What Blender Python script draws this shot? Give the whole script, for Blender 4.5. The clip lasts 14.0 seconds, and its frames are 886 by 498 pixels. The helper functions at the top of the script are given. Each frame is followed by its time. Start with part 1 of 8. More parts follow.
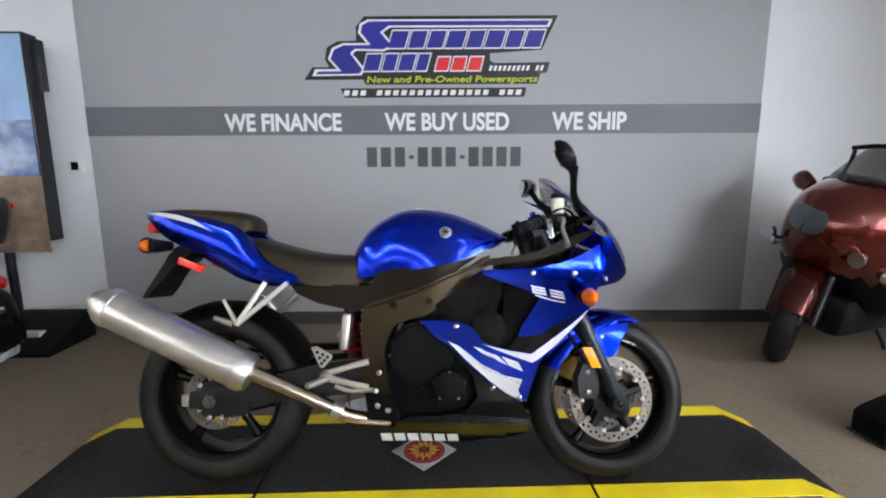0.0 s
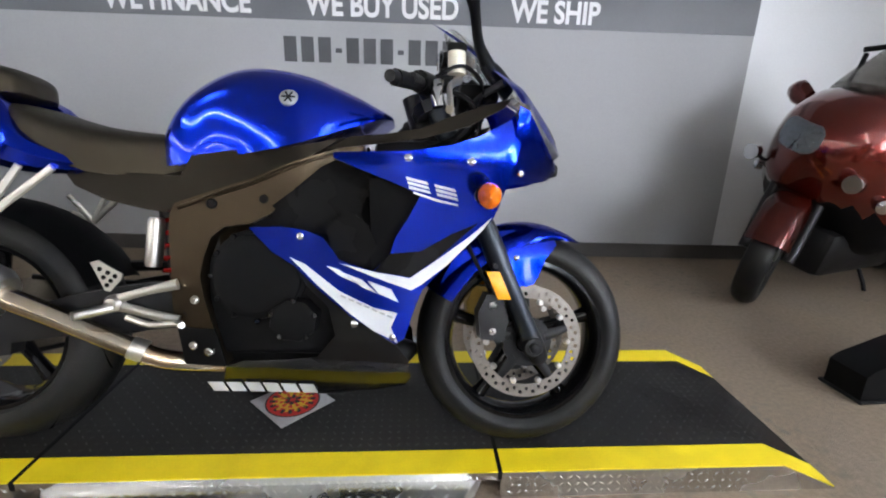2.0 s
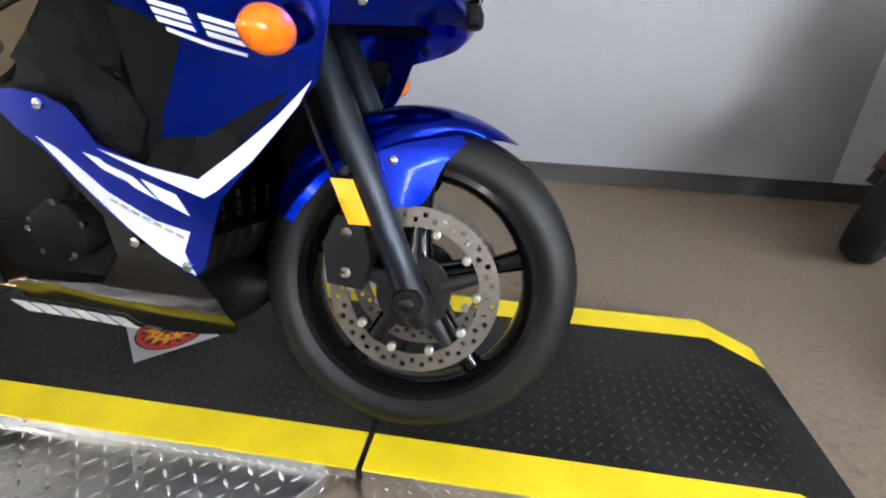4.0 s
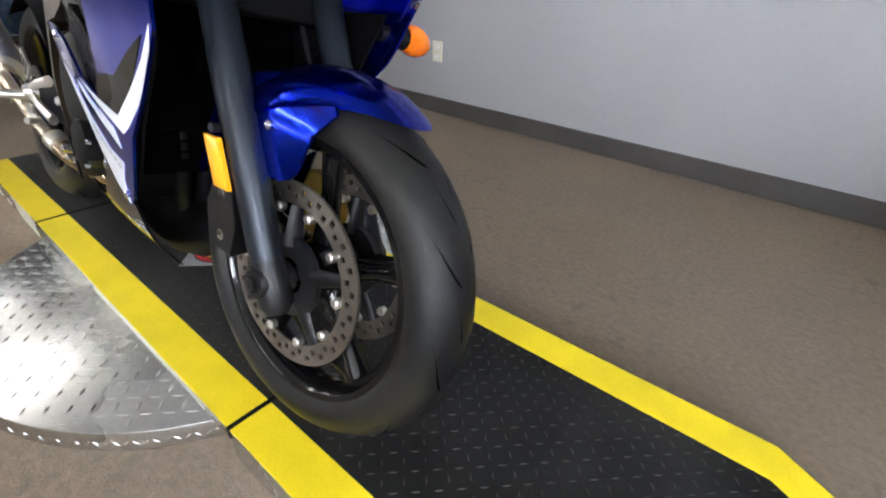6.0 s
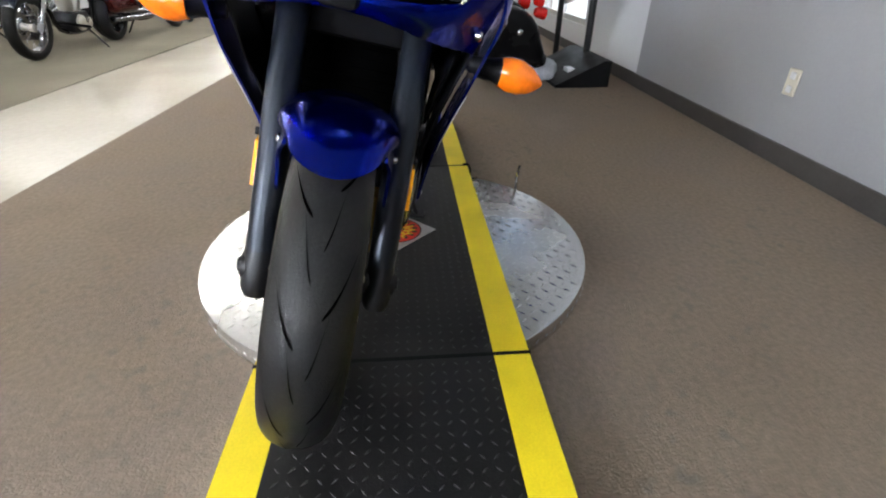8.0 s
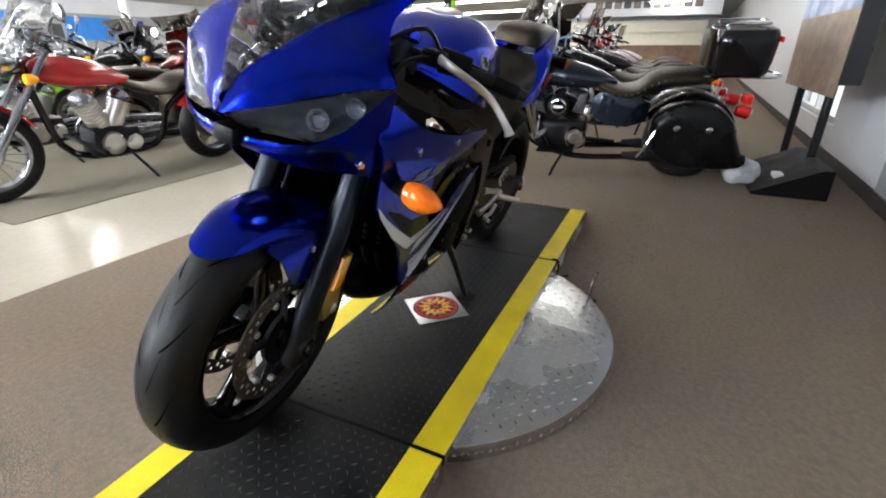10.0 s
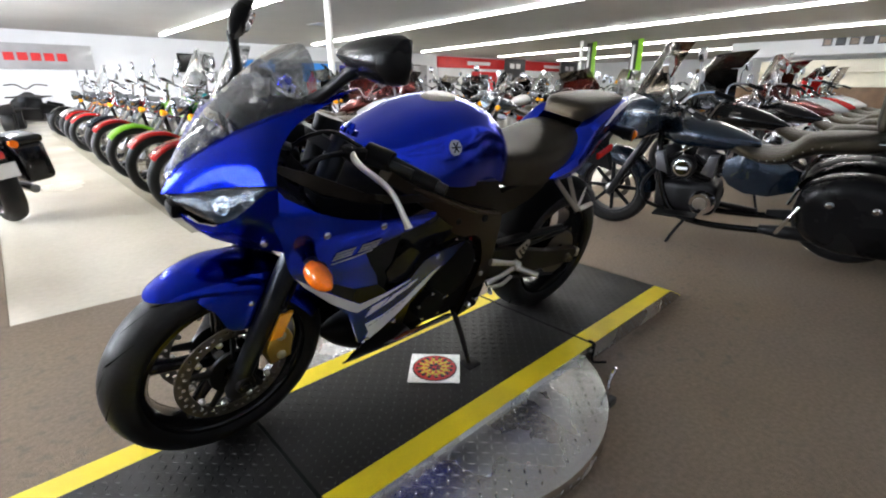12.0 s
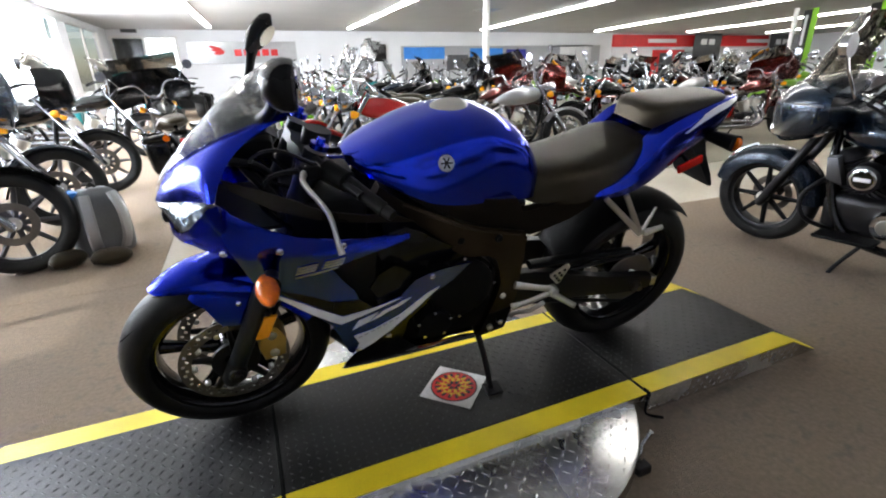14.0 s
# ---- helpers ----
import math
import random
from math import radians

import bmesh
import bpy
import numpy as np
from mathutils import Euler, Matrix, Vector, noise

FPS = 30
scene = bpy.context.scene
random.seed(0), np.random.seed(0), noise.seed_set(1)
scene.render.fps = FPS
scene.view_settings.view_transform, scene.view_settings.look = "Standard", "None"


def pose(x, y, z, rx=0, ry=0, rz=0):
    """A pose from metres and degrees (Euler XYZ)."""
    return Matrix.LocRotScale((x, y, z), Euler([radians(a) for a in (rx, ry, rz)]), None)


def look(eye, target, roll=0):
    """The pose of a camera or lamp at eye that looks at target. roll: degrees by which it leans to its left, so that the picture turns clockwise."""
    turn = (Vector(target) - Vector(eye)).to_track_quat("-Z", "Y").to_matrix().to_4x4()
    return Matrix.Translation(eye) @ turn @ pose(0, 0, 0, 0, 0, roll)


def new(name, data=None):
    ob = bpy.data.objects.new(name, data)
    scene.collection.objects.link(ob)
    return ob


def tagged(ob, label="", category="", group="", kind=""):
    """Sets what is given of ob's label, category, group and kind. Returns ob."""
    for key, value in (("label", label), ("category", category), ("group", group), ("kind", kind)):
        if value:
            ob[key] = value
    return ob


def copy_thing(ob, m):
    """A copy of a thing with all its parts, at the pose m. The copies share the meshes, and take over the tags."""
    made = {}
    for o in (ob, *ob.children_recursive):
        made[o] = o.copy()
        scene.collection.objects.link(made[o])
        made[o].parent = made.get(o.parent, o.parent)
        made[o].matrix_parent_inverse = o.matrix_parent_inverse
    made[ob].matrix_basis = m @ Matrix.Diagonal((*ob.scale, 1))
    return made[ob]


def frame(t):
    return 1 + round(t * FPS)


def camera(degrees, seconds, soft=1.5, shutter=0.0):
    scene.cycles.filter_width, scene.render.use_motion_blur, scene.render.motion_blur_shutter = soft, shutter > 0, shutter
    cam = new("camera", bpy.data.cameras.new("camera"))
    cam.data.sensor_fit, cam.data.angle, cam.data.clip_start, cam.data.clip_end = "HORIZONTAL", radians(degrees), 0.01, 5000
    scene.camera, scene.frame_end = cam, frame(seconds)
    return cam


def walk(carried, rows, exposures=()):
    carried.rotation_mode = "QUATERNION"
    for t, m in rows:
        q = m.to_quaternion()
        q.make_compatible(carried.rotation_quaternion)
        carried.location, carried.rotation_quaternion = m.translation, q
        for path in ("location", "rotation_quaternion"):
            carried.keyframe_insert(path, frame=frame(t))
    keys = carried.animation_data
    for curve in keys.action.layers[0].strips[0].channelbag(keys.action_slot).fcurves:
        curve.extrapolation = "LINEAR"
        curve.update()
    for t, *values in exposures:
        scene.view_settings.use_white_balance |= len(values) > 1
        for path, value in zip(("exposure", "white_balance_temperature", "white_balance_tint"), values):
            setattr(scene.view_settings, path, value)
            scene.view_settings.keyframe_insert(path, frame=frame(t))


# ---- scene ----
cam = camera(87.3, 14.0, soft=2.0)
PATH = [
    (0, (0.079, -1.602, 1.18), (0.144, 0.37, 0.854), -0.3),
    (0.5, (0.173, -1.533, 1.14), (0.232, 0.43, 0.759), 0.2),
    (1, (0.25, -1.432, 1.078), (0.347, 0.519, 0.649), 0.3),
    (1.5, (0.34, -1.278, 1.018), (0.465, 0.65, 0.503), 0.8),
    (2, (0.42, -1.173, 0.964), (0.555, 0.738, 0.389), 1.7),
    (2.5, (0.543, -1.058, 0.909), (0.583, 0.841, 0.284), 2.3),
    (3, (0.671, -0.97, 0.862), (0.616, 0.888, 0.124), 1.7),
    (3.5, (0.77, -0.86, 0.812), (0.594, 0.954, -0.01), 0.9),
    (4, (0.873, -0.759, 0.804), (0.617, 1.021, -0.073), 1.5),
    (4.2, (0.91, -0.723, 0.809), (0.604, 1.043, -0.078), 1.2),
    (6.3, (1.327, -0.322, 0.794), (0.069, 0.83, -0.249), 1.2),
    (6.5, (1.345, -0.263, 0.795), (-0.026, 0.745, -0.257), 0.8),
    (7, (1.399, -0.104, 0.813), (-0.129, 0.599, -0.27), 1.0),
    (7.5, (1.427, 0.0, 0.819), (-0.202, 0.483, -0.236), 0.5),
    (8, (1.425, 0.147, 0.836), (-0.28, 0.281, -0.2), 0.1),
    (8.5, (1.421, 0.276, 0.852), (-0.302, 0.144, -0.154), -0.4),
    (8.7, (1.424, 0.351, 0.866), (-0.304, 0.102, -0.111), -0.2),
    (10.8, (1.235, 0.933, 0.983), (-0.342, -0.07, 0.271), 0.7),
    (11, (1.189, 0.984, 0.994), (-0.354, -0.079, 0.295), 1.2),
    (11.5, (1.107, 1.127, 1.022), (-0.313, -0.111, 0.35), 1.1),
    (12, (1.04, 1.194, 1.064), (-0.25, -0.183, 0.402), 0.1),
    (12.5, (0.938, 1.238, 1.105), (-0.201, -0.259, 0.425), -0.0),
    (13, (0.845, 1.269, 1.132), (-0.171, -0.306, 0.435), -0.8),
    (13.5, (0.718, 1.303, 1.139), (-0.158, -0.346, 0.423), -1.2),
    (14, (0.598, 1.339, 1.121), (-0.116, -0.386, 0.403), -1.4),
]
walk(cam, [(t, look(eye, target, roll)) for t, eye, target, roll in PATH],
     exposures=[(0, -0.12), (2.0, 0.05), (4.2, 0.44), (6.3, 0.42), (8.7, 0.52), (10.8, 0.5), (12.5, 0.32), (14, 0.28)])

# ---------------------------------------------------------------- world and light
world = bpy.data.worlds.new("world")
scene.world = world
world.use_nodes = True
wn = world.node_tree
sky = wn.nodes.new("ShaderNodeTexSky")
sky.sky_type = 'NISHITA'
sky.sun_disc = False
sky.sun_elevation = radians(38)
sky.sun_rotation = radians(60)
bg = wn.nodes["Background"]
bg.inputs[1].default_value = 0.12
wn.links.new(sky.outputs[0], bg.inputs[0])

sun = new("sun", bpy.data.lights.new("sun", 'SUN'))
sun.data.energy = 2.0
sun.data.angle = radians(0.5)
sun.data.color = (1.0, 0.95, 0.86)
sun.matrix_world = look((14, -4, 12), (0, -8, 0))


def area(name, eye, target, sx, sy, watts, color):
    lamp = new(name, bpy.data.lights.new(name, 'AREA'))
    lamp.data.shape = 'RECTANGLE'
    lamp.data.size, lamp.data.size_y = sx, sy
    lamp.data.energy = watts
    lamp.data.color = color
    lamp.matrix_world = look(eye, target)
    return lamp


# sky light that enters by the shop windows of the east side
WIN_POWER = 385
area("window_light", (4.45, -3.8, 1.65), (0, -3.8, 1.5), 2.0, 1.7, WIN_POWER * 0.75, (0.90, 0.95, 1.04))
area("window_light", (4.45, -0.65, 1.70), (0, -0.65, 1.6), 0.9, 1.7, WIN_POWER * 0.11, (0.90, 0.95, 1.04))
area("window_light", (4.45, -9.2, 1.65), (0, -9.2, 1.5), 7.9, 1.7, WIN_POWER * 2.5, (0.90, 0.95, 1.04))
area("window_light", (-4.9, 2.3, 1.3), (-4.9, 0, 1.2), 2.4, 2.0, WIN_POWER * 0.04, (0.85, 0.92, 1.0))

# ---------------------------------------------------------------- materials


def mat(name, color, rough=0.5, metal=0.0, grain=0.0, scale=60.0, bump=0.0, bump_scale=None, blotch=0.0,
        blotch_scale=4.0, coat=0.0, rough_var=0.0, spec=0.5, color2=None):
    m = bpy.data.materials.new(name)
    m.use_nodes = True
    nt = m.node_tree
    b = nt.nodes["Principled BSDF"]
    b.inputs["Roughness"].default_value = rough
    b.inputs["Metallic"].default_value = metal
    b.inputs["Specular IOR Level"].default_value = spec
    b.inputs["Coat Weight"].default_value = coat
    b.inputs["Coat Roughness"].default_value = 0.04
    b.inputs["Base Color"].default_value = (*color, 1)
    co = nt.nodes.new("ShaderNodeTexCoord")
    src = co.outputs["Object"]
    if grain or blotch:
        n1 = nt.nodes.new("ShaderNodeTexNoise")
        n1.inputs["Scale"].default_value = scale
        n1.inputs["Detail"].default_value = 5
        n2 = nt.nodes.new("ShaderNodeTexNoise")
        n2.inputs["Scale"].default_value = blotch_scale
        n2.inputs["Detail"].default_value = 4
        nt.links.new(src, n1.inputs["Vector"])
        nt.links.new(src, n2.inputs["Vector"])
        m1 = nt.nodes.new("ShaderNodeMapRange")
        m1.inputs[1].default_value, m1.inputs[2].default_value = 0.25, 0.75
        m1.inputs[3].default_value, m1.inputs[4].default_value = 1 - grain, 1 + grain
        m2 = nt.nodes.new("ShaderNodeMapRange")
        m2.inputs[1].default_value, m2.inputs[2].default_value = 0.3, 0.7
        m2.inputs[3].default_value, m2.inputs[4].default_value = 1 - blotch, 1 + blotch
        nt.links.new(n1.outputs[0], m1.inputs[0])
        nt.links.new(n2.outputs[0], m2.inputs[0])
        mul = nt.nodes.new("ShaderNodeMath")
        mul.operation = 'MULTIPLY'
        nt.links.new(m1.outputs[0], mul.inputs[0])
        nt.links.new(m2.outputs[0], mul.inputs[1])
        vm = nt.nodes.new("ShaderNodeVectorMath")
        vm.operation = 'SCALE'
        vm.inputs[0].default_value = color
        if color2:
            mx = nt.nodes.new("ShaderNodeMix")
            mx.data_type = 'RGBA'
            mx.inputs[6].default_value = (*color, 1)
            mx.inputs[7].default_value = (*color2, 1)
            mr = nt.nodes.new("ShaderNodeMapRange")
            mr.inputs[1].default_value, mr.inputs[2].default_value = 0.42, 0.6
            nt.links.new(n2.outputs[0], mr.inputs[0])
            nt.links.new(mr.outputs[0], mx.inputs[0])
            nt.links.new(mx.outputs[2], vm.inputs[0])
        nt.links.new(mul.outputs[0], vm.inputs["Scale"])
        nt.links.new(vm.outputs[0], b.inputs["Base Color"])
        if rough_var:
            m3 = nt.nodes.new("ShaderNodeMapRange")
            m3.inputs[1].default_value, m3.inputs[2].default_value = 0.3, 0.7
            m3.inputs[3].default_value, m3.inputs[4].default_value = max(0.02, rough - rough_var), min(1, rough + rough_var)
            nt.links.new(n2.outputs[0], m3.inputs[0])
            nt.links.new(m3.outputs[0], b.inputs["Roughness"])
    if bump:
        n3 = nt.nodes.new("ShaderNodeTexNoise")
        n3.inputs["Scale"].default_value = bump_scale or scale
        n3.inputs["Detail"].default_value = 4
        nt.links.new(src, n3.inputs["Vector"])
        bp = nt.nodes.new("ShaderNodeBump")
        bp.inputs["Strength"].default_value = bump
        bp.inputs["Distance"].default_value = 0.01
        nt.links.new(n3.outputs[0], bp.inputs["Height"])
        nt.links.new(bp.outputs[0], b.inputs["Normal"])
    return m


def glow(name, color, strength):
    m = mat(name, (0.8, 0.8, 0.8), 0.4)
    b = m.node_tree.nodes["Principled BSDF"]
    b.inputs["Emission Color"].default_value = (*color, 1)
    b.inputs["Emission Strength"].default_value = strength
    return m


def glass(name, color, rough=0.03, ior=1.2):
    m = mat(name, color, rough)
    b = m.node_tree.nodes["Principled BSDF"]
    b.inputs["Transmission Weight"].default_value = 1.0
    b.inputs["IOR"].default_value = ior
    return m


M = {}
M["blue"] = mat("blue_paint", (0.0003, 0.026, 0.60), 0.17, 0.98, 0.07, 900, coat=0.5, blotch=0.06, blotch_scale=3, spec=0.3)
M["decal"] = mat("silver_decal", (0.42, 0.44, 0.48), 0.30, 0.9, 0.05, 300, coat=0.6, blotch=0.08)
M["white_paint"] = mat("white_graphic", (0.72, 0.74, 0.78), 0.3, 0.0, 0.04, 300, coat=0.6, blotch=0.05)
M["black_gloss"] = mat("black_gloss_paint", (0.004, 0.004, 0.0045), 0.14, 0.0, 0.2, 500, coat=0.25, blotch=0.2, spec=0.3)
M["black_satin"] = mat("black_satin_panel", (0.006, 0.006, 0.0065), 0.26, 0.0, 0.2, 500, 0.05, 90, blotch=0.3, rough_var=0.08, spec=0.13, coat=0.10)
M["black_plastic"] = mat("black_plastic", (0.0045, 0.0045, 0.005), 0.5, 0.0, 0.15, 700, 0.08, blotch=0.25, rough_var=0.12, spec=0.12)
M["warm_satin"] = mat("warm_black_plastic", (0.007, 0.006, 0.0048), 0.34, 0.0, 0.15, 600, 0.06, blotch=0.25, rough_var=0.1, spec=0.19)
M["warm_satin"].node_tree.nodes["Principled BSDF"].inputs["Specular Tint"].default_value = (1.0, 0.84, 0.66, 1)
M["dark_metal"] = mat("dark_metal", (0.014, 0.014, 0.016), 0.42, 0.5, 0.15, 300, 0.05, blotch=0.25, rough_var=0.1)
M["fork"] = mat("fork_tube", (0.020, 0.025, 0.034), 0.30, 0.6, 0.1, 200, blotch=0.15)
M["frame"] = mat("bronze_frame", (0.056, 0.041, 0.026), 0.38, 0.92, 0.08, 400, 0.04, blotch=0.12, rough_var=0.08)
M["alu"] = mat("brushed_aluminium", (0.68, 0.66, 0.62), 0.34, 1.0, 0.06, 500, 0.05, blotch=0.12, rough_var=0.1)
M["can"] = mat("frosted_aluminium", (0.90, 0.885, 0.85), 0.36, 1.0, 0.06, 500, 0.05, blotch=0.1, blotch_scale=9, rough_var=0.08)
M["steel"] = mat("disc_steel", (0.20, 0.18, 0.16), 0.46, 1.0, 0.12, 250, 0.04, blotch=0.2, rough_var=0.1)
M["pipe"] = mat("heat_tinted_pipe", (0.62, 0.55, 0.45), 0.22, 1.0, 0.1, 60, blotch=0.25, blotch_scale=9, color2=(0.5, 0.36, 0.24))
M["chrome_dull"] = mat("dusty_chrome", (0.36, 0.37, 0.40), 0.22, 1.0, 0.06, 80, blotch=0.15, rough_var=0.08)
M["chrome"] = mat("chrome", (0.75, 0.76, 0.78), 0.09, 1.0, 0.03, 80, blotch=0.06)
M["tyre"] = mat("tyre_rubber", (0.008, 0.0082, 0.0095), 0.45, 0.0, 0.25, 250, 0.15, 400, blotch=0.3, blotch_scale=7, color2=(0.012, 0.0115, 0.011), spec=0.26)
# black without sheen, stands in for the shade inside recesses
M["groove"] = mat("recess_shade_black", (0.0012, 0.0012, 0.0012), 0.95, 0.0, 0.1, 100, spec=0.0)
M["seat"] = mat("seat_vinyl", (0.014, 0.0125, 0.010), 0.40, 0.0, 0.15, 700, 0.2, 900, blotch=0.2, spec=0.38)
M["seat"].node_tree.nodes["Principled BSDF"].inputs["Specular Tint"].default_value = (1.0, 0.78, 0.50, 1)
M["amber"] = mat("amber_lens", (0.80, 0.16, 0.004), 0.15, 0.0, 0.12, 90, coat=0.6, blotch=0.2, blotch_scale=30)
M["amber2"] = mat("amber_reflector", (0.95, 0.38, 0.01), 0.2, 0.0, 0.1, 250, coat=0.5, blotch=0.1)
M["red_lens"] = mat("red_lens", (0.55, 0.012, 0.008), 0.15, 0.0, 0.12, 90, coat=0.6, blotch=0.2)
M["screen"] = glass("clear_screen", (0.95, 0.96, 0.97), 0.0, 1.22)
M["cast_grey"] = mat("cast_wheel_grey", (0.10, 0.10, 0.11), 0.35, 0.7, 0.1, 200, blotch=0.2)
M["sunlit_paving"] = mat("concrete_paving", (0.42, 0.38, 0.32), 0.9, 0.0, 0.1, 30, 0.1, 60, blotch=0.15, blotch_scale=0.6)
M["bowl"] = mat("lamp_bowl", (0.045, 0.055, 0.07), 0.45, 0.3, 0.15, 60, blotch=0.3, blotch_scale=20)
M["engine_black"] = mat("engine_black", (0.004, 0.004, 0.0045), 0.55, 0.0, 0.2, 300, 0.05, blotch=0.2, spec=0.1)
# mat rubber made lighter, highlights of the raised marks put into the colour
M["rubber_highlight"] = mat("highlight_rubber_mark", (0.019, 0.019, 0.020), 0.46, 0.0, 0.2, 200, blotch=0.3, blotch_scale=4, rough_var=0.1)
M["lens"] = glass("lamp_lens", (0.80, 0.86, 0.92), 0.03, 1.3)
M["gold"] = mat("gold_caliper", (0.50, 0.33, 0.08), 0.4, 0.7, 0.1, 200, blotch=0.2)
M["mirror"] = mat("mirror_glass", (0.8, 0.8, 0.8), 0.02, 1.0)
M["rubber"] = mat("mat_rubber", (0.012, 0.0115, 0.0115), 0.55, 0.0, 0.25, 160, 0.12, 300, blotch=0.35, blotch_scale=5, rough_var=0.12, color2=(0.018, 0.017, 0.0165), spec=0.3)
M["yellow"] = mat("yellow_tape", (0.86, 0.66, 0.012), 0.5, 0.0, 0.07, 220, 0.08, 300, blotch=0.1, blotch_scale=7)
M["plate"] = mat("tread_plate", (0.71, 0.71, 0.705), 0.26, 1.0, 0.08, 90, 0.05, 60, blotch=0.12, blotch_scale=3, rough_var=0.07)
# a little paler than the plate
M["tread"] = mat("pale_tread_mark", (0.80, 0.80, 0.79), 0.26, 1.0, 0.1, 40, 0.05, 60, blotch=0.15, blotch_scale=3, rough_var=0.1)
M["carpet"] = mat("carpet", (0.262, 0.206, 0.151), 0.95, 0.0, 0.16, 60, 0.35, 160, blotch=0.13, blotch_scale=1.6, spec=0.1, color2=(0.222, 0.178, 0.138))


def worn(m, spot, scale, low, high, patch_scale=1.1, patch=(0.46, 0.60)):
    """Trodden dark specks, gathered in patches, over a material's colour."""
    nt = m.node_tree
    b = nt.nodes["Principled BSDF"]
    old = b.inputs["Base Color"].links[0].from_socket
    co = nt.nodes.new("ShaderNodeTexCoord").outputs["Object"]
    fac = []
    for sc, lo, hi, det in ((scale, low, high, 3), (patch_scale, patch[0], patch[1], 3)):
        n = nt.nodes.new("ShaderNodeTexNoise")
        n.inputs["Scale"].default_value, n.inputs["Detail"].default_value = sc, det
        r = nt.nodes.new("ShaderNodeMapRange")
        r.inputs[1].default_value, r.inputs[2].default_value = lo, hi
        nt.links.new(co, n.inputs["Vector"])
        nt.links.new(n.outputs[0], r.inputs[0])
        fac.append(r.outputs[0])
    mul = nt.nodes.new("ShaderNodeMath")
    mul.operation = 'MULTIPLY'
    nt.links.new(fac[0], mul.inputs[0])
    nt.links.new(fac[1], mul.inputs[1])
    mx = nt.nodes.new("ShaderNodeMix")
    mx.data_type = 'RGBA'
    mx.inputs[7].default_value = (*spot, 1)
    nt.links.new(old, mx.inputs[6])
    nt.links.new(mul.outputs[0], mx.inputs[0])
    nt.links.new(mx.outputs[2], b.inputs["Base Color"])


worn(M["carpet"], (0.185, 0.156, 0.124), 22.0, 0.56, 0.70)
M["carpet2"] = mat("grey_green_carpet", (0.25, 0.23, 0.18), 0.95, 0.0, 0.25, 120, 0.6, 200, blotch=0.12, blotch_scale=1.0, spec=0.1)
M["tile"] = mat("cream_floor", (0.60, 0.55, 0.45), 0.22, 0.0, 0.05, 30, 0.03, 5, blotch=0.07, blotch_scale=0.7, rough_var=0.08)
M["wall"] = mat("white_wall", (0.72, 0.735, 0.76), 0.48, 0.0, 0.03, 90, 0.12, 140, blotch=0.035, blotch_scale=0.9)
M["grey_wall"] = mat("grey_wall_paint", (0.335, 0.34, 0.355), 0.6, 0.0, 0.03, 90, 0.12, 140, blotch=0.05, blotch_scale=0.7)
M["band"] = mat("dark_grey_band", (0.135, 0.14, 0.155), 0.55, 0.0, 0.04, 90, 0.1, 140, blotch=0.05)
M["base"] = mat("baseboard_vinyl", (0.06, 0.055, 0.052), 0.5, 0.0, 0.1, 80, blotch=0.15)
M["ceiling"] = mat("ceiling_tile", (0.42, 0.42, 0.41), 0.8, 0.0, 0.05, 40, 0.2, 90, blotch=0.04, blotch_scale=0.8)
M["tube"] = glow("fluorescent_tube", (1.0, 0.98, 0.94), 28.0)
M["ink"] = mat("black_ink", (0.012, 0.012, 0.014), 0.5, 0.0, 0.1, 80, blotch=0.1)
M["ink_grey"] = mat("dark_grey_ink", (0.06, 0.063, 0.07), 0.5, 0.0, 0.1, 80, blotch=0.1)
M["ink_white"] = mat("white_ink", (0.78, 0.78, 0.80), 0.5, 0.0, 0.04, 80, blotch=0.05)
M["ink_blue"] = mat("navy_ink", (0.018, 0.022, 0.26), 0.45, 0.0, 0.08, 80, blotch=0.15, blotch_scale=3)
M["ink_red"] = mat("red_ink", (0.60, 0.018, 0.02), 0.5, 0.0, 0.06, 80, blotch=0.1)
M["ink_yellow"] = mat("lime_ink", (0.50, 0.58, 0.02), 0.5, 0.0, 0.06, 80, blotch=0.1)
M["dark_red"] = mat("dark_red_paint", (0.115, 0.008, 0.003), 0.22, 0.7, 0.06, 900, coat=1.0, blotch=0.08)
M["navy"] = mat("navy_paint", (0.007, 0.018, 0.036), 0.26, 0.45, 0.06, 900, coat=1.0, blotch=0.08)
M["red"] = mat("red_paint", (0.42, 0.012, 0.012), 0.25, 0.1, 0.06, 600, coat=0.8, blotch=0.08)
M["green"] = mat("green_paint", (0.02, 0.20, 0.03), 0.25, 0.2, 0.06, 600, coat=0.8, blotch=0.08)
M["lime"] = mat("lime_paint", (0.22, 0.52, 0.02), 0.3, 0.1, 0.06, 600, coat=0.6, blotch=0.08)
M["teal"] = mat("teal_paint", (0.01, 0.16, 0.17), 0.25, 0.3, 0.06, 600, coat=0.8, blotch=0.08)
M["orange"] = mat("orange_paint", (0.65, 0.13, 0.015), 0.3, 0.0, 0.06, 600, coat=0.6, blotch=0.08)
M["silver"] = mat("silver_paint", (0.45, 0.46, 0.48), 0.3, 0.7, 0.06, 600, coat=0.6, blotch=0.08)
M["white_body"] = mat("white_paint", (0.74, 0.74, 0.73), 0.3, 0.0, 0.04, 600, coat=0.6, blotch=0.05)
M["sky_blue"] = mat("bright_blue_plastic", (0.02, 0.20, 0.62), 0.4, 0.0, 0.06, 300, blotch=0.1)
M["wood"] = mat("brown_wood", (0.18, 0.10, 0.05), 0.5, 0.0, 0.2, 40, blotch=0.2)
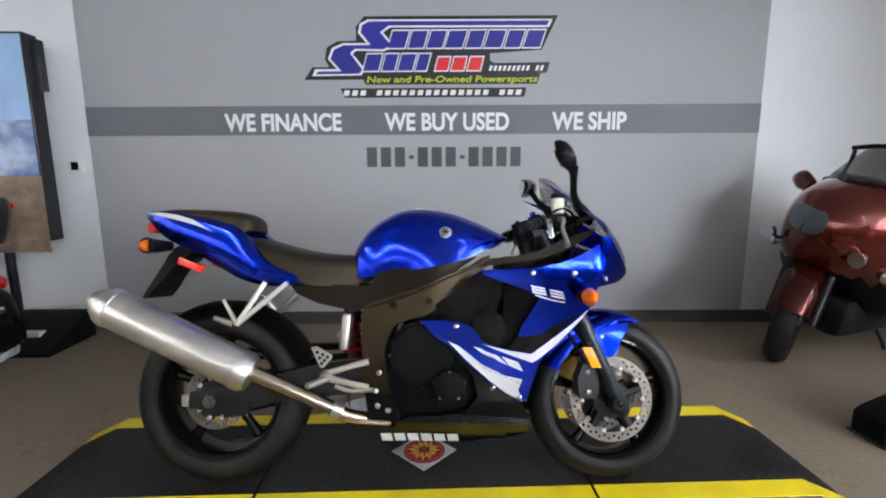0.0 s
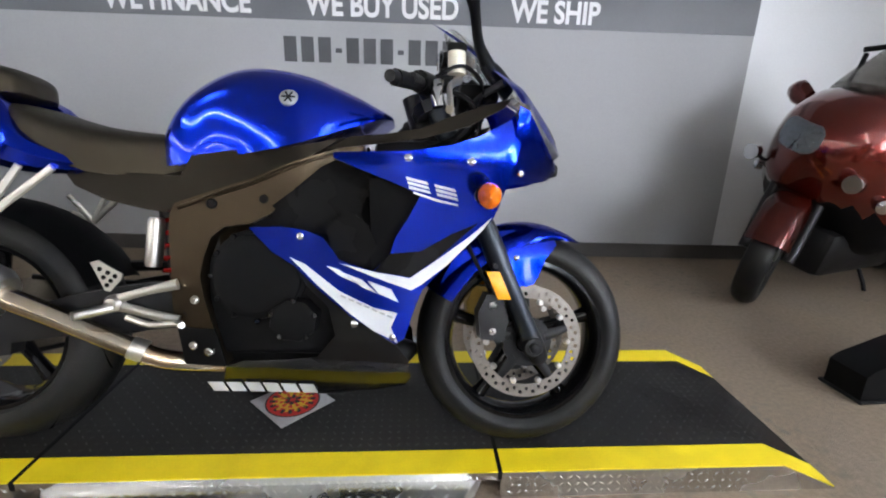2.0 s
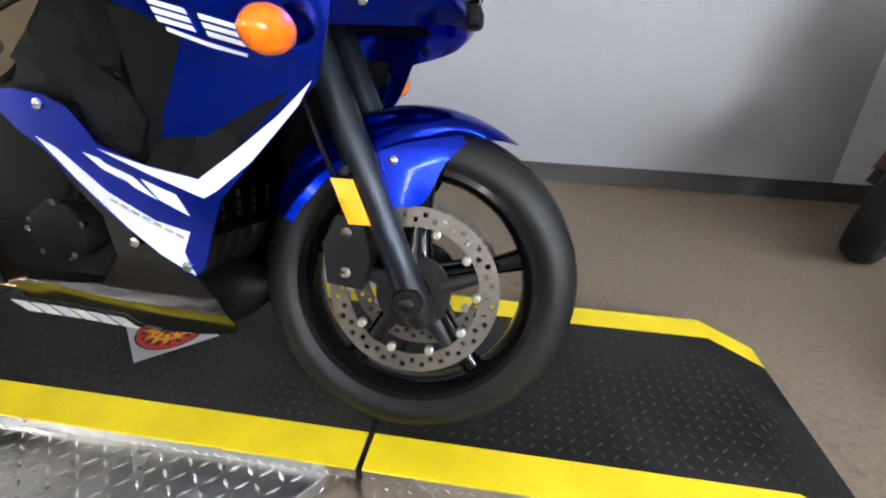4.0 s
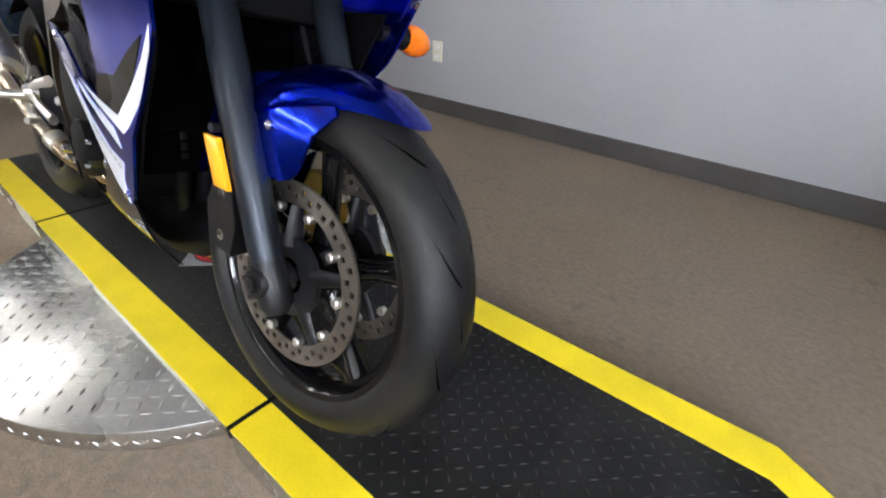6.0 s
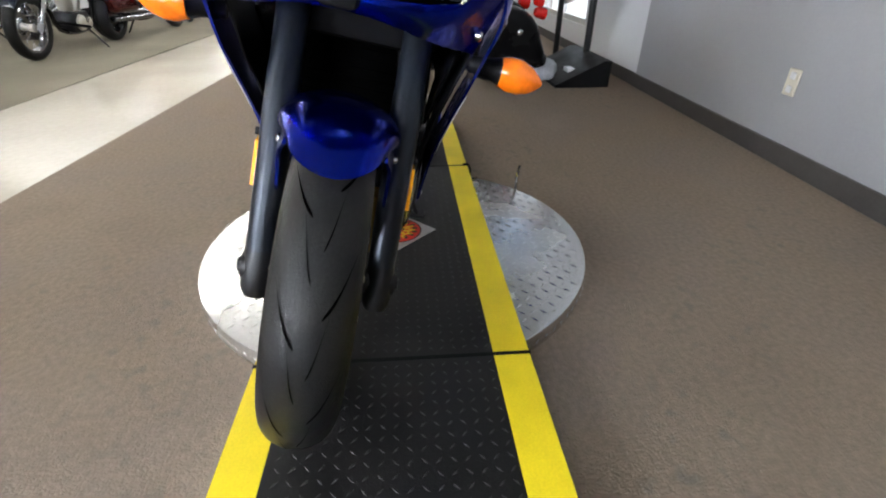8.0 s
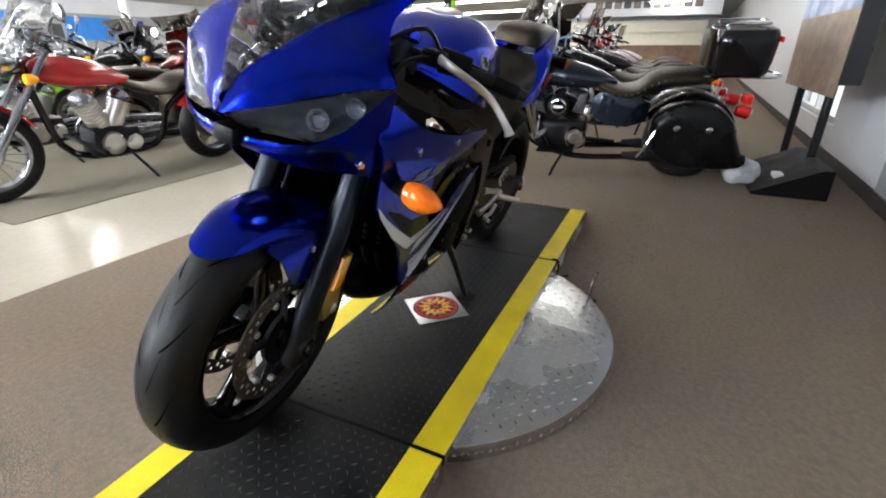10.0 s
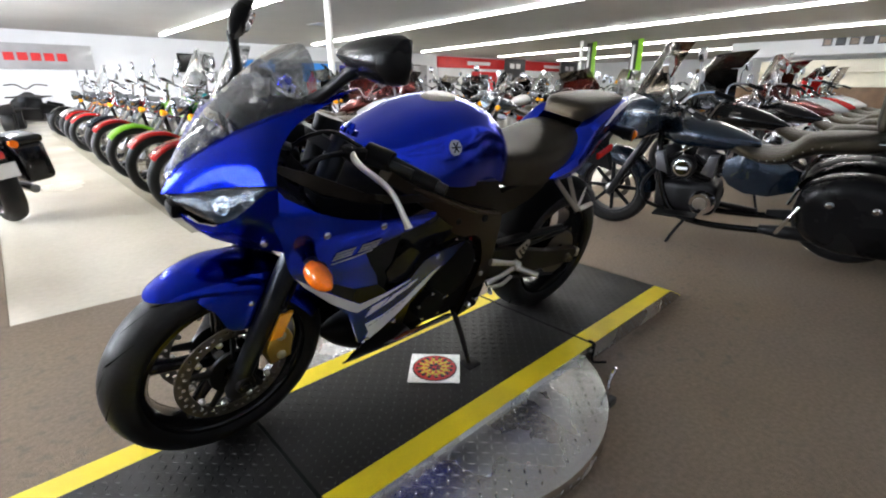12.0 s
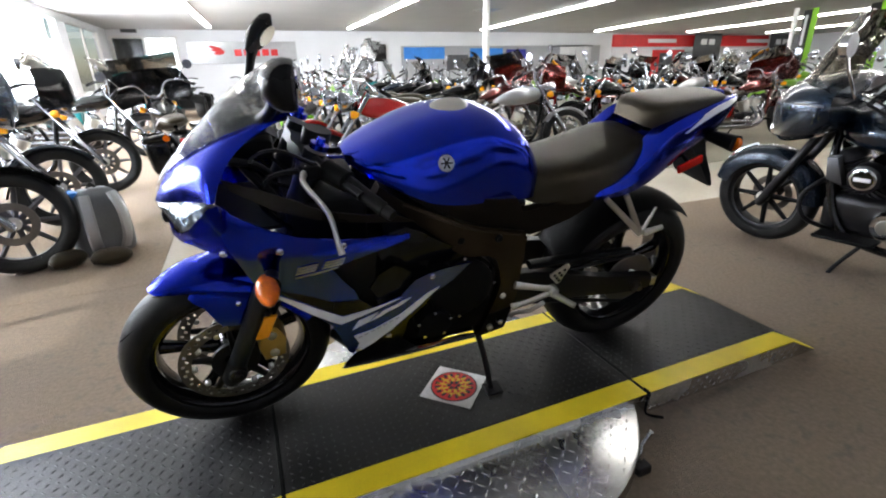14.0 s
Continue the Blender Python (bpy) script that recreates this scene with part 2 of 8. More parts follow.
M["stone"] = mat("rock_print", (0.20, 0.14, 0.10), 0.35, 0.0, 0.35, 14, blotch=0.35, blotch_scale=5)
M["grey_fabric"] = mat("grey_nylon", (0.16, 0.17, 0.18), 0.8, 0.0, 0.2, 200, 0.3, 300, blotch=0.2)
M["plate_white"] = mat("ivory_plastic", (0.68, 0.64, 0.52), 0.4, 0.0, 0.03, 100, blotch=0.04)
M["post"] = mat("white_post_paint", (0.72, 0.72, 0.70), 0.45, 0.0, 0.04, 60, blotch=0.06)

# ---------------------------------------------------------------- mesh helpers


def finish(bm, angle=0.7):
    bmesh.ops.recalc_face_normals(bm, faces=bm.faces)
    for face in bm.faces:
        face.smooth = True
    for e in bm.edges:
        if len(e.link_faces) == 2 and e.calc_face_angle(0) > angle:
            e.smooth = False


def part(name, bm, material, parent=None, label="", angle=0.7, kind=""):
    finish(bm, angle)
    me = bpy.data.meshes.new(name)
    bm.to_mesh(me)
    bm.free()
    me.materials.append(M[material] if isinstance(material, str) else material)
    ob = new(name, me)
    ob.parent = parent
    tagged(ob, label=label, kind=kind)
    return ob


def thing(name, label, category, m=None, group="", kind=""):
    ob = new(name)
    ob.empty_display_size = 0.1
    ob.matrix_world = m if m is not None else Matrix()
    return tagged(ob, label, category, group, kind)


def box(bm, a, b, bevel=0.0, seg=1):
    """A box between two corners."""
    ret = bmesh.ops.create_cube(bm, size=1)
    vs = ret["verts"]
    a, b = Vector(a), Vector(b)
    for v in vs:
        v.co = Vector(((a.x + b.x) / 2 + v.co.x * abs(b.x - a.x), (a.y + b.y) / 2 + v.co.y * abs(b.y - a.y), (a.z + b.z) / 2 + v.co.z * abs(b.z - a.z)))
    if bevel:
        es = list({e for v in vs for e in v.link_edges})
        bmesh.ops.bevel(bm, geom=es, offset=bevel, segments=seg, profile=0.5, affect='EDGES')
    return bm


def boxed(a, b, bevel=0.0, seg=1):
    return box(bmesh.new(), a, b, bevel, seg)


def loft(bm, rings, closed=True, cap=True):
    rows = [[bm.verts.new(p) for p in r] for r in rings]
    n = len(rows[0])
    for r0, r1 in zip(rows, rows[1:]):
        for i in range(n if closed else n - 1):
            j = (i + 1) % n
            try:
                bm.faces.new((r0[i], r0[j], r1[j], r1[i]))
            except ValueError:
                pass
    if cap and closed:
        bm.faces.new(rows[0])
        bm.faces.new(rows[-1])
    return rows


def smooth_path(pts, n=5):
    """Catmull-Rom points through pts."""
    pts = [Vector(p) for p in pts]
    if len(pts) < 3:
        return pts
    ext = [2 * pts[0] - pts[1], *pts, 2 * pts[-1] - pts[-2]]
    out = []
    for i in range(1, len(ext) - 2):
        p0, p1, p2, p3 = ext[i - 1:i + 3]
        for k in range(n):
            t = k / n
            out.append(0.5 * ((2 * p1) + (p2 - p0) * t + (2 * p0 - 5 * p1 + 4 * p2 - p3) * t * t + (3 * p1 - p0 - 3 * p2 + p3) * t ** 3))
    out.append(pts[-1])
    return out


def tube(bm, pts, r, seg=10, flat=1.0, smooth=0, up=(0, 0, 1)):
    """A round bar along pts; r one radius or one for each point; flat squeezes it across."""
    pts = [Vector(p) for p in pts]
    if smooth:
        k = len(pts)
        rr = [r] * k if not isinstance(r, (list, tuple)) else list(r)
        rp = smooth_path([Vector((x, 0, 0)) for x in rr], smooth)
        pts = smooth_path(pts, smooth)
        r = [max(1e-4, q.x) for q in rp]
    if not isinstance(r, (list, tuple)):
        r = [r] * len(pts)
    rings = []
    side = None
    for i, p in enumerate(pts):
        d = (pts[min(i + 1, len(pts) - 1)] - pts[max(i - 1, 0)]).normalized()
        if side is None:
            side = d.cross(Vector(up))
            if side.length < 1e-3:
                side = d.cross(Vector((1, 0, 0)))
        side = (side - d * side.dot(d)).normalized()
        other = d.cross(side)
        rings.append([p + (side * math.cos(a) * flat + other * math.sin(a)) * r[i] for a in [2 * math.pi * k / seg for k in range(seg)]])
    loft(bm, rings)
    return bm


def tubed(pts, r, seg=10, flat=1.0, smooth=0, up=(0, 0, 1)):
    return tube(bmesh.new(), pts, r, seg, flat, smooth, up)


def spin_y(bm, profile, centre, seg=40, closed=True):
    """A turned body round an axle along y: profile of (radius, y)."""
    cx, cy, cz = centre
    rings = []
    for k in range(seg):
        a = 2 * math.pi * k / seg
        rings.append([(cx + r * math.cos(a), cy + y, cz + r * math.sin(a)) for r, y in profile])
    rings.append(rings[0])
    rows = [[bm.verts.new(p) for p in r] for r in rings[:-1]]
    rows.append(rows[0])
    n = len(profile)
    for r0, r1 in zip(rows, rows[1:]):
        for i in range(n if closed else n - 1):
            j = (i + 1) % n
            bm.faces.new((r0[i], r0[j], r1[j], r1[i]))
    return bm


def lathe(bm, p0, p1, profile, seg=20):
    """A turned body along the line p0-p1: profile of (share of the way, radius)."""
    p0, p1 = Vector(p0), Vector(p1)
    d = (p1 - p0).normalized()
    s = d.cross(Vector((0, 0, 1)))
    if s.length < 1e-3:
        s = Vector((1, 0, 0))
    s.normalize()
    o = d.cross(s)
    loft(bm, [[p0.lerp(p1, t) + (s * math.cos(2 * math.pi * k / seg) + o * math.sin(2 * math.pi * k / seg)) * r for k in range(seg)] for t, r in profile])
    return bm


def slab(bm, outline, y0, y1, bevel=0.0):
    """A plate with an outline in x, z between two y."""
    vs = [bm.verts.new((x, y0, z)) for x, z in outline]
    f = bm.faces.new(vs)
    ret = bmesh.ops.extrude_face_region(bm, geom=[f])
    nv = [g for g in ret["geom"] if isinstance(g, bmesh.types.BMVert)]
    for v in nv:
        v.co.y = y1
    if bevel:
        nf = [g for g in ret["geom"] if isinstance(g, bmesh.types.BMFace)]
        es = list({e for q in nf for e in q.edges})
        bmesh.ops.bevel(bm, geom=es, offset=bevel, segments=2, profile=0.5, affect='EDGES')
    return bm


def lerp_table(table, x):
    """A smooth curve through a table of (x, value)."""
    n = len(table)
    if x <= table[0][0]:
        return table[0][1]
    if x >= table[-1][0]:
        return table[-1][1]
    i = next(k for k in range(n - 1) if x <= table[k + 1][0])

    def slope(k):
        lo, hi = max(0, k - 1), min(n - 1, k + 1)
        return (table[hi][1] - table[lo][1]) / (table[hi][0] - table[lo][0])
    (x0, y0), (x1, y1) = table[i], table[i + 1]
    h = x1 - x0
    t = (x - x0) / h
    return (2 * t ** 3 - 3 * t * t + 1) * y0 + (t ** 3 - 2 * t * t + t) * h * slope(i) + (3 * t * t - 2 * t ** 3) * y1 + (t ** 3 - t * t) * h * slope(i + 1)


def panel(outline, width, side, lift=0.0, thick=0.004, step=0.03, round_to=0):
    """A curved shell piece: its outline in x, z, laid on the surface y = side * width(x, z)."""
    bm = bmesh.new()
    if round_to:
        pts = [Vector((x, 0, z)) for x, z in outline]
        outline = [(q.x, q.z) for q in smooth_path([*pts, pts[0]], round_to)[:-1]]
    bm.faces.new([bm.verts.new((x, 0, z)) for x, z in outline])
    xs = [p[0] for p in outline]
    zs = [p[1] for p in outline]
    for lo, hi, axis in ((min(xs), max(xs), 0), (min(zs), max(zs), 2)):
        n = max(1, int((hi - lo) / step))
        for k in range(1, n):
            co = [0, 0, 0]
            no = [0, 0, 0]
            co[axis] = lo + (hi - lo) * k / n
            no[axis] = 1
            bmesh.ops.bisect_plane(bm, geom=bm.verts[:] + bm.edges[:] + bm.faces[:], plane_co=co, plane_no=no)
    for v in bm.verts:
        v.co.y = side * (width(v.co.x, v.co.z) + lift)
    if thick:
        ret = bmesh.ops.extrude_face_region(bm, geom=bm.faces[:])
        for g in ret["geom"]:
            if isinstance(g, bmesh.types.BMVert):
                g.co.y -= side * thick
    return bm


def text_mesh(body, size, material, m, name, parent=None, kind="", label="", shear=0.0, width=None, bold=0.0, depth=0.002):
    cu = bpy.data.curves.new(name, 'FONT')
    cu.body = body
    cu.size = size
    cu.shear = shear
    cu.extrude = depth
    cu.offset = bold
    tmp = bpy.data.objects.new(name, cu)
    me = bpy.data.meshes.new_from_object(tmp)
    bpy.data.objects.remove(tmp)
    xs = [v.co.x for v in me.vertices]
    k = width / (max(xs) - min(xs)) if width else 1
    x0 = min(xs)
    for v in me.vertices:
        v.co.x = (v.co.x - x0) * k
    me.materials.append(M[material])
    ob = new(name, me)
    ob.parent = parent
    ob.matrix_world = m
    return tagged(ob, label=label, kind=kind)

# ---------------------------------------------------------------- the room
WALL_Y, EAST_X, SOUTH_Y, WEST_X, CEIL = 1.935, 4.2, -18.25, -31.0, 2.62


def structure(name, bm, material, label, category="", angle=0.7):
    return tagged(part(name, bm, material, None, label, angle), category=category or name.split("_")[0], kind="structure")


structure("floor", boxed((WEST_X - 0.2, SOUTH_Y - 0.2, -0.1), (EAST_X + 0.2, WALL_Y + 1.5, 0.0 - 0.006)), "tile", "polished cream floor of the showroom walkways")
# the turntable's ramp stands two degrees askew to the wall and the walkway
ROOM_TURN = radians(-2.0)
SKEW = math.tan(ROOM_TURN)
bm = bmesh.new()
loft(bm, [[(WEST_X, -1.60 + SKEW * (WEST_X - 1.2), z), (1.2, -1.60, z), (EAST_X, -1.60, z), (EAST_X, WALL_Y + 0.1, z), (WEST_X, WALL_Y + 1.3, z)] for z in (-0.006, 0.0)])
structure("carpet", bm, "carpet", "worn brown grey low pile carpet beside a cream walkway", "carpet")
for a, b, mtl in (((1.20, SOUTH_Y, -0.006), (EAST_X, -1.604, 0.0), "carpet"),
                  ((WEST_X, -13.2, -0.006), (0.12, -2.62, 0.0), "carpet2")):
    structure("carpet", boxed(a, b, 0.002), mtl, "worn brown grey low pile carpet beside a cream walkway", "carpet")
NW0, NW1, NWL, NWH = -6.1, -3.95, 0.3, 2.3
bm = bmesh.new()
box(bm, (NW1, WALL_Y, -0.1), (EAST_X + 0.2, WALL_Y + 0.15, CEIL))
box(bm, (WEST_X - 0.2, WALL_Y, -0.1), (NW0, WALL_Y + 0.15, CEIL))
box(bm, (NW0, WALL_Y, -0.1), (NW1, WALL_Y + 0.15, NWL))
box(bm, (NW0, WALL_Y, NWH), (NW1, WALL_Y + 0.15, CEIL))
structure("wall_north", bm, "wall", "white painted wall behind the display stand", "wall")
GL, GR = -2.435, 2.54
structure("wall_panel", boxed((GL, WALL_Y - 0.006, 0.0), (GR, WALL_Y, CEIL), 0.001), "grey_wall", "light grey painted section of the wall", "wall")
structure("wall_band", boxed((GL, WALL_Y - 0.010, 1.458), (GR, WALL_Y - 0.006, 1.667)), "band", "dark grey painted band across the grey wall", "wall band")
structure("wall_south", boxed((WEST_X - 0.2, SOUTH_Y - 0.15, -0.1), (EAST_X + 0.2, SOUTH_Y, CEIL)), "wall", "pale far wall of the showroom", "wall")
structure("wall_west", boxed((WEST_X - 0.15, SOUTH_Y, -0.1), (WEST_X, WALL_Y + 1.3, CEIL)), "wall", "pale side wall of the showroom", "wall")
structure("ceiling", boxed((WEST_X - 0.2, SOUTH_Y - 0.2, CEIL), (EAST_X + 0.2, WALL_Y + 1.5, CEIL + 0.1)), "ceiling", "pale grey showroom ceiling", "ceiling")
# the window side: piers, a low wall and a head between them
WINS = ((-4.8, -2.2), (-1.15, -0.15), (-13.2, -5.2), (-17.2, -13.9))
bm = bmesh.new()
box(bm, (EAST_X, SOUTH_Y, -0.1), (EAST_X + 0.15, WALL_Y, 0.75))
box(bm, (EAST_X, SOUTH_Y, 2.45), (EAST_X + 0.15, WALL_Y, CEIL))
edges = [SOUTH_Y] + [q for w in sorted(WINS) for q in w] + [WALL_Y]
for k in range(0, len(edges), 2):
    box(bm, (EAST_X, edges[k], 0.75), (EAST_X + 0.15, edges[k + 1], 2.5))
structure("wall_east", bm, "wall", "white wall with wide shop windows", "wall")
for i, (y0, y1) in enumerate(sorted(WINS)):
    w = tagged(new("window_%d" % (i + 1)), "wide shop window with a white metal frame", "window", kind="structure")
    n = max(2, round((y1 - y0) / 1.5))
    bm = bmesh.new()
    for a, b in (((EAST_X + 0.03, y0, 0.75), (EAST_X + 0.09, y1, 0.81)), ((EAST_X + 0.03, y0, 2.44), (EAST_X + 0.09, y1, 2.5))):
        box(bm, a, b, 0.004)
    for k in range(n + 1):
        y = y0 + 0.03 + (y1 - y0 - 0.06) * k / n
        box(bm, (EAST_X + 0.032, y - 0.03, 0.81), (EAST_X + 0.088, y + 0.03, 2.44), 0.004)
    part("window_frame", bm, "white_body", w)
    for k in range(n):
        ya, yb = (y0 + 0.03 + (y1 - y0 - 0.06) * q / n for q in (k, k + 1))
        pane = part("pane", boxed((EAST_X + 0.057, ya + 0.028, 0.80), (EAST_X + 0.063, yb - 0.028, 2.45)), "screen", w)
        pane.visible_shadow = False
for a, b in (((GL, WALL_Y - 0.018, 0), (EAST_X, WALL_Y - 0.006, 0.10)), ((WEST_X, WALL_Y - 0.012, 0), (GL, WALL_Y, 0.10)), ((WEST_X, SOUTH_Y, 0), (EAST_X, SOUTH_Y + 0.012, 0.1)),
             ((EAST_X - 0.012, SOUTH_Y + 0.02, 0), (EAST_X, WALL_Y - 0.02, 0.1))):
    structure("baseboard", boxed(a, b, 0.003), "base", "dark vinyl baseboard along the wall", "baseboard")

def framed_window(name, label, x0, x1, z0, z1, panes):
    w = tagged(new(name), label, "window", kind="structure")
    bm = bmesh.new()
    for za, zb in ((z0, z0 + 0.06), (z1 - 0.06, z1)):
        box(bm, (x0, WALL_Y + 0.03, za), (x1, WALL_Y + 0.09, zb), 0.004)
    xs = [x0 + 0.03 + (x1 - x0 - 0.06) * k / panes for k in range(panes + 1)]
    for x in xs:
        box(bm, (x - 0.03, WALL_Y + 0.032, z0 + 0.06), (x + 0.03, WALL_Y + 0.088, z1 - 0.06), 0.004)
    part("window_frame", bm, "white_body", w)
    for xa, xb in zip(xs, xs[1:]):
        pane = part("pane", boxed((xa + 0.02, WALL_Y + 0.057, z0 + 0.05), (xb - 0.02, WALL_Y + 0.063, z1 - 0.05)), "screen", w)
        pane.visible_shadow = False


framed_window("window_5", "tall bright window beside the display screen", NW0, NW1, NWL, NWH, 2)
structure("pavement", boxed((WEST_X, WALL_Y + 0.25, -0.16), (30, 60, -0.06)), "sunlit_paving", "pale concrete paving outside the windows", "pavement")

# writing on the grey wall
FACE = Matrix(((1, 0, 0), (0, 0, -1), (0, 1, 0))).to_4x4()


def on_wall(x, z, lift):
    return Matrix.Translation((x, WALL_Y - lift, z)) @ FACE


for body, x0, x1 in (("WE FINANCE", -1.413, -0.549), ("WE BUY USED", -0.231, 0.689), ("WE SHIP", 1.005, 1.555)):
    text_mesh(body, 0.172, "ink_white", on_wall(x0, 1.490, 0.012), "wall_lettering", width=x1 - x0, bold=0.005)
    tagged(scene.collection.objects[-1], "bold white words painted on the dark grey band", "lettering", kind="structure")


def flat_poly(name, outline, lift, material, parent, depth=0.003):
    """A flat sign piece on the north wall: outline in x, z."""
    bm = bmesh.new()
    slab(bm, outline, WALL_Y - lift, WALL_Y - lift + depth)
    return part(name, bm, material, parent)


number = thing("number_sign", "row of dark grey bars on the grey wall", "wall sign", Matrix(), kind="structure")
x = -0.370
for k in range(12):
    w = 0.088 if k not in (3, 7) else 0.05
    z0, z1 = (1.222, 1.366) if k not in (3, 7) else (1.280, 1.305)
    flat_poly("bar", [(x, z0), (x + w - 0.012, z0), (x + w - 0.012, z1), (x, z1)], 0.010, "ink_grey", number)
    x += w + 0.0165

logo = thing("logo_sign", "slanted blue, black and white dealership emblem on the grey wall", "logo sign", Matrix(), kind="structure")


def wx(px):
    return -0.807 + px * (1.832 / 950)


def wz(py):
    return 2.281 - py * (0.567 / 313)


def logo_piece(name, pts, lift, material):
    return flat_poly(name, [(wx(px), wz(py)) for px, py in pts], lift, material, logo)


# black ground, white rim and blue strokes of the two words
logo_piece("ground", [(200, 38), (232, 0), (950, 0), (893, 128), (700, 140), (700, 168), (715, 178), (925, 175), (915, 214), (890, 218), (880, 258), (230, 258), (222, 238), (0, 238), (32, 190), (95, 190), (80, 160), (90, 115), (130, 92), (200, 90)], 0.010, "ink")
logo_piece("rim", [(30, 224), (42, 198), (125, 198), (92, 160), (108, 118), (150, 100), (238, 100), (208, 62), (215, 28), (245, 12), (930, 14), (918, 44), (330, 42), (300, 60), (345, 112), (300, 132), (200, 128), (185, 140), (232, 200), (215, 222)], 0.013, "ink_white")
logo_piece("stroke", [(46, 218), (52, 207), (142, 207), (102, 160), (116, 125), (152, 108), (255, 108), (218, 60), (224, 34), (250, 20), (918, 20), (910, 37), (322, 35), (290, 60), (332, 110), (300, 124), (195, 121), (176, 138), (220, 200), (208, 216)], 0.016, "ink_blue")
for k, (a, b) in enumerate(((318, 385), (392, 455), (462, 525), (530, 600), (607, 670), (677, 745), (752, 815), (822, 890))):
    logo_piece("glyph_rim", [(a - 4, 124), (a + 17, 50), (b + 20, 50), (b - 2, 124)], 0.013, "ink_white")
    logo_piece("glyph", [(a + 1, 119), (a + 20, 56), (b + 14, 56), (b - 5, 119)], 0.016, "ink_blue")
for a, b in ((222, 285), (292, 345), (352, 412), (418, 465)):
    logo_piece("glyph_rim", [(a - 4, 210), (a + 16, 137), (b + 18, 137), (b - 2, 210)], 0.013, "ink_white")
    logo_piece("glyph", [(a + 1, 205), (a + 19, 143), (b + 12, 143), (b - 5, 205)], 0.016, "ink_blue")
for a, b in ((492, 545), (552, 606), (613, 668)):
    logo_piece("glyph_rim", [(a - 4, 210), (a + 12, 150), (b + 12, 150), (b - 2, 210)], 0.013, "ink_white")
    logo_piece("glyph", [(a + 1, 205), (a + 15, 156), (b + 6, 156), (b - 5, 205)], 0.016, "ink_red")
for k in range(12):
    if k not in (9,):
        a = 695 + k * 17.5
        logo_piece("small_bar", [(a, 207), (a + 6, 188), (a + 16, 188), (a + 10, 207)], 0.013, "ink_white")
text_mesh("New and Pre-Owned Powersports", 0.062, "ink_yellow", on_wall(wx(236), wz(250), 0.012), "tag_line", logo, width=wx(880) - wx(236), shear=0.15, bold=0.001)
logo_piece("address_ground", [(135, 272), (840, 272), (832, 308), (150, 308)], 0.010, "ink")
for k in range(22):
    if k not in (3, 18):
        a = 146 + k * 31
        logo_piece("address_bar", [(a, 300), (a + 5, 280), (a + 25, 280), (a + 20, 300)], 0.013, "ink_white")

ts = thing("thermostat", "small white wall thermostat with a dark display", "thermostat", Matrix())
part("body", boxed((-2.605, WALL_Y - 0.028, 1.185), (-2.495, WALL_Y, 1.285), 0.006, 2), "white_body", ts)
part("display", boxed((-2.582, WALL_Y - 0.031, 1.21), (-2.525, WALL_Y - 0.027, 1.27), 0.002), "black_gloss", ts)
ol = thing("wall_outlet", "ivory double wall outlet on the grey wall", "outlet", Matrix())
part("cover", boxed((-0.765, WALL_Y - 0.014, 0.315), (-0.685, WALL_Y - 0.005, 0.435), 0.003), "plate_white", ol)
for z in (0.345, 0.405):
    part("socket", boxed((-0.742, WALL_Y - 0.017, z - 0.016), (-0.708, WALL_Y - 0.013, z + 0.016), 0.004), "white_body", ol)

# everything on the north wall turns with it
for ob in scene.collection.objects:
    if ob.parent is None and ob.name.split(".")[0] in ("wall_north", "wall_panel", "wall_band", "wall_lettering", "number_sign", "logo_sign", "thermostat", "wall_outlet", "window_5") or (ob.name.startswith("baseboard") and ob.data.vertices[0].co.y > 1.5):
        ob.matrix_world = Matrix.Translation((0.5, WALL_Y, 0)) @ Matrix.Rotation(ROOM_TURN, 4, 'Z') @ Matrix.Translation((-0.5, -WALL_Y, 0)) @ ob.matrix_world

# ceiling lights: continuous rows of fluorescent tubes under white trays
for x_near, y_near, x_far in ((1.75, -2.6, 1.06), (-3.10, -0.7, -3.45), (-6.70, 0.5, -8.70), (-10.7, 0.5, -14.3), (-15.2, 0.8, -19.8), (-20.0, 0.8, -25.4)):
    turn = math.atan2(x_far - x_near, y_near + 16.6)
    ln = math.hypot(x_far - x_near, y_near + 16.6)
    lamp = thing("ceiling_light", "long row of bare fluorescent tubes in a white ceiling tray", "ceiling light", Matrix.Translation((x_near, y_near, CEIL)) @ Matrix.Rotation(turn, 4, 'Z'), "rows of ceiling lights")
    part("tray", boxed((-0.09, -ln - 0.05, -0.035), (0.09, 0.05, -0.001), 0.004), "white_body", lamp)
    for dx in (-0.045, 0.045):
        part("tube", tubed([(dx, -ln, -0.055), (dx, 0, -0.055)], 0.018, 8), "tube", lamp)
# ---------------------------------------------------------------- display stand: turntable and ramp
TOP, DISC_TOP = 0.078, 0.055
RY0, RY1 = -0.212, 0.408          # outer edges of the ramp
DC, DR = (0.06, 0.10), 0.615      # centre and radius of the turntable


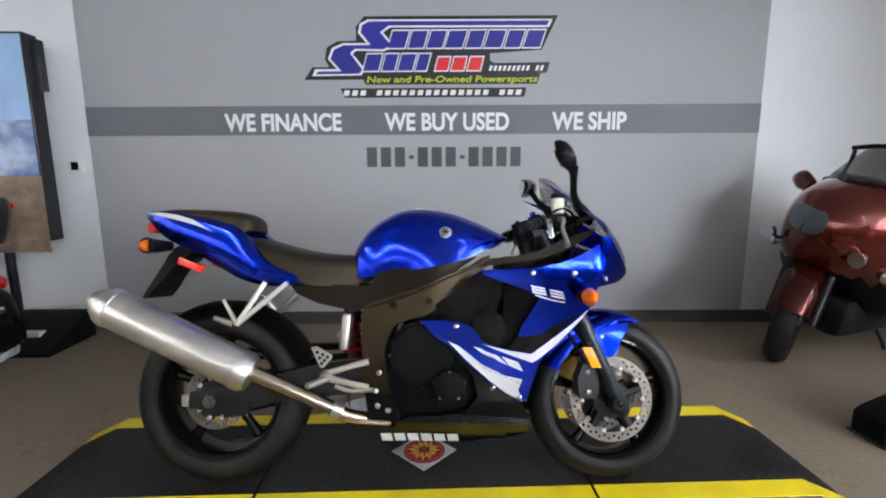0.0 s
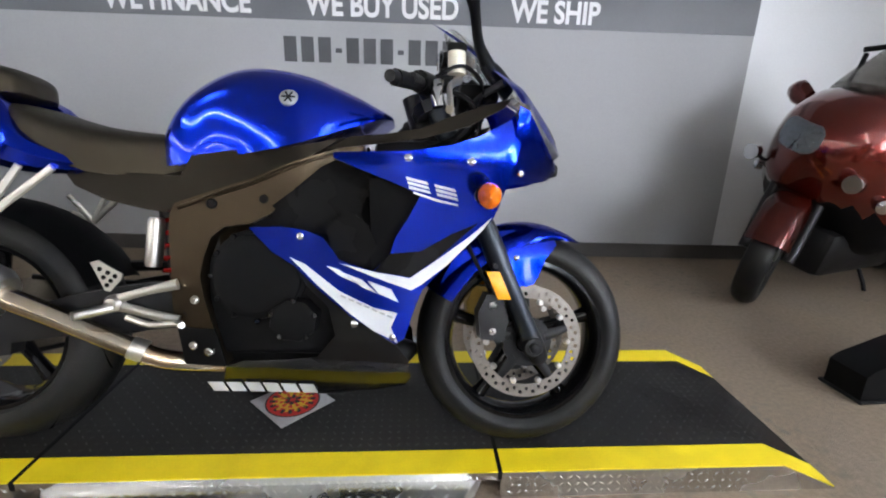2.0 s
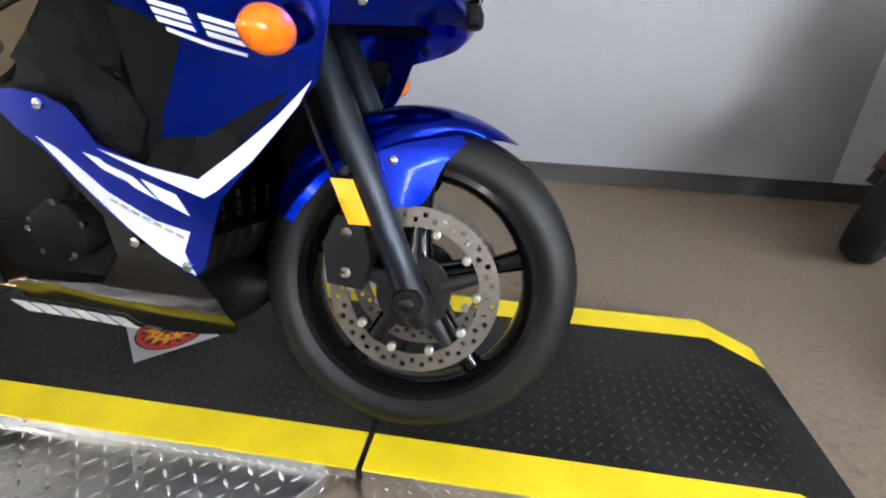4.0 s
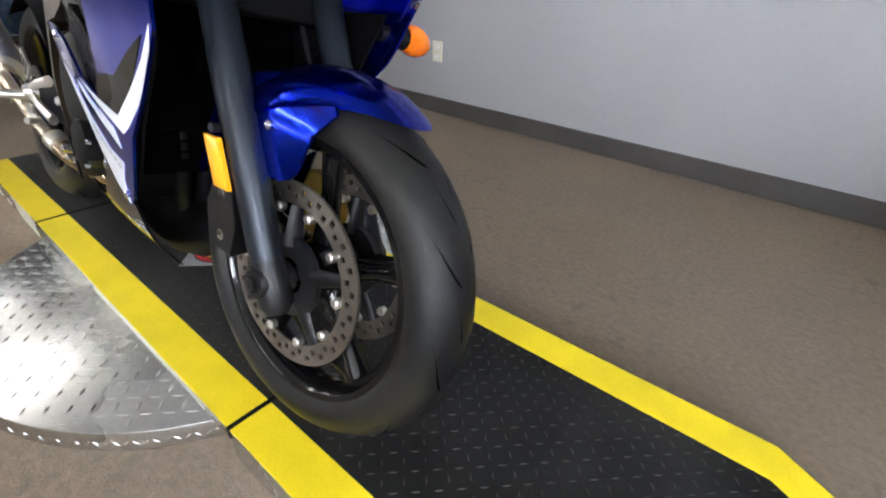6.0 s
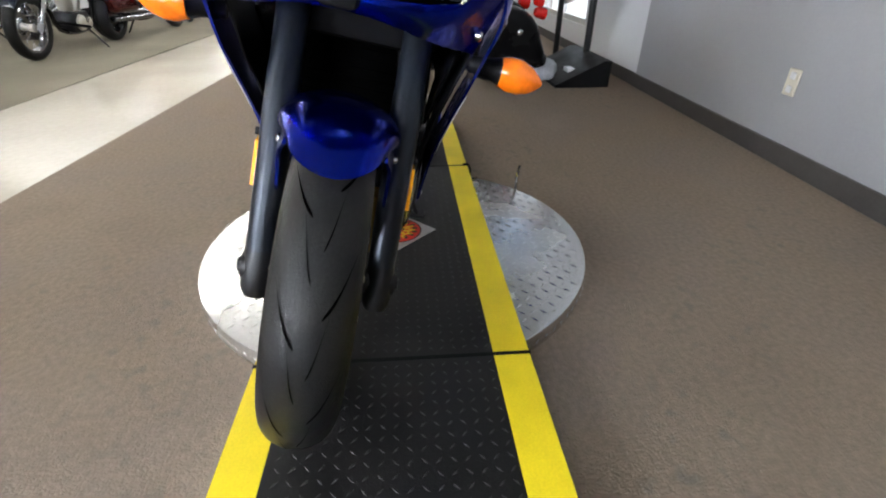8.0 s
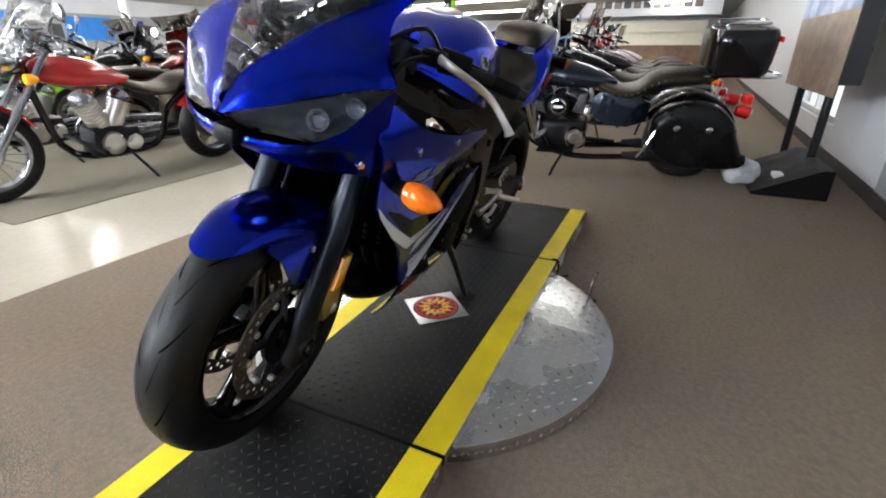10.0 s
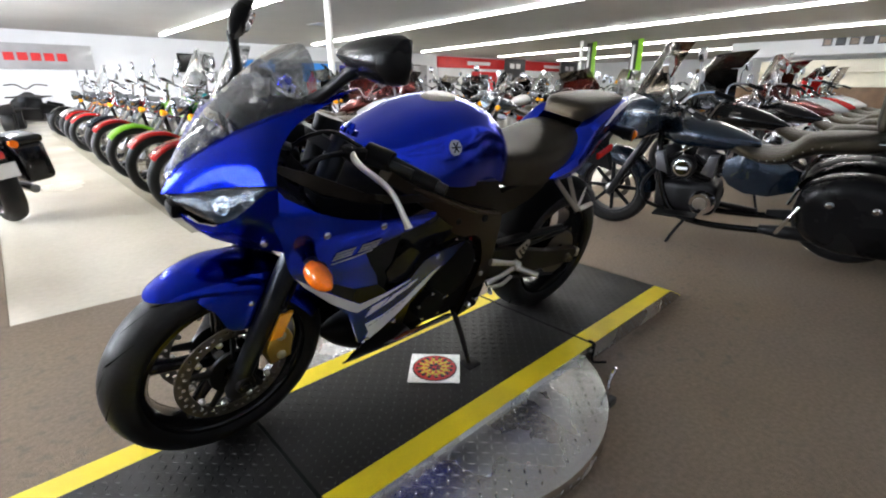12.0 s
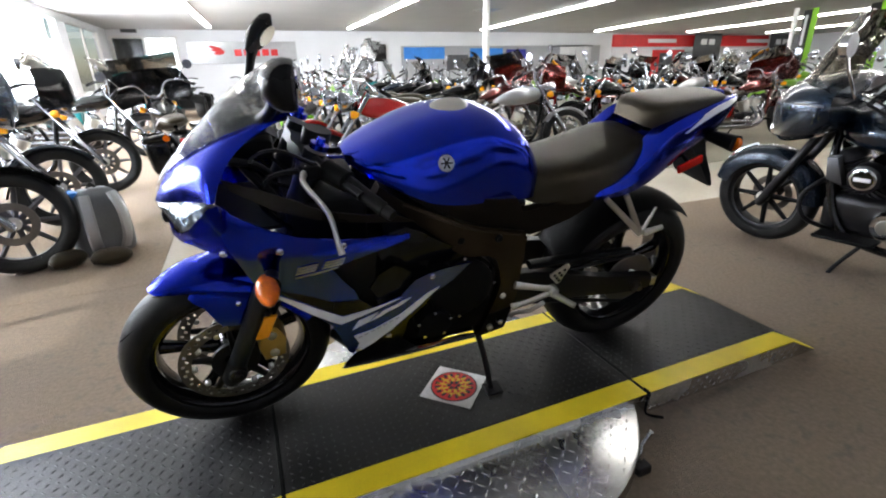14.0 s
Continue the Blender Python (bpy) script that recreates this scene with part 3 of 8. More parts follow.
def lozenges(bm, inside, place, pitch=0.030, size=0.0135, high=0.0028):
    """Raised tread marks, turned by turns, on all spots for which inside(u, v) holds."""
    n = 0
    for i in range(-60, 61):
        for j in range(-60, 61):
            u, v = i * pitch, j * pitch
            if not inside(u, v):
                continue
            a = math.pi / 4 if (i + j) % 2 else -math.pi / 4
            ca, sa = math.cos(a), math.sin(a)
            pts = [(-1, 0, 0), (0, -0.28, 0), (1, 0, 0), (0, 0.28, 0), (-0.35, 0, 1), (0.35, 0, 1)]
            vs = []
            for p, q, w in pts:
                p, q = p * size, q * size
                vs.append(bm.verts.new(place(u + p * ca - q * sa, v + p * sa + q * ca, w * high)))
            for f in ((0, 1, 4), (1, 5, 4), (1, 2, 5), (2, 3, 5), (3, 4, 5), (3, 0, 4)):
                bm.faces.new([vs[k] for k in f])
            n += 1
    return bm


table = thing("turntable", "round display turntable of bright diamond tread plate", "turntable", Matrix.Translation((DC[0], DC[1], 0)))
bm = bmesh.new()
seg = 72
prof = [(0.0, 0.0), (DR - 0.01, 0.0), (DR - 0.002, 0.004), (DR, 0.010), (DR, DISC_TOP - 0.006), (DR - 0.002, DISC_TOP - 0.002), (DR - 0.008, DISC_TOP), (0.0, DISC_TOP)]
loft(bm, [[(r * math.cos(2 * math.pi * k / seg), r * math.sin(2 * math.pi * k / seg), z) for k in range(seg)] for r, z in prof[1:-1]])
part("disc", bm, "plate", table, angle=0.5)
bm = bmesh.new()
lozenges(bm, lambda u, v: u * u + v * v < (DR - 0.02) ** 2 and (v + DC[1] > RY1 - 0.01 or v + DC[1] < RY0 + 0.01), lambda u, v, w: (u, v, DISC_TOP + 0.7 * w))
part("tread", bm, "tread", table, "raised diamond marks of the tread plate", kind="stuff")
bm = bmesh.new()
lozenges(bm, lambda u, v: abs(u) < math.pi * DR and 0.012 < v + 0.026 < 0.044, lambda u, v, w: ((DR + w) * math.cos(u / DR), (DR + w) * math.sin(u / DR), v + 0.026), 0.018, 0.0085, 0.0016)
part("rim_tread", bm, "tread", table, kind="stuff")
# locking pin on the rim
part("pin", tubed([(-0.385, 0.488, 0.0), (-0.385, 0.488, 0.10), (-0.395, 0.50, 0.15)], 0.007, 8), "chrome", table)
part("pin_socket", boxed((-0.41, 0.462, 0.0), (-0.36, 0.512, 0.03), 0.004), "dark_metal", table)

SEAMS = (-1.45, -0.53, 0.652, 1.585)
FLAT0, FLAT1 = -1.29, 1.42
ramp = thing("display_ramp", "low black rubber topped ramp with yellow edge stripes across the turntable", "ramp", Matrix())


def ramp_z(x):
    if x < FLAT0:
        return max(0.004, TOP * (x - SEAMS[0]) / (FLAT0 - SEAMS[0]))
    if x > FLAT1:
        return max(0.004, TOP * (SEAMS[3] - x) / (SEAMS[3] - FLAT1))
    return TOP


def ramp_strip(x0, x1, y0, y1, lift, low, bevel=0.0):
    """A strip of the ramp that follows its slopes."""
    xs = [x0] + [q for q in (FLAT0, FLAT1) if x0 < q < x1] + [x1]
    bm = bmesh.new()
    rings = []
    for x in xs:
        z = ramp_z(x)
        b = DISC_TOP if low is None else max(0.0, min(low, z - 0.003))
        rings.append([(x, y0, b), (x, y1, b), (x, y1, z + lift), (x, y0, z + lift)])
    loft(bm, rings)
    return bm


for a, b in zip(SEAMS, SEAMS[1:]):
    mid = a == SEAMS[1]
    part("segment", ramp_strip(a + 0.003, b - 0.003, RY0, RY1, 0.0, DISC_TOP + 0.001 if mid else 0.0), "plate", ramp)
    part("rubber_mat", ramp_strip(a + 0.005, b - 0.005, RY0 + 0.084, RY1 - 0.084, 0.003, TOP - 0.01), "rubber", ramp, "black ribbed rubber mat")
    for y0, y1 in ((RY0 + 0.001, RY0 + 0.084), (RY1 - 0.084, RY1 - 0.001)):
        part("edge_stripe", ramp_strip(a + 0.004, b - 0.004, y0, y1, 0.0032, TOP - 0.01), "yellow", ramp, "yellow edge tape")
    # fine tread of the mat, in a paler rubber that imitates its highlights
    bm = bmesh.new()
    lozenges(bm, lambda u, v: a + 0.012 < u < b - 0.012 and RY0 + 0.09 < v < RY1 - 0.09, lambda u, v, w: (u, v, ramp_z(u) + 0.003 + w), 0.026, 0.0088, 0.0014)
    part("mat_tread", bm, "rubber_highlight", ramp, kind="stuff")
    # tread on the outer sides
    for y, s in ((RY0, -1), (RY1, 1)):
        bm = bmesh.new()
        lozenges(bm, lambda u, v: a + 0.01 < u < b - 0.01 and 0.010 < v + 0.037 < ramp_z(u) - 0.012 and not (mid and v + 0.037 < DISC_TOP), lambda u, v, w: (u, y + s * w, v + 0.037), 0.022, 0.0095, 0.0014)
        if len(bm.verts):
            part("side_tread", bm, "tread", ramp, kind="stuff")
        else:
            bm.free()
for x in SEAMS[1:3]:
    part("seam", boxed((x - 0.0055, RY0 - 0.002, TOP - 0.02), (x + 0.0055, RY1 + 0.002, TOP + 0.0045), 0.001), "black_plastic", ramp, "dark seam between two ramp segments")
cord = thing("power_cord", "thin black cord hanging over the ramp seam", "cord", Matrix())
part("cable", tubed([(-0.53, RY1 - 0.02, TOP + 0.008), (-0.53, RY1 + 0.004, TOP + 0.006), (-0.517, RY1 + 0.012, 0.062), (-0.52, RY1 + 0.012, 0.0085), (-0.56, RY1 + 0.05, 0.006)], 0.005, 8, smooth=4), "black_plastic", cord)

# stickers lying on the mat
def sticker(cx, cy, turn, mtl):
    st = thing("floor_sticker", "square silver sticker with a red and yellow round emblem", "sticker", pose(cx, cy, TOP + 0.0055, 0, 0, turn), "stickers on the ramp")
    part("sheet", boxed((-0.092, -0.092, -0.0009), (0.092, 0.092, 0.0), 0), mtl, st)
    for r, z, m2 in ((0.082, 0.0007, "ink"), (0.077, 0.0013, "ink_red"), (0.044, 0.0019, "ink_yellow2"), (0.039, 0.0025, "ink_red")):
        bm = bmesh.new()
        loft(bm, [[(r * math.cos(k * math.pi / 20), r * math.sin(k * math.pi / 20), z - d) for k in range(40)] for d in (0.0006, 0.0)])
        part("emblem_ring", bm, m2, st)
    # rings of small coloured lozenges round the middle
    for n, r, mtl2 in ((16, 0.060, "ink"), (12, 0.052, "ink_yellow2"), (10, 0.031, "ink_yellow2"), (6, 0.018, "ink")):
        for k in range(n):
            a = 2 * math.pi * (k + 0.3) / n
            bm = boxed((-0.0055, r - 0.0085, 0.0028), (0.0055, r + 0.0085, 0.0036))
            bmesh.ops.rotate(bm, verts=bm.verts[:], cent=(0, 0, 0), matrix=Matrix.Rotation(a, 3, 'Z'))
            part("emblem_mark", bm, mtl2, st)


M["ink_yellow2"] = mat("yellow_ink", (0.75, 0.45, 0.02), 0.4, 0.0, 0.06, 80, blotch=0.1)
M["foil"] = mat("silver_foil", (0.6, 0.6, 0.62), 0.3, 0.8, 0.1, 60, 0.4, 40, blotch=0.2)
sticker(0.056, 0.10, 45, "foil")

# ---------------------------------------------------------------- the blue sport bike
LEAN = 12.0
BIKE = Matrix.Translation((0.0285, -0.056, TOP + 0.005)) @ Matrix.Rotation(radians(-2.0), 4, 'Z') @ Matrix.Rotation(radians(-LEAN), 4, 'X')
bike = thing("sport_motorcycle", "blue and white sport motorcycle leaning on its side stand", "motorcycle", BIKE)
FX, FZ, RX, RZ = 0.6925, 0.290, -0.6925, 0.312
TILT = radians(24)


def bp(name, bm, material, label="", parent=None, angle=0.7):
    return part(name, bm, material, parent or bike, label, angle)


def tyre_profile(r_out, r_in, half, crown):
    """Cross-section of a motorcycle tyre, (radius, y)."""
    pts = []
    for k in range(-8, 9):
        a = k / 8 * math.pi / 2
        pts.append((r_out - crown * (1 - math.cos(a)), half * math.sin(a)))
    pts += [(r_in + 0.012, half * 0.93), (r_in, half * 0.72), (r_in, -half * 0.72), (r_in + 0.012, -half * 0.93)]
    return pts


def wheel(parent, c, r_out, r_rim, half, spokes, disc_r, discs, crown, steer=None, spoke_mat="black_gloss"):
    w = new("wheel")
    w.parent = parent
    bm = spin_y(bmesh.new(), tyre_profile(r_out, r_rim, half, crown), c, 64)
    part("tyre", bm, "tyre", w, "black tyre with worn tread grooves")
    bm = bmesh.new()
    spin_y(bm, [(r_rim + 0.010, half * 0.74), (r_rim + 0.012, half * 0.80), (r_rim - 0.006, half * 0.80), (r_rim - 0.018, half * 0.55), (r_rim - 0.022, 0), (r_rim - 0.018, -half * 0.55), (r_rim - 0.006, -half * 0.80), (r_rim + 0.012, -half * 0.80), (r_rim + 0.010, -half * 0.74), (r_rim - 0.012, -half * 0.5), (r_rim - 0.014, 0), (r_rim - 0.012, half * 0.5)], c, 64)
    spin_y(bm, [(0.018, 0.055), (0.046, 0.050), (0.050, 0.02), (0.050, -0.02), (0.046, -0.050), (0.018, -0.055)], c, 28)
    part("rim", bm, spoke_mat, w)
    for k in range(spokes):
        a = 2 * math.pi * (k + 0.25) / spokes
        d = Vector((math.cos(a), 0, math.sin(a)))
        t = Vector((-math.sin(a), 0, math.cos(a)))
        bm = bmesh.new()
        rings = []
        for s, wd, dp in ((0.035, 0.026, 0.024), (0.08, 0.020, 0.018), (0.13, 0.016, 0.016), (r_rim - 0.012, 0.022, 0.022)):
            p = Vector(c) + d * s
            rings.append([p + t * wd * math.cos(q) + Vector((0, dp * math.sin(q), 0)) for q in [2 * math.pi * j / 10 for j in range(10)]])
        loft(bm, rings)
        part("spoke", bm, spoke_mat, w)
    for y in discs:
        bm = bmesh.new()
        n, rr = 96, [disc_r - 0.034, disc_r - 0.026, disc_r - 0.017, disc_r - 0.008, disc_r]
        grid = [[bm.verts.new((c[0] + r * math.cos(2 * math.pi * k / n), c[1] + y, c[2] + r * math.sin(2 * math.pi * k / n))) for r in rr] for k in range(n)]
        for k in range(n):
            for i in range(len(rr) - 1):
                if (i == 1 and k % 4 == 0) or (i == 2 and k % 4 == 2):
                    continue
                j = (k + 1) % n
                bm.faces.new((grid[k][i], grid[k][i + 1], grid[j][i + 1], grid[j][i]))
        ret = bmesh.ops.extrude_face_region(bm, geom=bm.faces[:])
        for g in ret["geom"]:
            if isinstance(g, bmesh.types.BMVert):
                g.co.y += 0.0045
        part("brake_disc", bm, "steel", w, "drilled steel brake disc", angle=0.5)
        for k in range(5):
            a = 2 * math.pi * k / 5 + 0.3
            e = Vector((math.cos(a), 0, math.sin(a)))
            bm = bmesh.new()
            tube(bm, [Vector(c) + e * 0.05 + Vector((0, y, 0)), Vector(c) + e * (disc_r - 0.034) + Vector((0, y + 0.002, 0))], [0.016, 0.010], 8, 0.4)
            part("carrier_arm", bm, "dark_metal", w)
        bm = bmesh.new()
        spin_y(bm, [(0.03, y - 0.004), (0.066, y - 0.004), (0.066, y + 0.006), (0.03, y + 0.006)], c, 24)
        part("disc_carrier", bm, "dark_metal", w)
        for k in range(10):
            bm = bmesh.new()
            a = 2 * math.pi * k / 10
            p = Vector(c) + Vector((math.cos(a) * (disc_r - 0.040), y, math.sin(a) * (disc_r - 0.040)))
            s = 1 if y > 0 else -1
            lathe(bm, p - Vector((0, 0.004 * s, 0)), p + Vector((0, 0.009 * s, 0)), [(0, 0.008), (0.8, 0.008), (1, 0.005)], 10)
            part("disc_button", bm, "alu", w)
    return w


def grooves(parent, c, r_out, half, crown, n, seed):
    """Curved tread grooves as black strips on the tyre, their shade in the colour."""
    for k in range(n):
        for s in (1, -1):
            bm = bmesh.new()
            a0 = 2 * math.pi * (k + (0.5 if s > 0 else 0)) / n
            rows = []
            m = 8
            for i in range(m + 1):
                t = i / m
                b = s * (0.08 + (0.30 + 0.34 * (k % 2)) * t ** 1.3 + 0.16 * (k % 2))
                a = a0 + 0.30 * t - 0.06 * math.sin(math.pi * t)
                wv = 0.0036 * math.sin(math.pi * min(0.97, t + 0.08)) + 0.0006
                row = []
                for q in (-1, 1):
                    aa = a + q * wv / r_out
                    r = r_out + 0.0011 - crown * (1 - math.cos(b))
                    row.append(bm.verts.new((c[0] + r * math.cos(aa), c[1] + half * math.sin(b) * 1.004, c[2] + r * math.sin(aa))))
                rows.append(row)
            for r0, r1 in zip(rows, rows[1:]):
                bm.faces.new((r0[0], r0[1], r1[1], r1[0]))
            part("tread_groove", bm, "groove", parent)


fw = wheel(bike, (FX, 0, FZ), 0.288, 0.212, 0.060, 5, 0.149, (-0.066, 0.0615), 0.052)
grooves(fw, (FX, 0, FZ), 0.288, 0.060, 0.052, 22, 1)
rw = wheel(bike, (RX, 0, RZ), 0.312, 0.214, 0.090, 5, 0.110, (-0.095,), 0.066)
grooves(rw, (RX, 0, RZ), 0.312, 0.090, 0.066, 16, 2)

# fork: legs, lugs, clamps
STEER = Vector((-math.sin(TILT), 0, math.cos(TILT)))
for s in (-1, 1):
    foot = Vector((FX + 0.012, s * 0.104, FZ - 0.012))
    top = foot + STEER * 0.70
    leg = bp("fork_leg", lathe(bmesh.new(), foot + STEER * 0.02, top, [(0, 0.021), (0.03, 0.025), (0.30, 0.026), (0.34, 0.0275), (0.48, 0.0275), (0.50, 0.0265), (0.9, 0.0265), (1.0, 0.026)], 22), "fork", "blue black fork leg")
    bm = bmesh.new()
    lathe(bm, foot + STEER * 0.06, foot - STEER * 0.035, [(0, 0.024), (0.4, 0.027), (0.85, 0.026), (1, 0.018)], 18)
    lathe(bm, foot + Vector((-0.012, s * -0.03, 0.012)), foot + Vector((-0.012, s * 0.028, 0.012)), [(0, 0.026), (0.9, 0.026), (1, 0.022)], 18)
    part("axle_lug", bm, "dark_metal", leg)
    part("axle_bolt", lathe(bmesh.new(), foot + Vector((-0.012, s * 0.026, 0.012)), foot + Vector((-0.012, s * 0.036, 0.012)), [(0, 0.013), (0.8, 0.013), (1, 0.010)], 6), "dark_metal", leg)
    cal = new("brake_caliper")
    cal.parent = bike
    bm = bmesh.new()
    cc = Vector((FX - 0.105, s * 0.088, FZ + 0.075))
    slab(bm, [(cc.x - 0.030, cc.z - 0.055), (cc.x + 0.028, cc.z - 0.062), (cc.x + 0.040, cc.z - 0.01), (cc.x + 0.024, cc.z + 0.055), (cc.x - 0.016, cc.z + 0.058), (cc.x - 0.038, cc.z + 0.01)], cc.y - 0.034, cc.y + 0.026, 0.007)
    part("caliper_body", bm, "gold" if s > 0 else "dark_metal", cal, "gold brake caliper" if s > 0 else "dark brake caliper")
    for dz in (-0.035, 0.03):
        bm = bmesh.new()
        lathe(bm, cc + Vector((0.0, s * 0.02, dz)), cc + Vector((0.0, s * 0.034, dz)), [(0, 0.013), (0.8, 0.013), (1, 0.009)], 12)
        part("bolt", bm, "alu", cal)
    # amber side reflector on its bracket
    bm = bmesh.new()
    rc = foot + STEER * 0.185 + Vector((-0.032, s * 0.03, 0))
    pts = [rc + STEER * dz + Vector((dx, 0, 0)) for dx, dz in ((-0.017, -0.038), (0.017, -0.038), (0.017, 0.038), (-0.017, 0.038))]
    slab(bm, [(p.x, p.z) for p in pts], rc.y - 0.004 * s, rc.y + 0.005 * s, 0.002)
    bp("reflector", bm, "amber2", "amber side reflector on the fork")
    bp("brake_hose", tubed([foot + STEER * 0.13 + Vector((-0.05, s * -0.01, 0)), foot + STEER * 0.30 + Vector((-0.06, s * -0.012, 0)), foot + STEER * 0.48 + Vector((-0.045, s * -0.03, 0)), foot + STEER * 0.62 + Vector((-0.01, s * -0.06, 0))], 0.005, 8, smooth=4), "black_plastic")
    bm = lathe(bmesh.new(), rc + STEER * 0.052 + Vector((0.012, -0.008 * s, 0)), rc + STEER * 0.052 + Vector((0.012, 0.006 * s, 0)), [(0, 0.007), (1, 0.007)], 8)
    part("bolt", bm, "dark_metal", leg)
for h in (0.50, 0.665):
    bm = bmesh.new()
    base = Vector((FX + 0.012, 0, FZ - 0.012)) + STEER * h
    rings = []
    for y, wd in ((-0.135, 0.022), (-0.10, 0.040), (-0.05, 0.034), (0, 0.045), (0.05, 0.034), (0.10, 0.040), (0.135, 0.022)):
        f = Vector((math.cos(TILT), 0, math.sin(TILT)))
        p = base + Vector((0, y, 0)) - f * 0.012
        rings.append([p + f * wd + STEER * 0.014, p + f * wd - STEER * 0.014, p - f * wd - STEER * 0.014, p - f * wd + STEER * 0.014])
    loft(bm, rings)
    bp("fork_clamp", bm, "dark_metal")
bp("front_axle", tubed([(FX, -0.13, FZ), (FX, 0.13, FZ)], 0.012, 12), "alu")

# front mudguard: a curved hood over the tyre with side flanks
bm = bmesh.new()
rows = []
for i in range(17):
    a = radians(58 + 94 * i / 16)
    t = i / 16
    wid = 0.062 + 0.034 * math.sin(min(1, t * 2.6 + 0.06) * math.pi / 2)
    r = 0.306 + 0.012 * math.sin(math.pi * min(1, t * 1.2))
    drop = 0.030 + 0.044 * min(1, t * 2.2)
    row = []
    for k in range(17):
        q = (-1 + 2 * k / 16) * math.pi / 2
        rr = r - drop * (1 - math.cos(q)) ** 1.1
        ak = a + radians(17) * (1 - math.cos(q)) * (1 - t) ** 2
        row.append((FX + rr * math.cos(ak), wid * math.sin(q), FZ + rr * math.sin(ak)))
    rows.append(row)
loft(bm, rows, closed=False, cap=False)
bmesh.ops.solidify(bm, geom=bm.faces[:], thickness=0.003)
bp("front_mudguard", bm, "blue", "glossy blue front mudguard", angle=0.9)
for s in (-1, 1):
    bm = bmesh.new()
    pts = [(0.500, 0.520), (0.560, 0.566), (0.640, 0.584), (0.730, 0.572), (0.765, 0.548), (0.735, 0.515), (0.718, 0.475), (0.700, 0.446), (0.660, 0.440), (0.630, 0.470), (0.580, 0.505), (0.535, 0.480), (0.490, 0.445), (0.455, 0.418), (0.470, 0.470)]
    bm = panel(pts, lambda x, z: 0.093 - 0.35 * max(0.0, z - 0.53) - 0.25 * abs(x - 0.62) ** 1.5, s, thick=0.005, step=0.02, round_to=2)
    bp("mudguard_flank", bm, "blue", angle=0.9)
    bp("bolt", lathe(bmesh.new(), (0.652, s * 0.088, 0.513), (0.652, s * 0.098, 0.513), [(0, 0.008), (0.7, 0.008), (1, 0.004)], 10), "chrome")

# frame: two bronze spars with swingarm plates
for s in (-1, 1):
    bm = panel([(0.262, 0.806), (0.209, 0.772), (0.118, 0.737), (0.028, 0.696), (-0.037, 0.675), (-0.114, 0.651), (-0.160, 0.636), (-0.174, 0.610), (-0.176, 0.570), (-0.174, 0.531), (-0.172, 0.478), (-0.175, 0.391), (-0.155, 0.248), (-0.05, 0.249), (-0.063, 0.304), (-0.079, 0.358), (-0.093, 0.412), (-0.099, 0.466), (-0.089, 0.513), (-0.071, 0.559), (-0.038, 0.584), (0.027, 0.594), (0.066, 0.615), (0.131, 0.675), (0.209, 0.735), (0.275, 0.775)],
               lambda x, z: lerp_table([(-0.2, 0.150), (0.0, 0.178), (0.15, 0.165), (0.28, 0.10)], x) - 0.12 * max(0, 0.45 - z), s, thick=0.045, step=0.035)
    fr = bp("frame_spar", bm, "frame", "bronze grey aluminium frame spar", angle=0.55)
    # raised edge along the top of the spar
    part("spar_rib", tubed([(x, s * (lerp_table([(-0.2, 0.150), (0.0, 0.178), (0.15, 0.165), (0.28, 0.10)], x) - 0.001), z) for x, z in ((-0.150, 0.626), (-0.037, 0.664), (0.028, 0.686), (0.118, 0.727), (0.209, 0.761))], 0.005, 8, smooth=4), "frame", fr)
    for x, z in ((-0.066, 0.637), (0.053, 0.650)):
        part("frame_plug", lathe(bmesh.new(), (x, s * 0.166, z), (x, s * 0.180, z), [(0, 0.012), (0.8, 0.012), (1, 0.009)], 14), "black_plastic", fr)
    for x, z in ((-0.115, 0.41), (-0.12, 0.30), (-0.085, 0.285)):
        part("bolt", lathe(bmesh.new(), (x, s * 0.150, z), (x, s * 0.168, z), [(0, 0.010), (0.8, 0.010), (1, 0.006)], 10), "alu", fr)
    bp("pivot_cover", panel([(-0.166, 0.34), (-0.158, 0.282), (-0.154, 0.246), (-0.048, 0.246), (-0.060, 0.300), (-0.072, 0.34)], lambda x, z: lerp_table([(-0.2, 0.150), (0.0, 0.178), (0.15, 0.165), (0.28, 0.10)], x) - 0.12 * max(0, 0.45 - z), s, lift=0.003, thick=0.006, step=0.035), "engine_black", angle=0.55)
    # lower subframe
    bp("subframe", tubed([(-0.19, s * 0.10, 0.67), (-0.36, s * 0.10, 0.70), (-0.60, s * 0.085, 0.80), (-0.80, s * 0.06, 0.88)], 0.016, 10, smooth=3), "black_plastic")

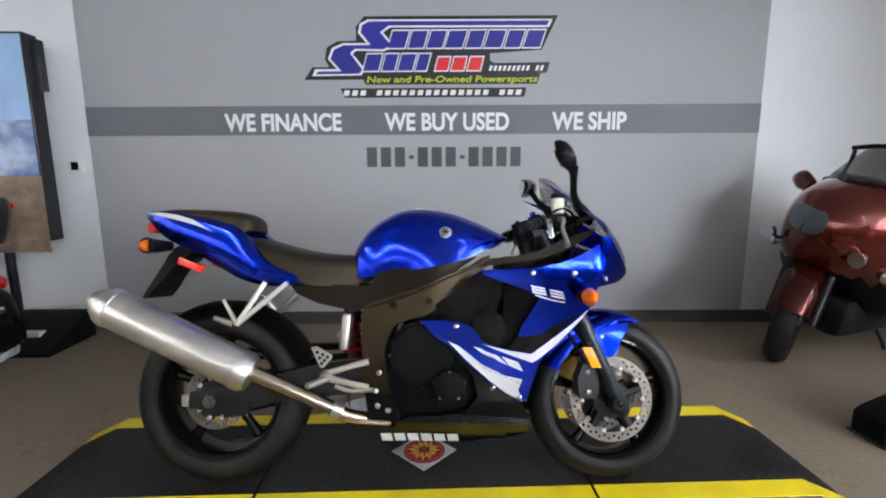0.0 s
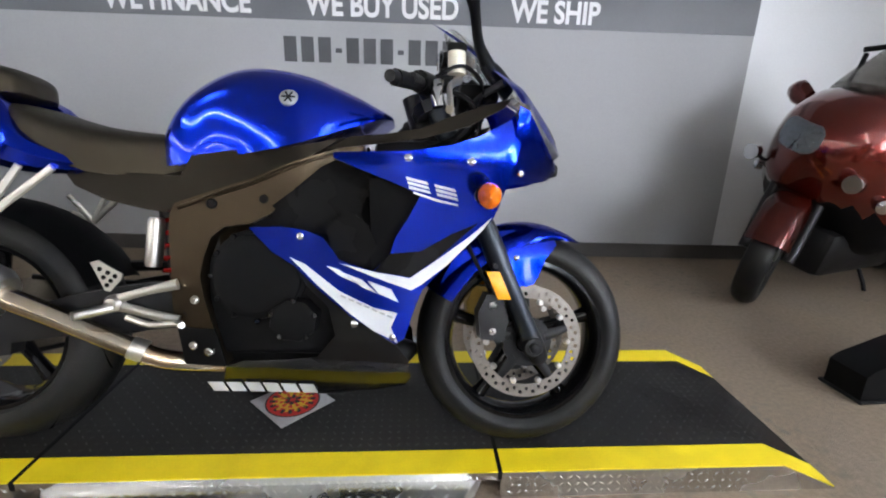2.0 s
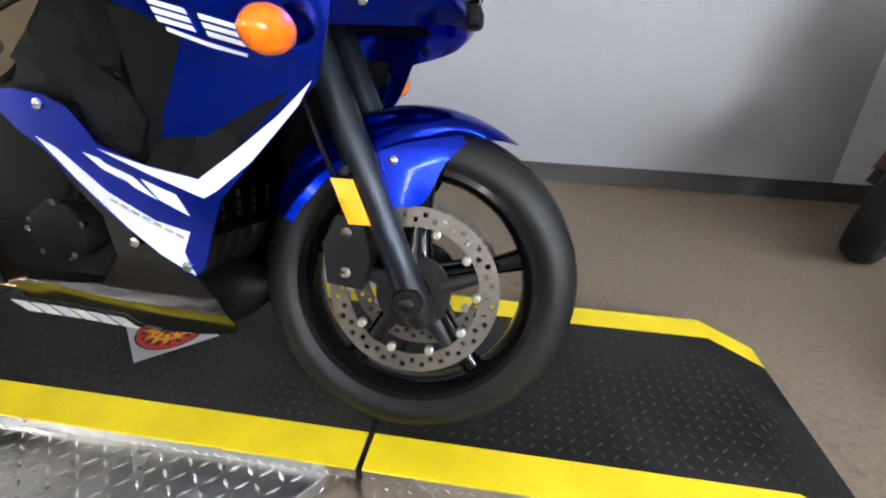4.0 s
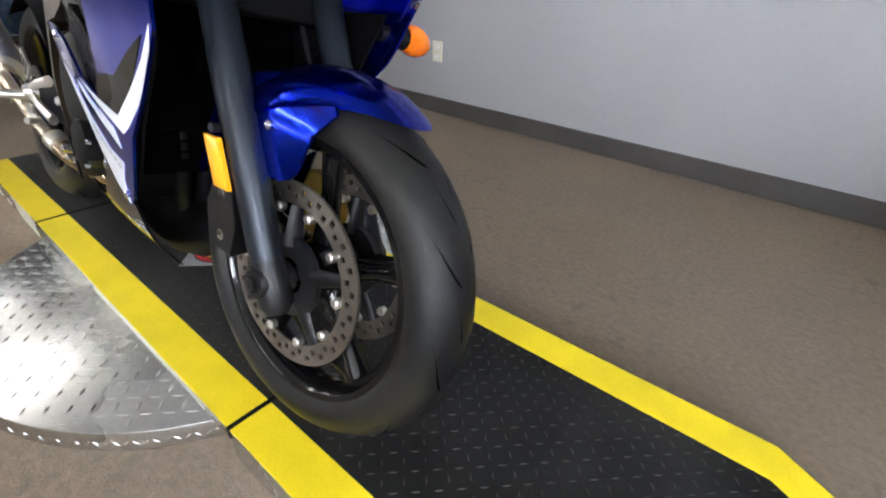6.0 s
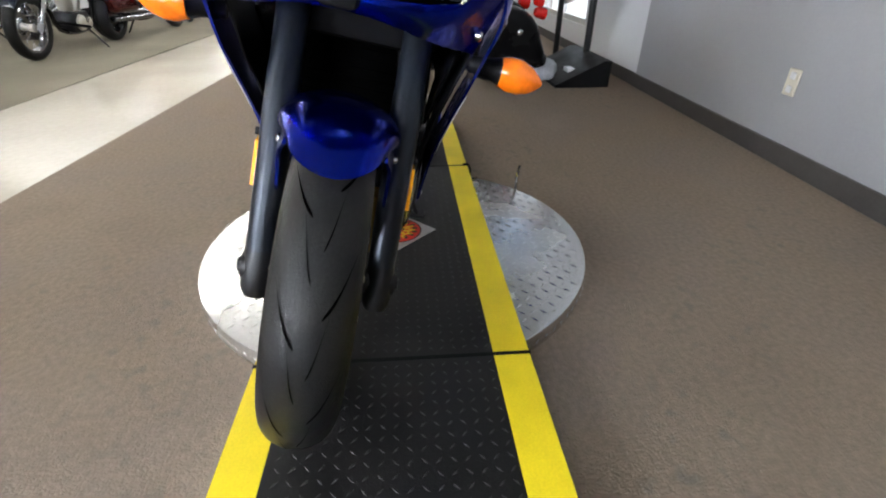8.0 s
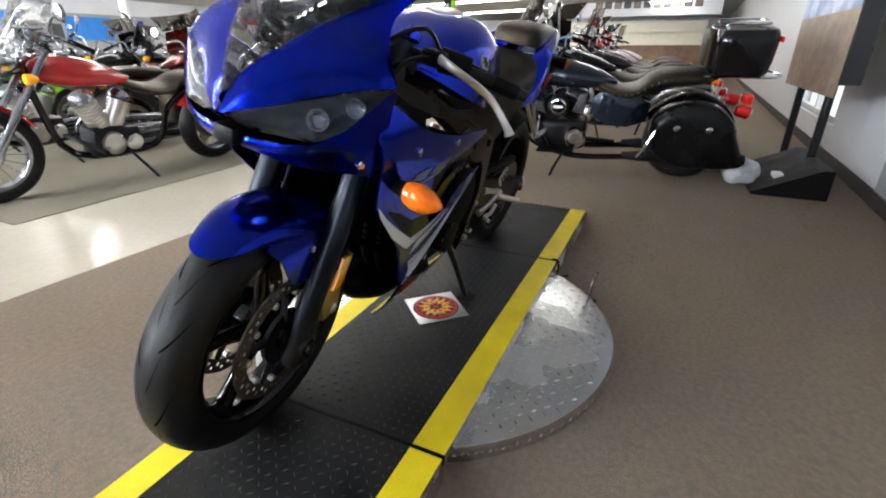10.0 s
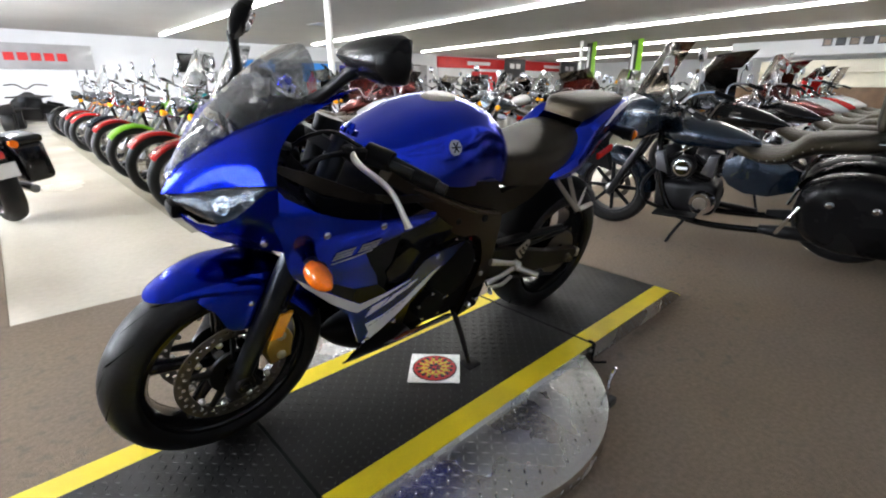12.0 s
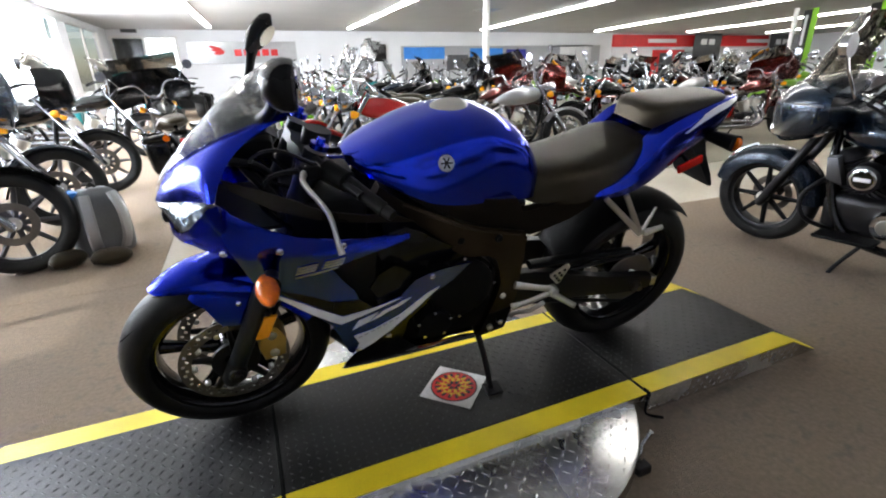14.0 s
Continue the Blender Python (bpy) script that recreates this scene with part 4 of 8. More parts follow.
# engine
bm = bmesh.new()
box(bm, (-0.10, -0.135, 0.27), (0.235, 0.135, 0.52), 0.02, 2)
box(bm, (0.02, -0.15, 0.50), (0.25, 0.15, 0.66), 0.02, 2)
box(bm, (-0.08, -0.10, 0.215), (0.18, 0.10, 0.29), 0.02, 2)
bp("engine_block", bm, "engine_black", "dark engine block")
for s in (-1, 1):
    bm = bmesh.new()
    lathe(bm, (0.028, s * 0.13, 0.467), (0.028, s * 0.164, 0.467), [(0, 0.114), (0.55, 0.113), (0.60, 0.103), (0.85, 0.101), (0.95, 0.094), (1, 0.080)], 40)
    cv = bp("clutch_cover", bm, "engine_black")
    for k in range(12):
        a = 2 * math.pi * k / 12
        p = Vector((0.028 + 0.108 * math.cos(a), s * 0.147, 0.467 + 0.108 * math.sin(a)))
        part("bolt", lathe(bmesh.new(), p, p + Vector((0, s * 0.012, 0)), [(0, 0.007), (0.8, 0.007), (1, 0.005)], 8), "chrome_dull" if k in (3, 6, 9) else "engine_black", cv)
    bm = bmesh.new()
    slab(bm, [(0.120 + 0.058 * math.cos(2 * math.pi * k / 8 + 0.3), 0.368 + 0.052 * math.sin(2 * math.pi * k / 8 + 0.3)) for k in range(8)], s * 0.13, s * 0.186, 0.006)
    cv = bp("alternator_cover", bm, "engine_black")
    for k in range(5):
        a = 2 * math.pi * k / 5 + 0.3
        p = Vector((0.120 + 0.053 * math.cos(a), s * 0.178, 0.368 + 0.047 * math.sin(a)))
        part("bolt", lathe(bmesh.new(), p, p + Vector((0, s * 0.008, 0)), [(0, 0.0065), (1, 0.0055)], 8), "chrome_dull", cv)
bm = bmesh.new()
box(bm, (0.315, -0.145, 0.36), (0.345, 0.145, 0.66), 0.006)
# radiator and fins get the same black, so the recess looks shaded
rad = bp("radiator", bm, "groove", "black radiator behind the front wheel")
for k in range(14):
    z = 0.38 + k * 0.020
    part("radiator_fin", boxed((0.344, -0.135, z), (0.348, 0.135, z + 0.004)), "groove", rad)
for k in range(4):
    y = -0.075 + 0.05 * k
    bp("exhaust_header", tubed([(0.26, y, 0.52), (0.325, y, 0.46), (0.315, y * 0.9, 0.33), (0.22, y * 0.6, 0.235), (0.05, y * 0.4 - 0.03, 0.215)], 0.017, 10, smooth=4), "engine_black", "dark exhaust header")

# ---- bodywork surfaces
def body_w(x, z):
    """Half width of the fairing."""
    w = lerp_table([(0.0, 0.235), (0.12, 0.256), (0.25, 0.265), (0.385, 0.262), (0.48, 0.250), (0.56, 0.240), (0.62, 0.228), (0.66, 0.196), (0.72, 0.120), (0.80, 0.025)], x)
    v = lerp_table([(0.13, 0.22), (0.19, 0.42), (0.25, 0.60), (0.31, 0.655), (0.36, 0.67), (0.46, 0.71), (0.57, 0.79), (0.68, 0.915), (0.75, 1.0), (0.82, 0.985), (0.90, 0.88)], z)
    return w * v


for s in (-1, 1):
    up = [(0.229, 0.750), (0.288, 0.753), (0.387, 0.757), (0.48, 0.773), (0.543, 0.796), (0.608, 0.834), (0.622, 0.852), (0.626, 0.822), (0.634, 0.780), (0.606, 0.690), (0.594, 0.648), (0.580, 0.616), (0.489, 0.519), (0.420, 0.445), (0.400, 0.390), (0.379, 0.326), (0.359, 0.312),
          (0.253, 0.380), (0.175, 0.447), (0.124, 0.499), (0.073, 0.531), (0.024, 0.585), (0.104, 0.588), (0.155, 0.582), (0.193, 0.567), (0.217, 0.535), (0.229, 0.515), (0.306, 0.489), (0.345, 0.531), (0.358, 0.570), (0.384, 0.610), (0.414, 0.666), (0.359, 0.689), (0.299, 0.711), (0.229, 0.738)]
    side = bp("side_fairing", panel(up, body_w, s, thick=0.005, step=0.022), "blue", "blue side fairing with white and black graphics", angle=0.9)
    # graphics, laid just proud of the paint
    def graphic(name, pts, mtl, lift=0.0012):
        return part(name, panel(pts, body_w, s, lift=lift, thick=0.0012, step=0.022), mtl, side, angle=0.9)
    graphic("white_chevron", [(0.229, 0.508), (0.313, 0.487), (0.391, 0.474), (0.449, 0.515), (0.527, 0.574), (0.578, 0.620), (0.556, 0.588), (0.476, 0.505), (0.417, 0.458), (0.395, 0.445), (0.306, 0.477)], "white_paint", 0.0022)
    graphic("black_wedge", [(0.325, 0.510), (0.345, 0.531), (0.416, 0.538), (0.487, 0.579), (0.545, 0.605), (0.449, 0.517), (0.391, 0.476), (0.309, 0.489)], "black_satin")
    graphic("white_wedge", [(0.115, 0.519), (0.151, 0.503), (0.227, 0.441), (0.306, 0.402), (0.363, 0.389), (0.348, 0.354), (0.364, 0.316), (0.306, 0.346), (0.253, 0.386), (0.175, 0.456)], "white_paint")
    for pts in ([(0.199, 0.501), (0.228, 0.493), (0.264, 0.462), (0.228, 0.478)], [(0.236, 0.486), (0.280, 0.469), (0.316, 0.436), (0.280, 0.452)], [(0.293, 0.467), (0.348, 0.447), (0.366, 0.415), (0.319, 0.436)]):
        graphic("white_slash", pts, "white_paint")
    for k in range(7):
        x = 0.232 + 0.018 * k
        z = 0.432 - 0.0078 * k
        graphic("small_bar", [(x, z), (x + 0.012, z - 0.005), (x + 0.011, z - 0.009), (x - 0.001, z - 0.004)], "decal", 0.0024)
    # model emblem as plain slanted shapes; left one greyed, that flank's shade in its colour
    badge = "decal" if s > 0 else "white_paint"
    for x0, z0 in ((0.381, 0.704), (0.443, 0.690)):
        for k in range(3):
            x, z = x0 + 0.003 * k, z0 - 0.0095 * k
            graphic("emblem_stroke", [(x, z), (x + 0.046, z - 0.010), (x + 0.049, z - 0.0165), (x + 0.002, z - 0.0065)], badge, 0.003)
    graphic("emblem_bar", [(0.398, 0.673), (0.452, 0.657), (0.498, 0.647), (0.497, 0.643), (0.450, 0.652), (0.398, 0.668)], badge, 0.003)
    for x, z in ((0.387, 0.743), (0.143, 0.568), (0.523, 0.740), (0.352, 0.330), (0.262, 0.362)):
        p = Vector((x, s * (body_w(x, z) - 0.001), z))
        part("fastener", lathe(bmesh.new(), p, p + Vector((0, s * 0.006, 0)), [(0, 0.0085), (0.7, 0.0085), (1, 0.005)], 12), "chrome", side)
    # black lower cowl
    low = [(0.124, 0.495), (0.175, 0.443), (0.253, 0.376), (0.359, 0.308), (0.389, 0.267), (0.396, 0.215), (0.380, 0.185), (0.30, 0.165), (0.16, 0.155), (-0.02, 0.152), (-0.110, 0.156), (-0.085, 0.18), (-0.058, 0.238), (-0.013, 0.256), (0.08, 0.262), (0.17, 0.275), (0.215, 0.33), (0.20, 0.40), (0.15, 0.45)]
    lc = bp("lower_cowl", panel(low, lambda x, z: body_w(x, z) * 0.985 - 0.004, s, thick=0.004, step=0.02), "black_gloss", "glossy black lower cowl", angle=0.9)
    for k in range(6 if s < 0 else 0):
        x = -0.116 + 0.0462 * k
        part("letter_bar", panel([(x - 0.004, 0.187), (x + 0.034, 0.187), (x + 0.039, 0.153), (x + 0.001, 0.153)], lambda xx, z: body_w(xx, z) * 0.985 - 0.004, s, lift=0.006, thick=0.001, step=0.02), "white_paint", lc)
    # dark inner panel, duct and cockpit side
    bp("inner_panel", panel([(0.229, 0.742), (0.294, 0.716), (0.36, 0.692), (0.42, 0.670), (0.36, 0.57), (0.345, 0.52), (0.30, 0.480), (0.23, 0.510), (0.20, 0.570), (0.148, 0.580), (0.013, 0.588), (0.057, 0.625), (0.12, 0.668), (0.19, 0.722)],
                            lambda x, z: body_w(x, z) * 0.83, s, thick=0.006, step=0.03), "black_satin", "satin black inner fairing panel")
    bp("air_duct", panel([(0.200, 0.585), (0.225, 0.610), (0.253, 0.626), (0.291, 0.600), (0.314, 0.554), (0.290, 0.507), (0.250, 0.499), (0.211, 0.525)], lambda x, z: body_w(x, z) * 0.83, s, lift=0.020, thick=0.022, step=0.02), "black_satin", angle=0.5)
    # thin black sheet over the inner panel, painted shade of the duct's depth
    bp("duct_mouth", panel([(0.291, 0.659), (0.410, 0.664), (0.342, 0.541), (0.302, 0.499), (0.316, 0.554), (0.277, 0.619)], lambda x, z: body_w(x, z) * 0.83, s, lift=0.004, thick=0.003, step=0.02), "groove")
    bp("cockpit_panel", panel([(0.205, 0.760), (0.32, 0.775), (0.42, 0.790), (0.52, 0.822), (0.60, 0.868), (0.618, 0.892), (0.545, 0.868), (0.478, 0.842), (0.413, 0.812), (0.33, 0.796), (0.26, 0.790)], lambda x, z: body_w(x, z) * 0.86, s, thick=0.004, step=0.03), "warm_satin", "satin black cockpit side panel")
bp("belly_pan", tubed([(-0.06, 0, 0.235), (0.05, 0, 0.215), (0.20, 0, 0.21), (0.33, 0, 0.235), (0.41, 0, 0.255)], [0.05, 0.075, 0.085, 0.06, 0.012], 14, flat=0.95, smooth=3), "black_plastic")

# ---- nose: cowl, screen and lamps on one arched surface
CREST = [(0.42, 1.110), (0.50, 1.070), (0.55, 1.038), (0.60, 1.001), (0.65, 0.954), (0.70, 0.905), (0.74, 0.860), (0.762, 0.826), (0.773, 0.803), (0.782, 0.784)]
NOSE_W = [(0.42, 0.228), (0.50, 0.240), (0.57, 0.243), (0.62, 0.241), (0.638, 0.237), (0.665, 0.192), (0.70, 0.134), (0.73, 0.092), (0.755, 0.055), (0.772, 0.024), (0.782, 0.006)]
SILL = [(0.42, 0.885), (0.52, 0.876), (0.60, 0.870), (0.638, 0.868), (0.665, 0.855), (0.70, 0.834), (0.73, 0.815), (0.755, 0.800), (0.772, 0.789), (0.782, 0.783)]
EDGE_W = [(0.42, 0.205), (0.50, 0.176), (0.55, 0.148), (0.60, 0.118), (0.65, 0.086), (0.70, 0.052), (0.74, 0.022), (0.762, 0.009), (0.782, 0.002)]
EDGE_DROP = [(0.42, 0.062), (0.50, 0.054), (0.55, 0.047), (0.60, 0.037), (0.65, 0.022), (0.70, 0.013), (0.74, 0.006), (0.782, 0.001)]


def screen_point(x, u, side, lift=0.0):
    """On the arched screen: u runs from the crest (0) to its edge (1)."""
    return Vector((x + lift * 0.5, side * (lerp_table(EDGE_W, x) + lift) * u, lerp_table(CREST, x) + lift - lerp_table(EDGE_DROP, x) * u ** 2.2))


for s in (-1, 1):
    bm = bmesh.new()
    rows = []
    for i in range(25):
        row = []
        for k in range(13):
            x0 = lerp_table([(0, 0.430), (1, 0.490), (2, 0.530), (3, 0.557), (5, 0.583), (7, 0.602), (9, 0.615), (12, 0.630)], k)
            x = x0 + (0.781 - x0) * i / 24
            # a nearly flat facet between the screen's edge and the lamp
            top_p, low_p = screen_point(x, 1, s), Vector((x, s * lerp_table(NOSE_W, x), lerp_table(SILL, x)))
            u = k / 12
            swell = lerp_table([(0.5, 0.008), (0.60, 0.015), (0.70, 0.013), (0.74, 0.007), (0.782, 0.0)], x) * math.sin(math.pi * u)
            row.append(top_p.lerp(low_p, u) + Vector((0.3, s * 0.75, 0.6)) * swell)
        rows.append(row)
    loft(bm, rows, closed=False, cap=False)
    bmesh.ops.solidify(bm, geom=bm.faces[:], thickness=0.003)
    bp("nose_cowl", bm, "blue", "blue nose cowl", angle=0.9)
bm = bmesh.new()
rows = []
for i in range(28):
    row = []
    for k in range(-8, 9):
        x0 = 0.462 + 0.050 * (abs(k) / 8) ** 1.3
        x = x0 + (0.768 - x0) * i / 27
        row.append(screen_point(x, 1.03 * abs(k) / 8, 1 if k > 0 else -1, 0.004))
    rows.append(row)
loft(bm, rows, closed=False, cap=False)
bmesh.ops.solidify(bm, geom=bm.faces[:], thickness=0.0025)
bp("windscreen", bm, "screen", "clear curved windscreen", angle=0.9)

# head lamps under the cowl's edge: dark bowl, two projectors, clear cover; a blue cheek stands proud below
LAMP_TOP = [(0.640, 0.236, 0.866), (0.665, 0.192, 0.853), (0.700, 0.134, 0.831), (0.740, 0.076, 0.807), (0.776, 0.014, 0.782)]
LAMP_LOW = [(0.642, 0.236, 0.860), (0.662, 0.217, 0.832), (0.692, 0.189, 0.794), (0.722, 0.149, 0.765), (0.752, 0.066, 0.767)]
CHEEK_TOP = [(0.626, 0.236, 0.862), (0.646, 0.233, 0.856), (0.668, 0.216, 0.828), (0.696, 0.190, 0.791), (0.724, 0.150, 0.761), (0.744, 0.104, 0.752), (0.755, 0.052, 0.748), (0.758, 0.0, 0.746)]
CHEEK_LOW = [(0.600, 0.192, 0.690), (0.622, 0.180, 0.694), (0.652, 0.158, 0.698), (0.690, 0.130, 0.704), (0.718, 0.104, 0.710), (0.736, 0.076, 0.718), (0.746, 0.040, 0.724), (0.749, 0.0, 0.726)]


def along(line, u):
    """A point of a polyline at u from 0 to 1, by even steps from corner to corner."""
    k = min(int(u * (len(line) - 1)), len(line) - 2)
    return Vector(line[k]).lerp(Vector(line[k + 1]), u * (len(line) - 1) - k)


def ruled(a, b, side, push=(0, 0, 0), swell=0.0, out=(0.6, 0.6, 0.3), nu=16, nv=7):
    """A skin between two lines, swelling outwards in its middle."""
    rows = []
    for i in range(nu + 1):
        row = []
        for k in range(nv + 1):
            p = along(a, i / nu).lerp(along(b, i / nu), k / nv) + Vector(out) * swell * math.sin(math.pi * k / nv) + Vector(push)
            row.append(Vector((p.x, p.y * side, p.z)))
        rows.append(row)
    bm = bmesh.new()
    loft(bm, rows, closed=False, cap=False)
    bmesh.ops.solidify(bm, geom=bm.faces[:], thickness=0.0025)
    return bm


for s in (-1, 1):
    hl = new("headlight")
    hl.parent = bike
    part("lamp_bowl", ruled(LAMP_TOP, LAMP_LOW, s, (-0.012, -0.008, -0.006), -0.022, (0.6, 0.4, 0.6)), "bowl", hl, "grey reflector bowl")
    for x, y, z, r in ((0.700, 0.138, 0.797, 0.019), (0.668, 0.188, 0.826, 0.016)):
        d = Vector((0.80, s * 0.40, 0.45)).normalized()
        p = Vector((x, s * y, z)) - d * 0.016
        ring = part("projector", lathe(bmesh.new(), p - d * 0.02, p + d * 0.012, [(0, r * 0.8), (0.5, r), (1, r), (1, r * 0.82), (0.7, r * 0.5)], 22), "chrome", hl)
        part("projector_lens", lathe(bmesh.new(), p - d * 0.008, p + d * 0.012, [(0, r * 0.78), (0.6, r * 0.7), (1, r * 0.3)], 18), "lens", ring)
    cover = part("lamp_cover", ruled(LAMP_TOP, LAMP_LOW, s, swell=0.006, out=(0.6, 0.4, 0.6)), "lens", hl, "clear headlight lens", angle=0.9)
    cover.visible_shadow = False
    cheek = bp("chin", ruled(CHEEK_TOP, CHEEK_LOW, s, swell=0.010, out=(0.5, 0.8, 0.0), nu=21), "blue", angle=0.9)
    p = Vector((0.640, s * 0.186, 0.722))
    part("fastener", lathe(bmesh.new(), p, p + Vector((0.002, s * 0.010, 0)), [(0, 0.0085), (0.7, 0.0085), (1, 0.005)], 12), "chrome", cheek)
    # nostril between lamp and chin, its inner shade put into a black colour
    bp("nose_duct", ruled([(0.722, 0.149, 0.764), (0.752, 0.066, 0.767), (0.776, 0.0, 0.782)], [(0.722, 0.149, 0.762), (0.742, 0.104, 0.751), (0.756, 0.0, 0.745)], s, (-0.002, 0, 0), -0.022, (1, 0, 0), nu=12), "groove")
    # front turn signals on short stalks
    sg = new("turn_signal")
    sg.parent = bike
    lathe(bm := bmesh.new(), (0.545, s * 0.20, 0.668), (0.557, s * 0.262, 0.668), [(0, 0.014), (0.6, 0.018), (1, 0.027)], 16)
    part("stalk", bm, "black_plastic", sg)
    bm = bmesh.new()
    rings = []
    for t, r in ((0, 0.025), (0.2, 0.031), (0.45, 0.0315), (0.7, 0.025), (0.9, 0.013), (1, 0.004)):
        c0 = Vector((0.562 - 0.004 * t, s * (0.250 + 0.078 * t), 0.668 - 0.006 * t))
        rings.append([c0 + Vector((math.cos(a) * r * 0.82, 0, math.sin(a) * r * 0.92)) for a in [2 * math.pi * k / 20 for k in range(20)]])
    loft(bm, rings)
    part("lens", bm, "amber", sg, "amber turn signal lens")
    # mirrors: blue foot, stem, dark shell, glass
    mr = new("mirror")
    mr.parent = bike
    mr.matrix_basis = Matrix.Translation((-0.012, -0.055, 0.010)) if s > 0 else Matrix.Translation((0.020, 0.025, -0.014))
    part("foot", tubed([(0.60, s * 0.135, 0.935), (0.565, s * 0.165, 0.965), (0.53, s * 0.20, 0.985)], [0.022, 0.026, 0.016], 12, 0.6, smooth=3), "black_plastic", mr)
    part("stem", tubed([(0.545, s * 0.185, 0.978), (0.515, s * 0.235, 1.015), (0.50, s * 0.29, 1.060), (0.49, s * 0.32, 1.085)], [0.017, 0.012, 0.012, 0.017], 10, smooth=4), "black_plastic", mr)
    bm = bmesh.new()
    rings = []
    for y, hh, dp in ((0.245, 0.010, 0.012), (0.265, 0.018, 0.020), (0.30, 0.030, 0.032), (0.34, 0.040, 0.041), (0.39, 0.046, 0.044), (0.435, 0.047, 0.040), (0.455, 0.041, 0.030), (0.463, 0.022, 0.014)):
        cz = 1.098 + (y - 0.285) * 0.10
        rings.append([(0.485 + dp * (max(-0.35, math.cos(a))), s * y, cz + 0.88 * hh * math.sin(a)) for a in [2 * math.pi * k / 20 for k in range(20)]])
    loft(bm, rings)
    shell = part("shell", bm, "black_satin", mr)
    bm = bmesh.new()
    ring = [(0.466, s * (0.378 + 0.070 * math.cos(a)), 1.106 + 0.028 * math.sin(a)) for a in [2 * math.pi * k / 24 for k in range(24)]]
    loft(bm, [ring, [(q[0] - 0.003, q[1], q[2]) for q in ring]])
    glass_ = part("mirror_glass", bm, "mirror", mr)
    if s < 0:
        # the throttle side mirror is folded back and tipped up
        pv = Vector((0.487, -0.300, 1.098))
        fold = Matrix.Translation(pv) @ Matrix.Rotation(radians(-30), 4, 'X') @ Matrix.Rotation(radians(-38), 4, 'Z') @ Matrix.Diagonal((0.80, 0.52, 0.85, 1)) @ Matrix.Translation(-pv)
        shell.matrix_basis = fold
        glass_.matrix_basis = fold
bp("intake", boxed((0.735, -0.026, 0.728), (0.775, 0.026, 0.762), 0.01, 2), "black_plastic", "dark air intake in the nose")
# gauges behind the screen
bm = bmesh.new()
box(bm, (0.50, -0.10, 0.90), (0.60, 0.10, 0.945), 0.012, 2)
dash = bp("dashboard", bm, "black_plastic")
part("gauge", lathe(bmesh.new(), (0.53, 0.02, 0.94), (0.515, 0.02, 0.955), [(0, 0.045), (1, 0.042)], 24), "dark_metal", dash)

# ---- tank
def tank_rings():
    st = []
    for x, top, half, low in ((-0.225, 0.800, 0.075, 0.735), (-0.207, 0.845, 0.112, 0.725), (-0.162, 0.905, 0.140, 0.728), (-0.10, 0.948, 0.160, 0.737), (-0.03, 0.973, 0.178, 0.748), (0.05, 0.975, 0.188, 0.760), (0.14, 0.958, 0.190, 0.780), (0.21, 0.932, 0.168, 0.806), (0.27, 0.905, 0.136, 0.832), (0.31, 0.884, 0.100, 0.850), (0.335, 0.872, 0.05, 0.858)):
        ring = []
        for k in range(61):
            a = -math.pi / 2 + math.pi * k / 60
            y = math.sin(a)
            yy = half * (abs(y) ** 0.72) * (1 if y > 0 else -1)
            h = max(0.0, math.cos(a)) ** lerp_table([(-0.2, 0.62), (0.0, 0.66), (0.15, 0.80), (0.3, 0.88)], x)
            z = low + (top - low) * h
            # knee cut below a crisp shoulder line
            waist = 1.0 - 0.16 * (1 - h) * max(0, 1 - abs(x + 0.08) / 0.18)
            drop = lerp_table([(-0.16, 0.868), (-0.04, 0.908), (0.04, 0.892), (0.12, 0.868), (0.22, 0.842)], x) - z
            deep = lerp_table([(-0.19, 0.0), (-0.10, 0.006), (0.06, 0.007), (0.15, 0.005), (0.21, 0.0)], x)
            cut = deep * max(0.0, min(1.0, drop / 0.022)) * max(0.3, 1 - max(0, drop) / 0.16)
            ring.append((x, (abs(yy) * waist - min(cut, abs(yy) * 0.5)) * (1 if y > 0 else -1), z))
        st.append(ring)
    return st


def densify(rings, n):
    cols = list(zip(*rings))
    cols = [smooth_path(c, n) for c in cols]
    return [list(r) for r in zip(*cols)]


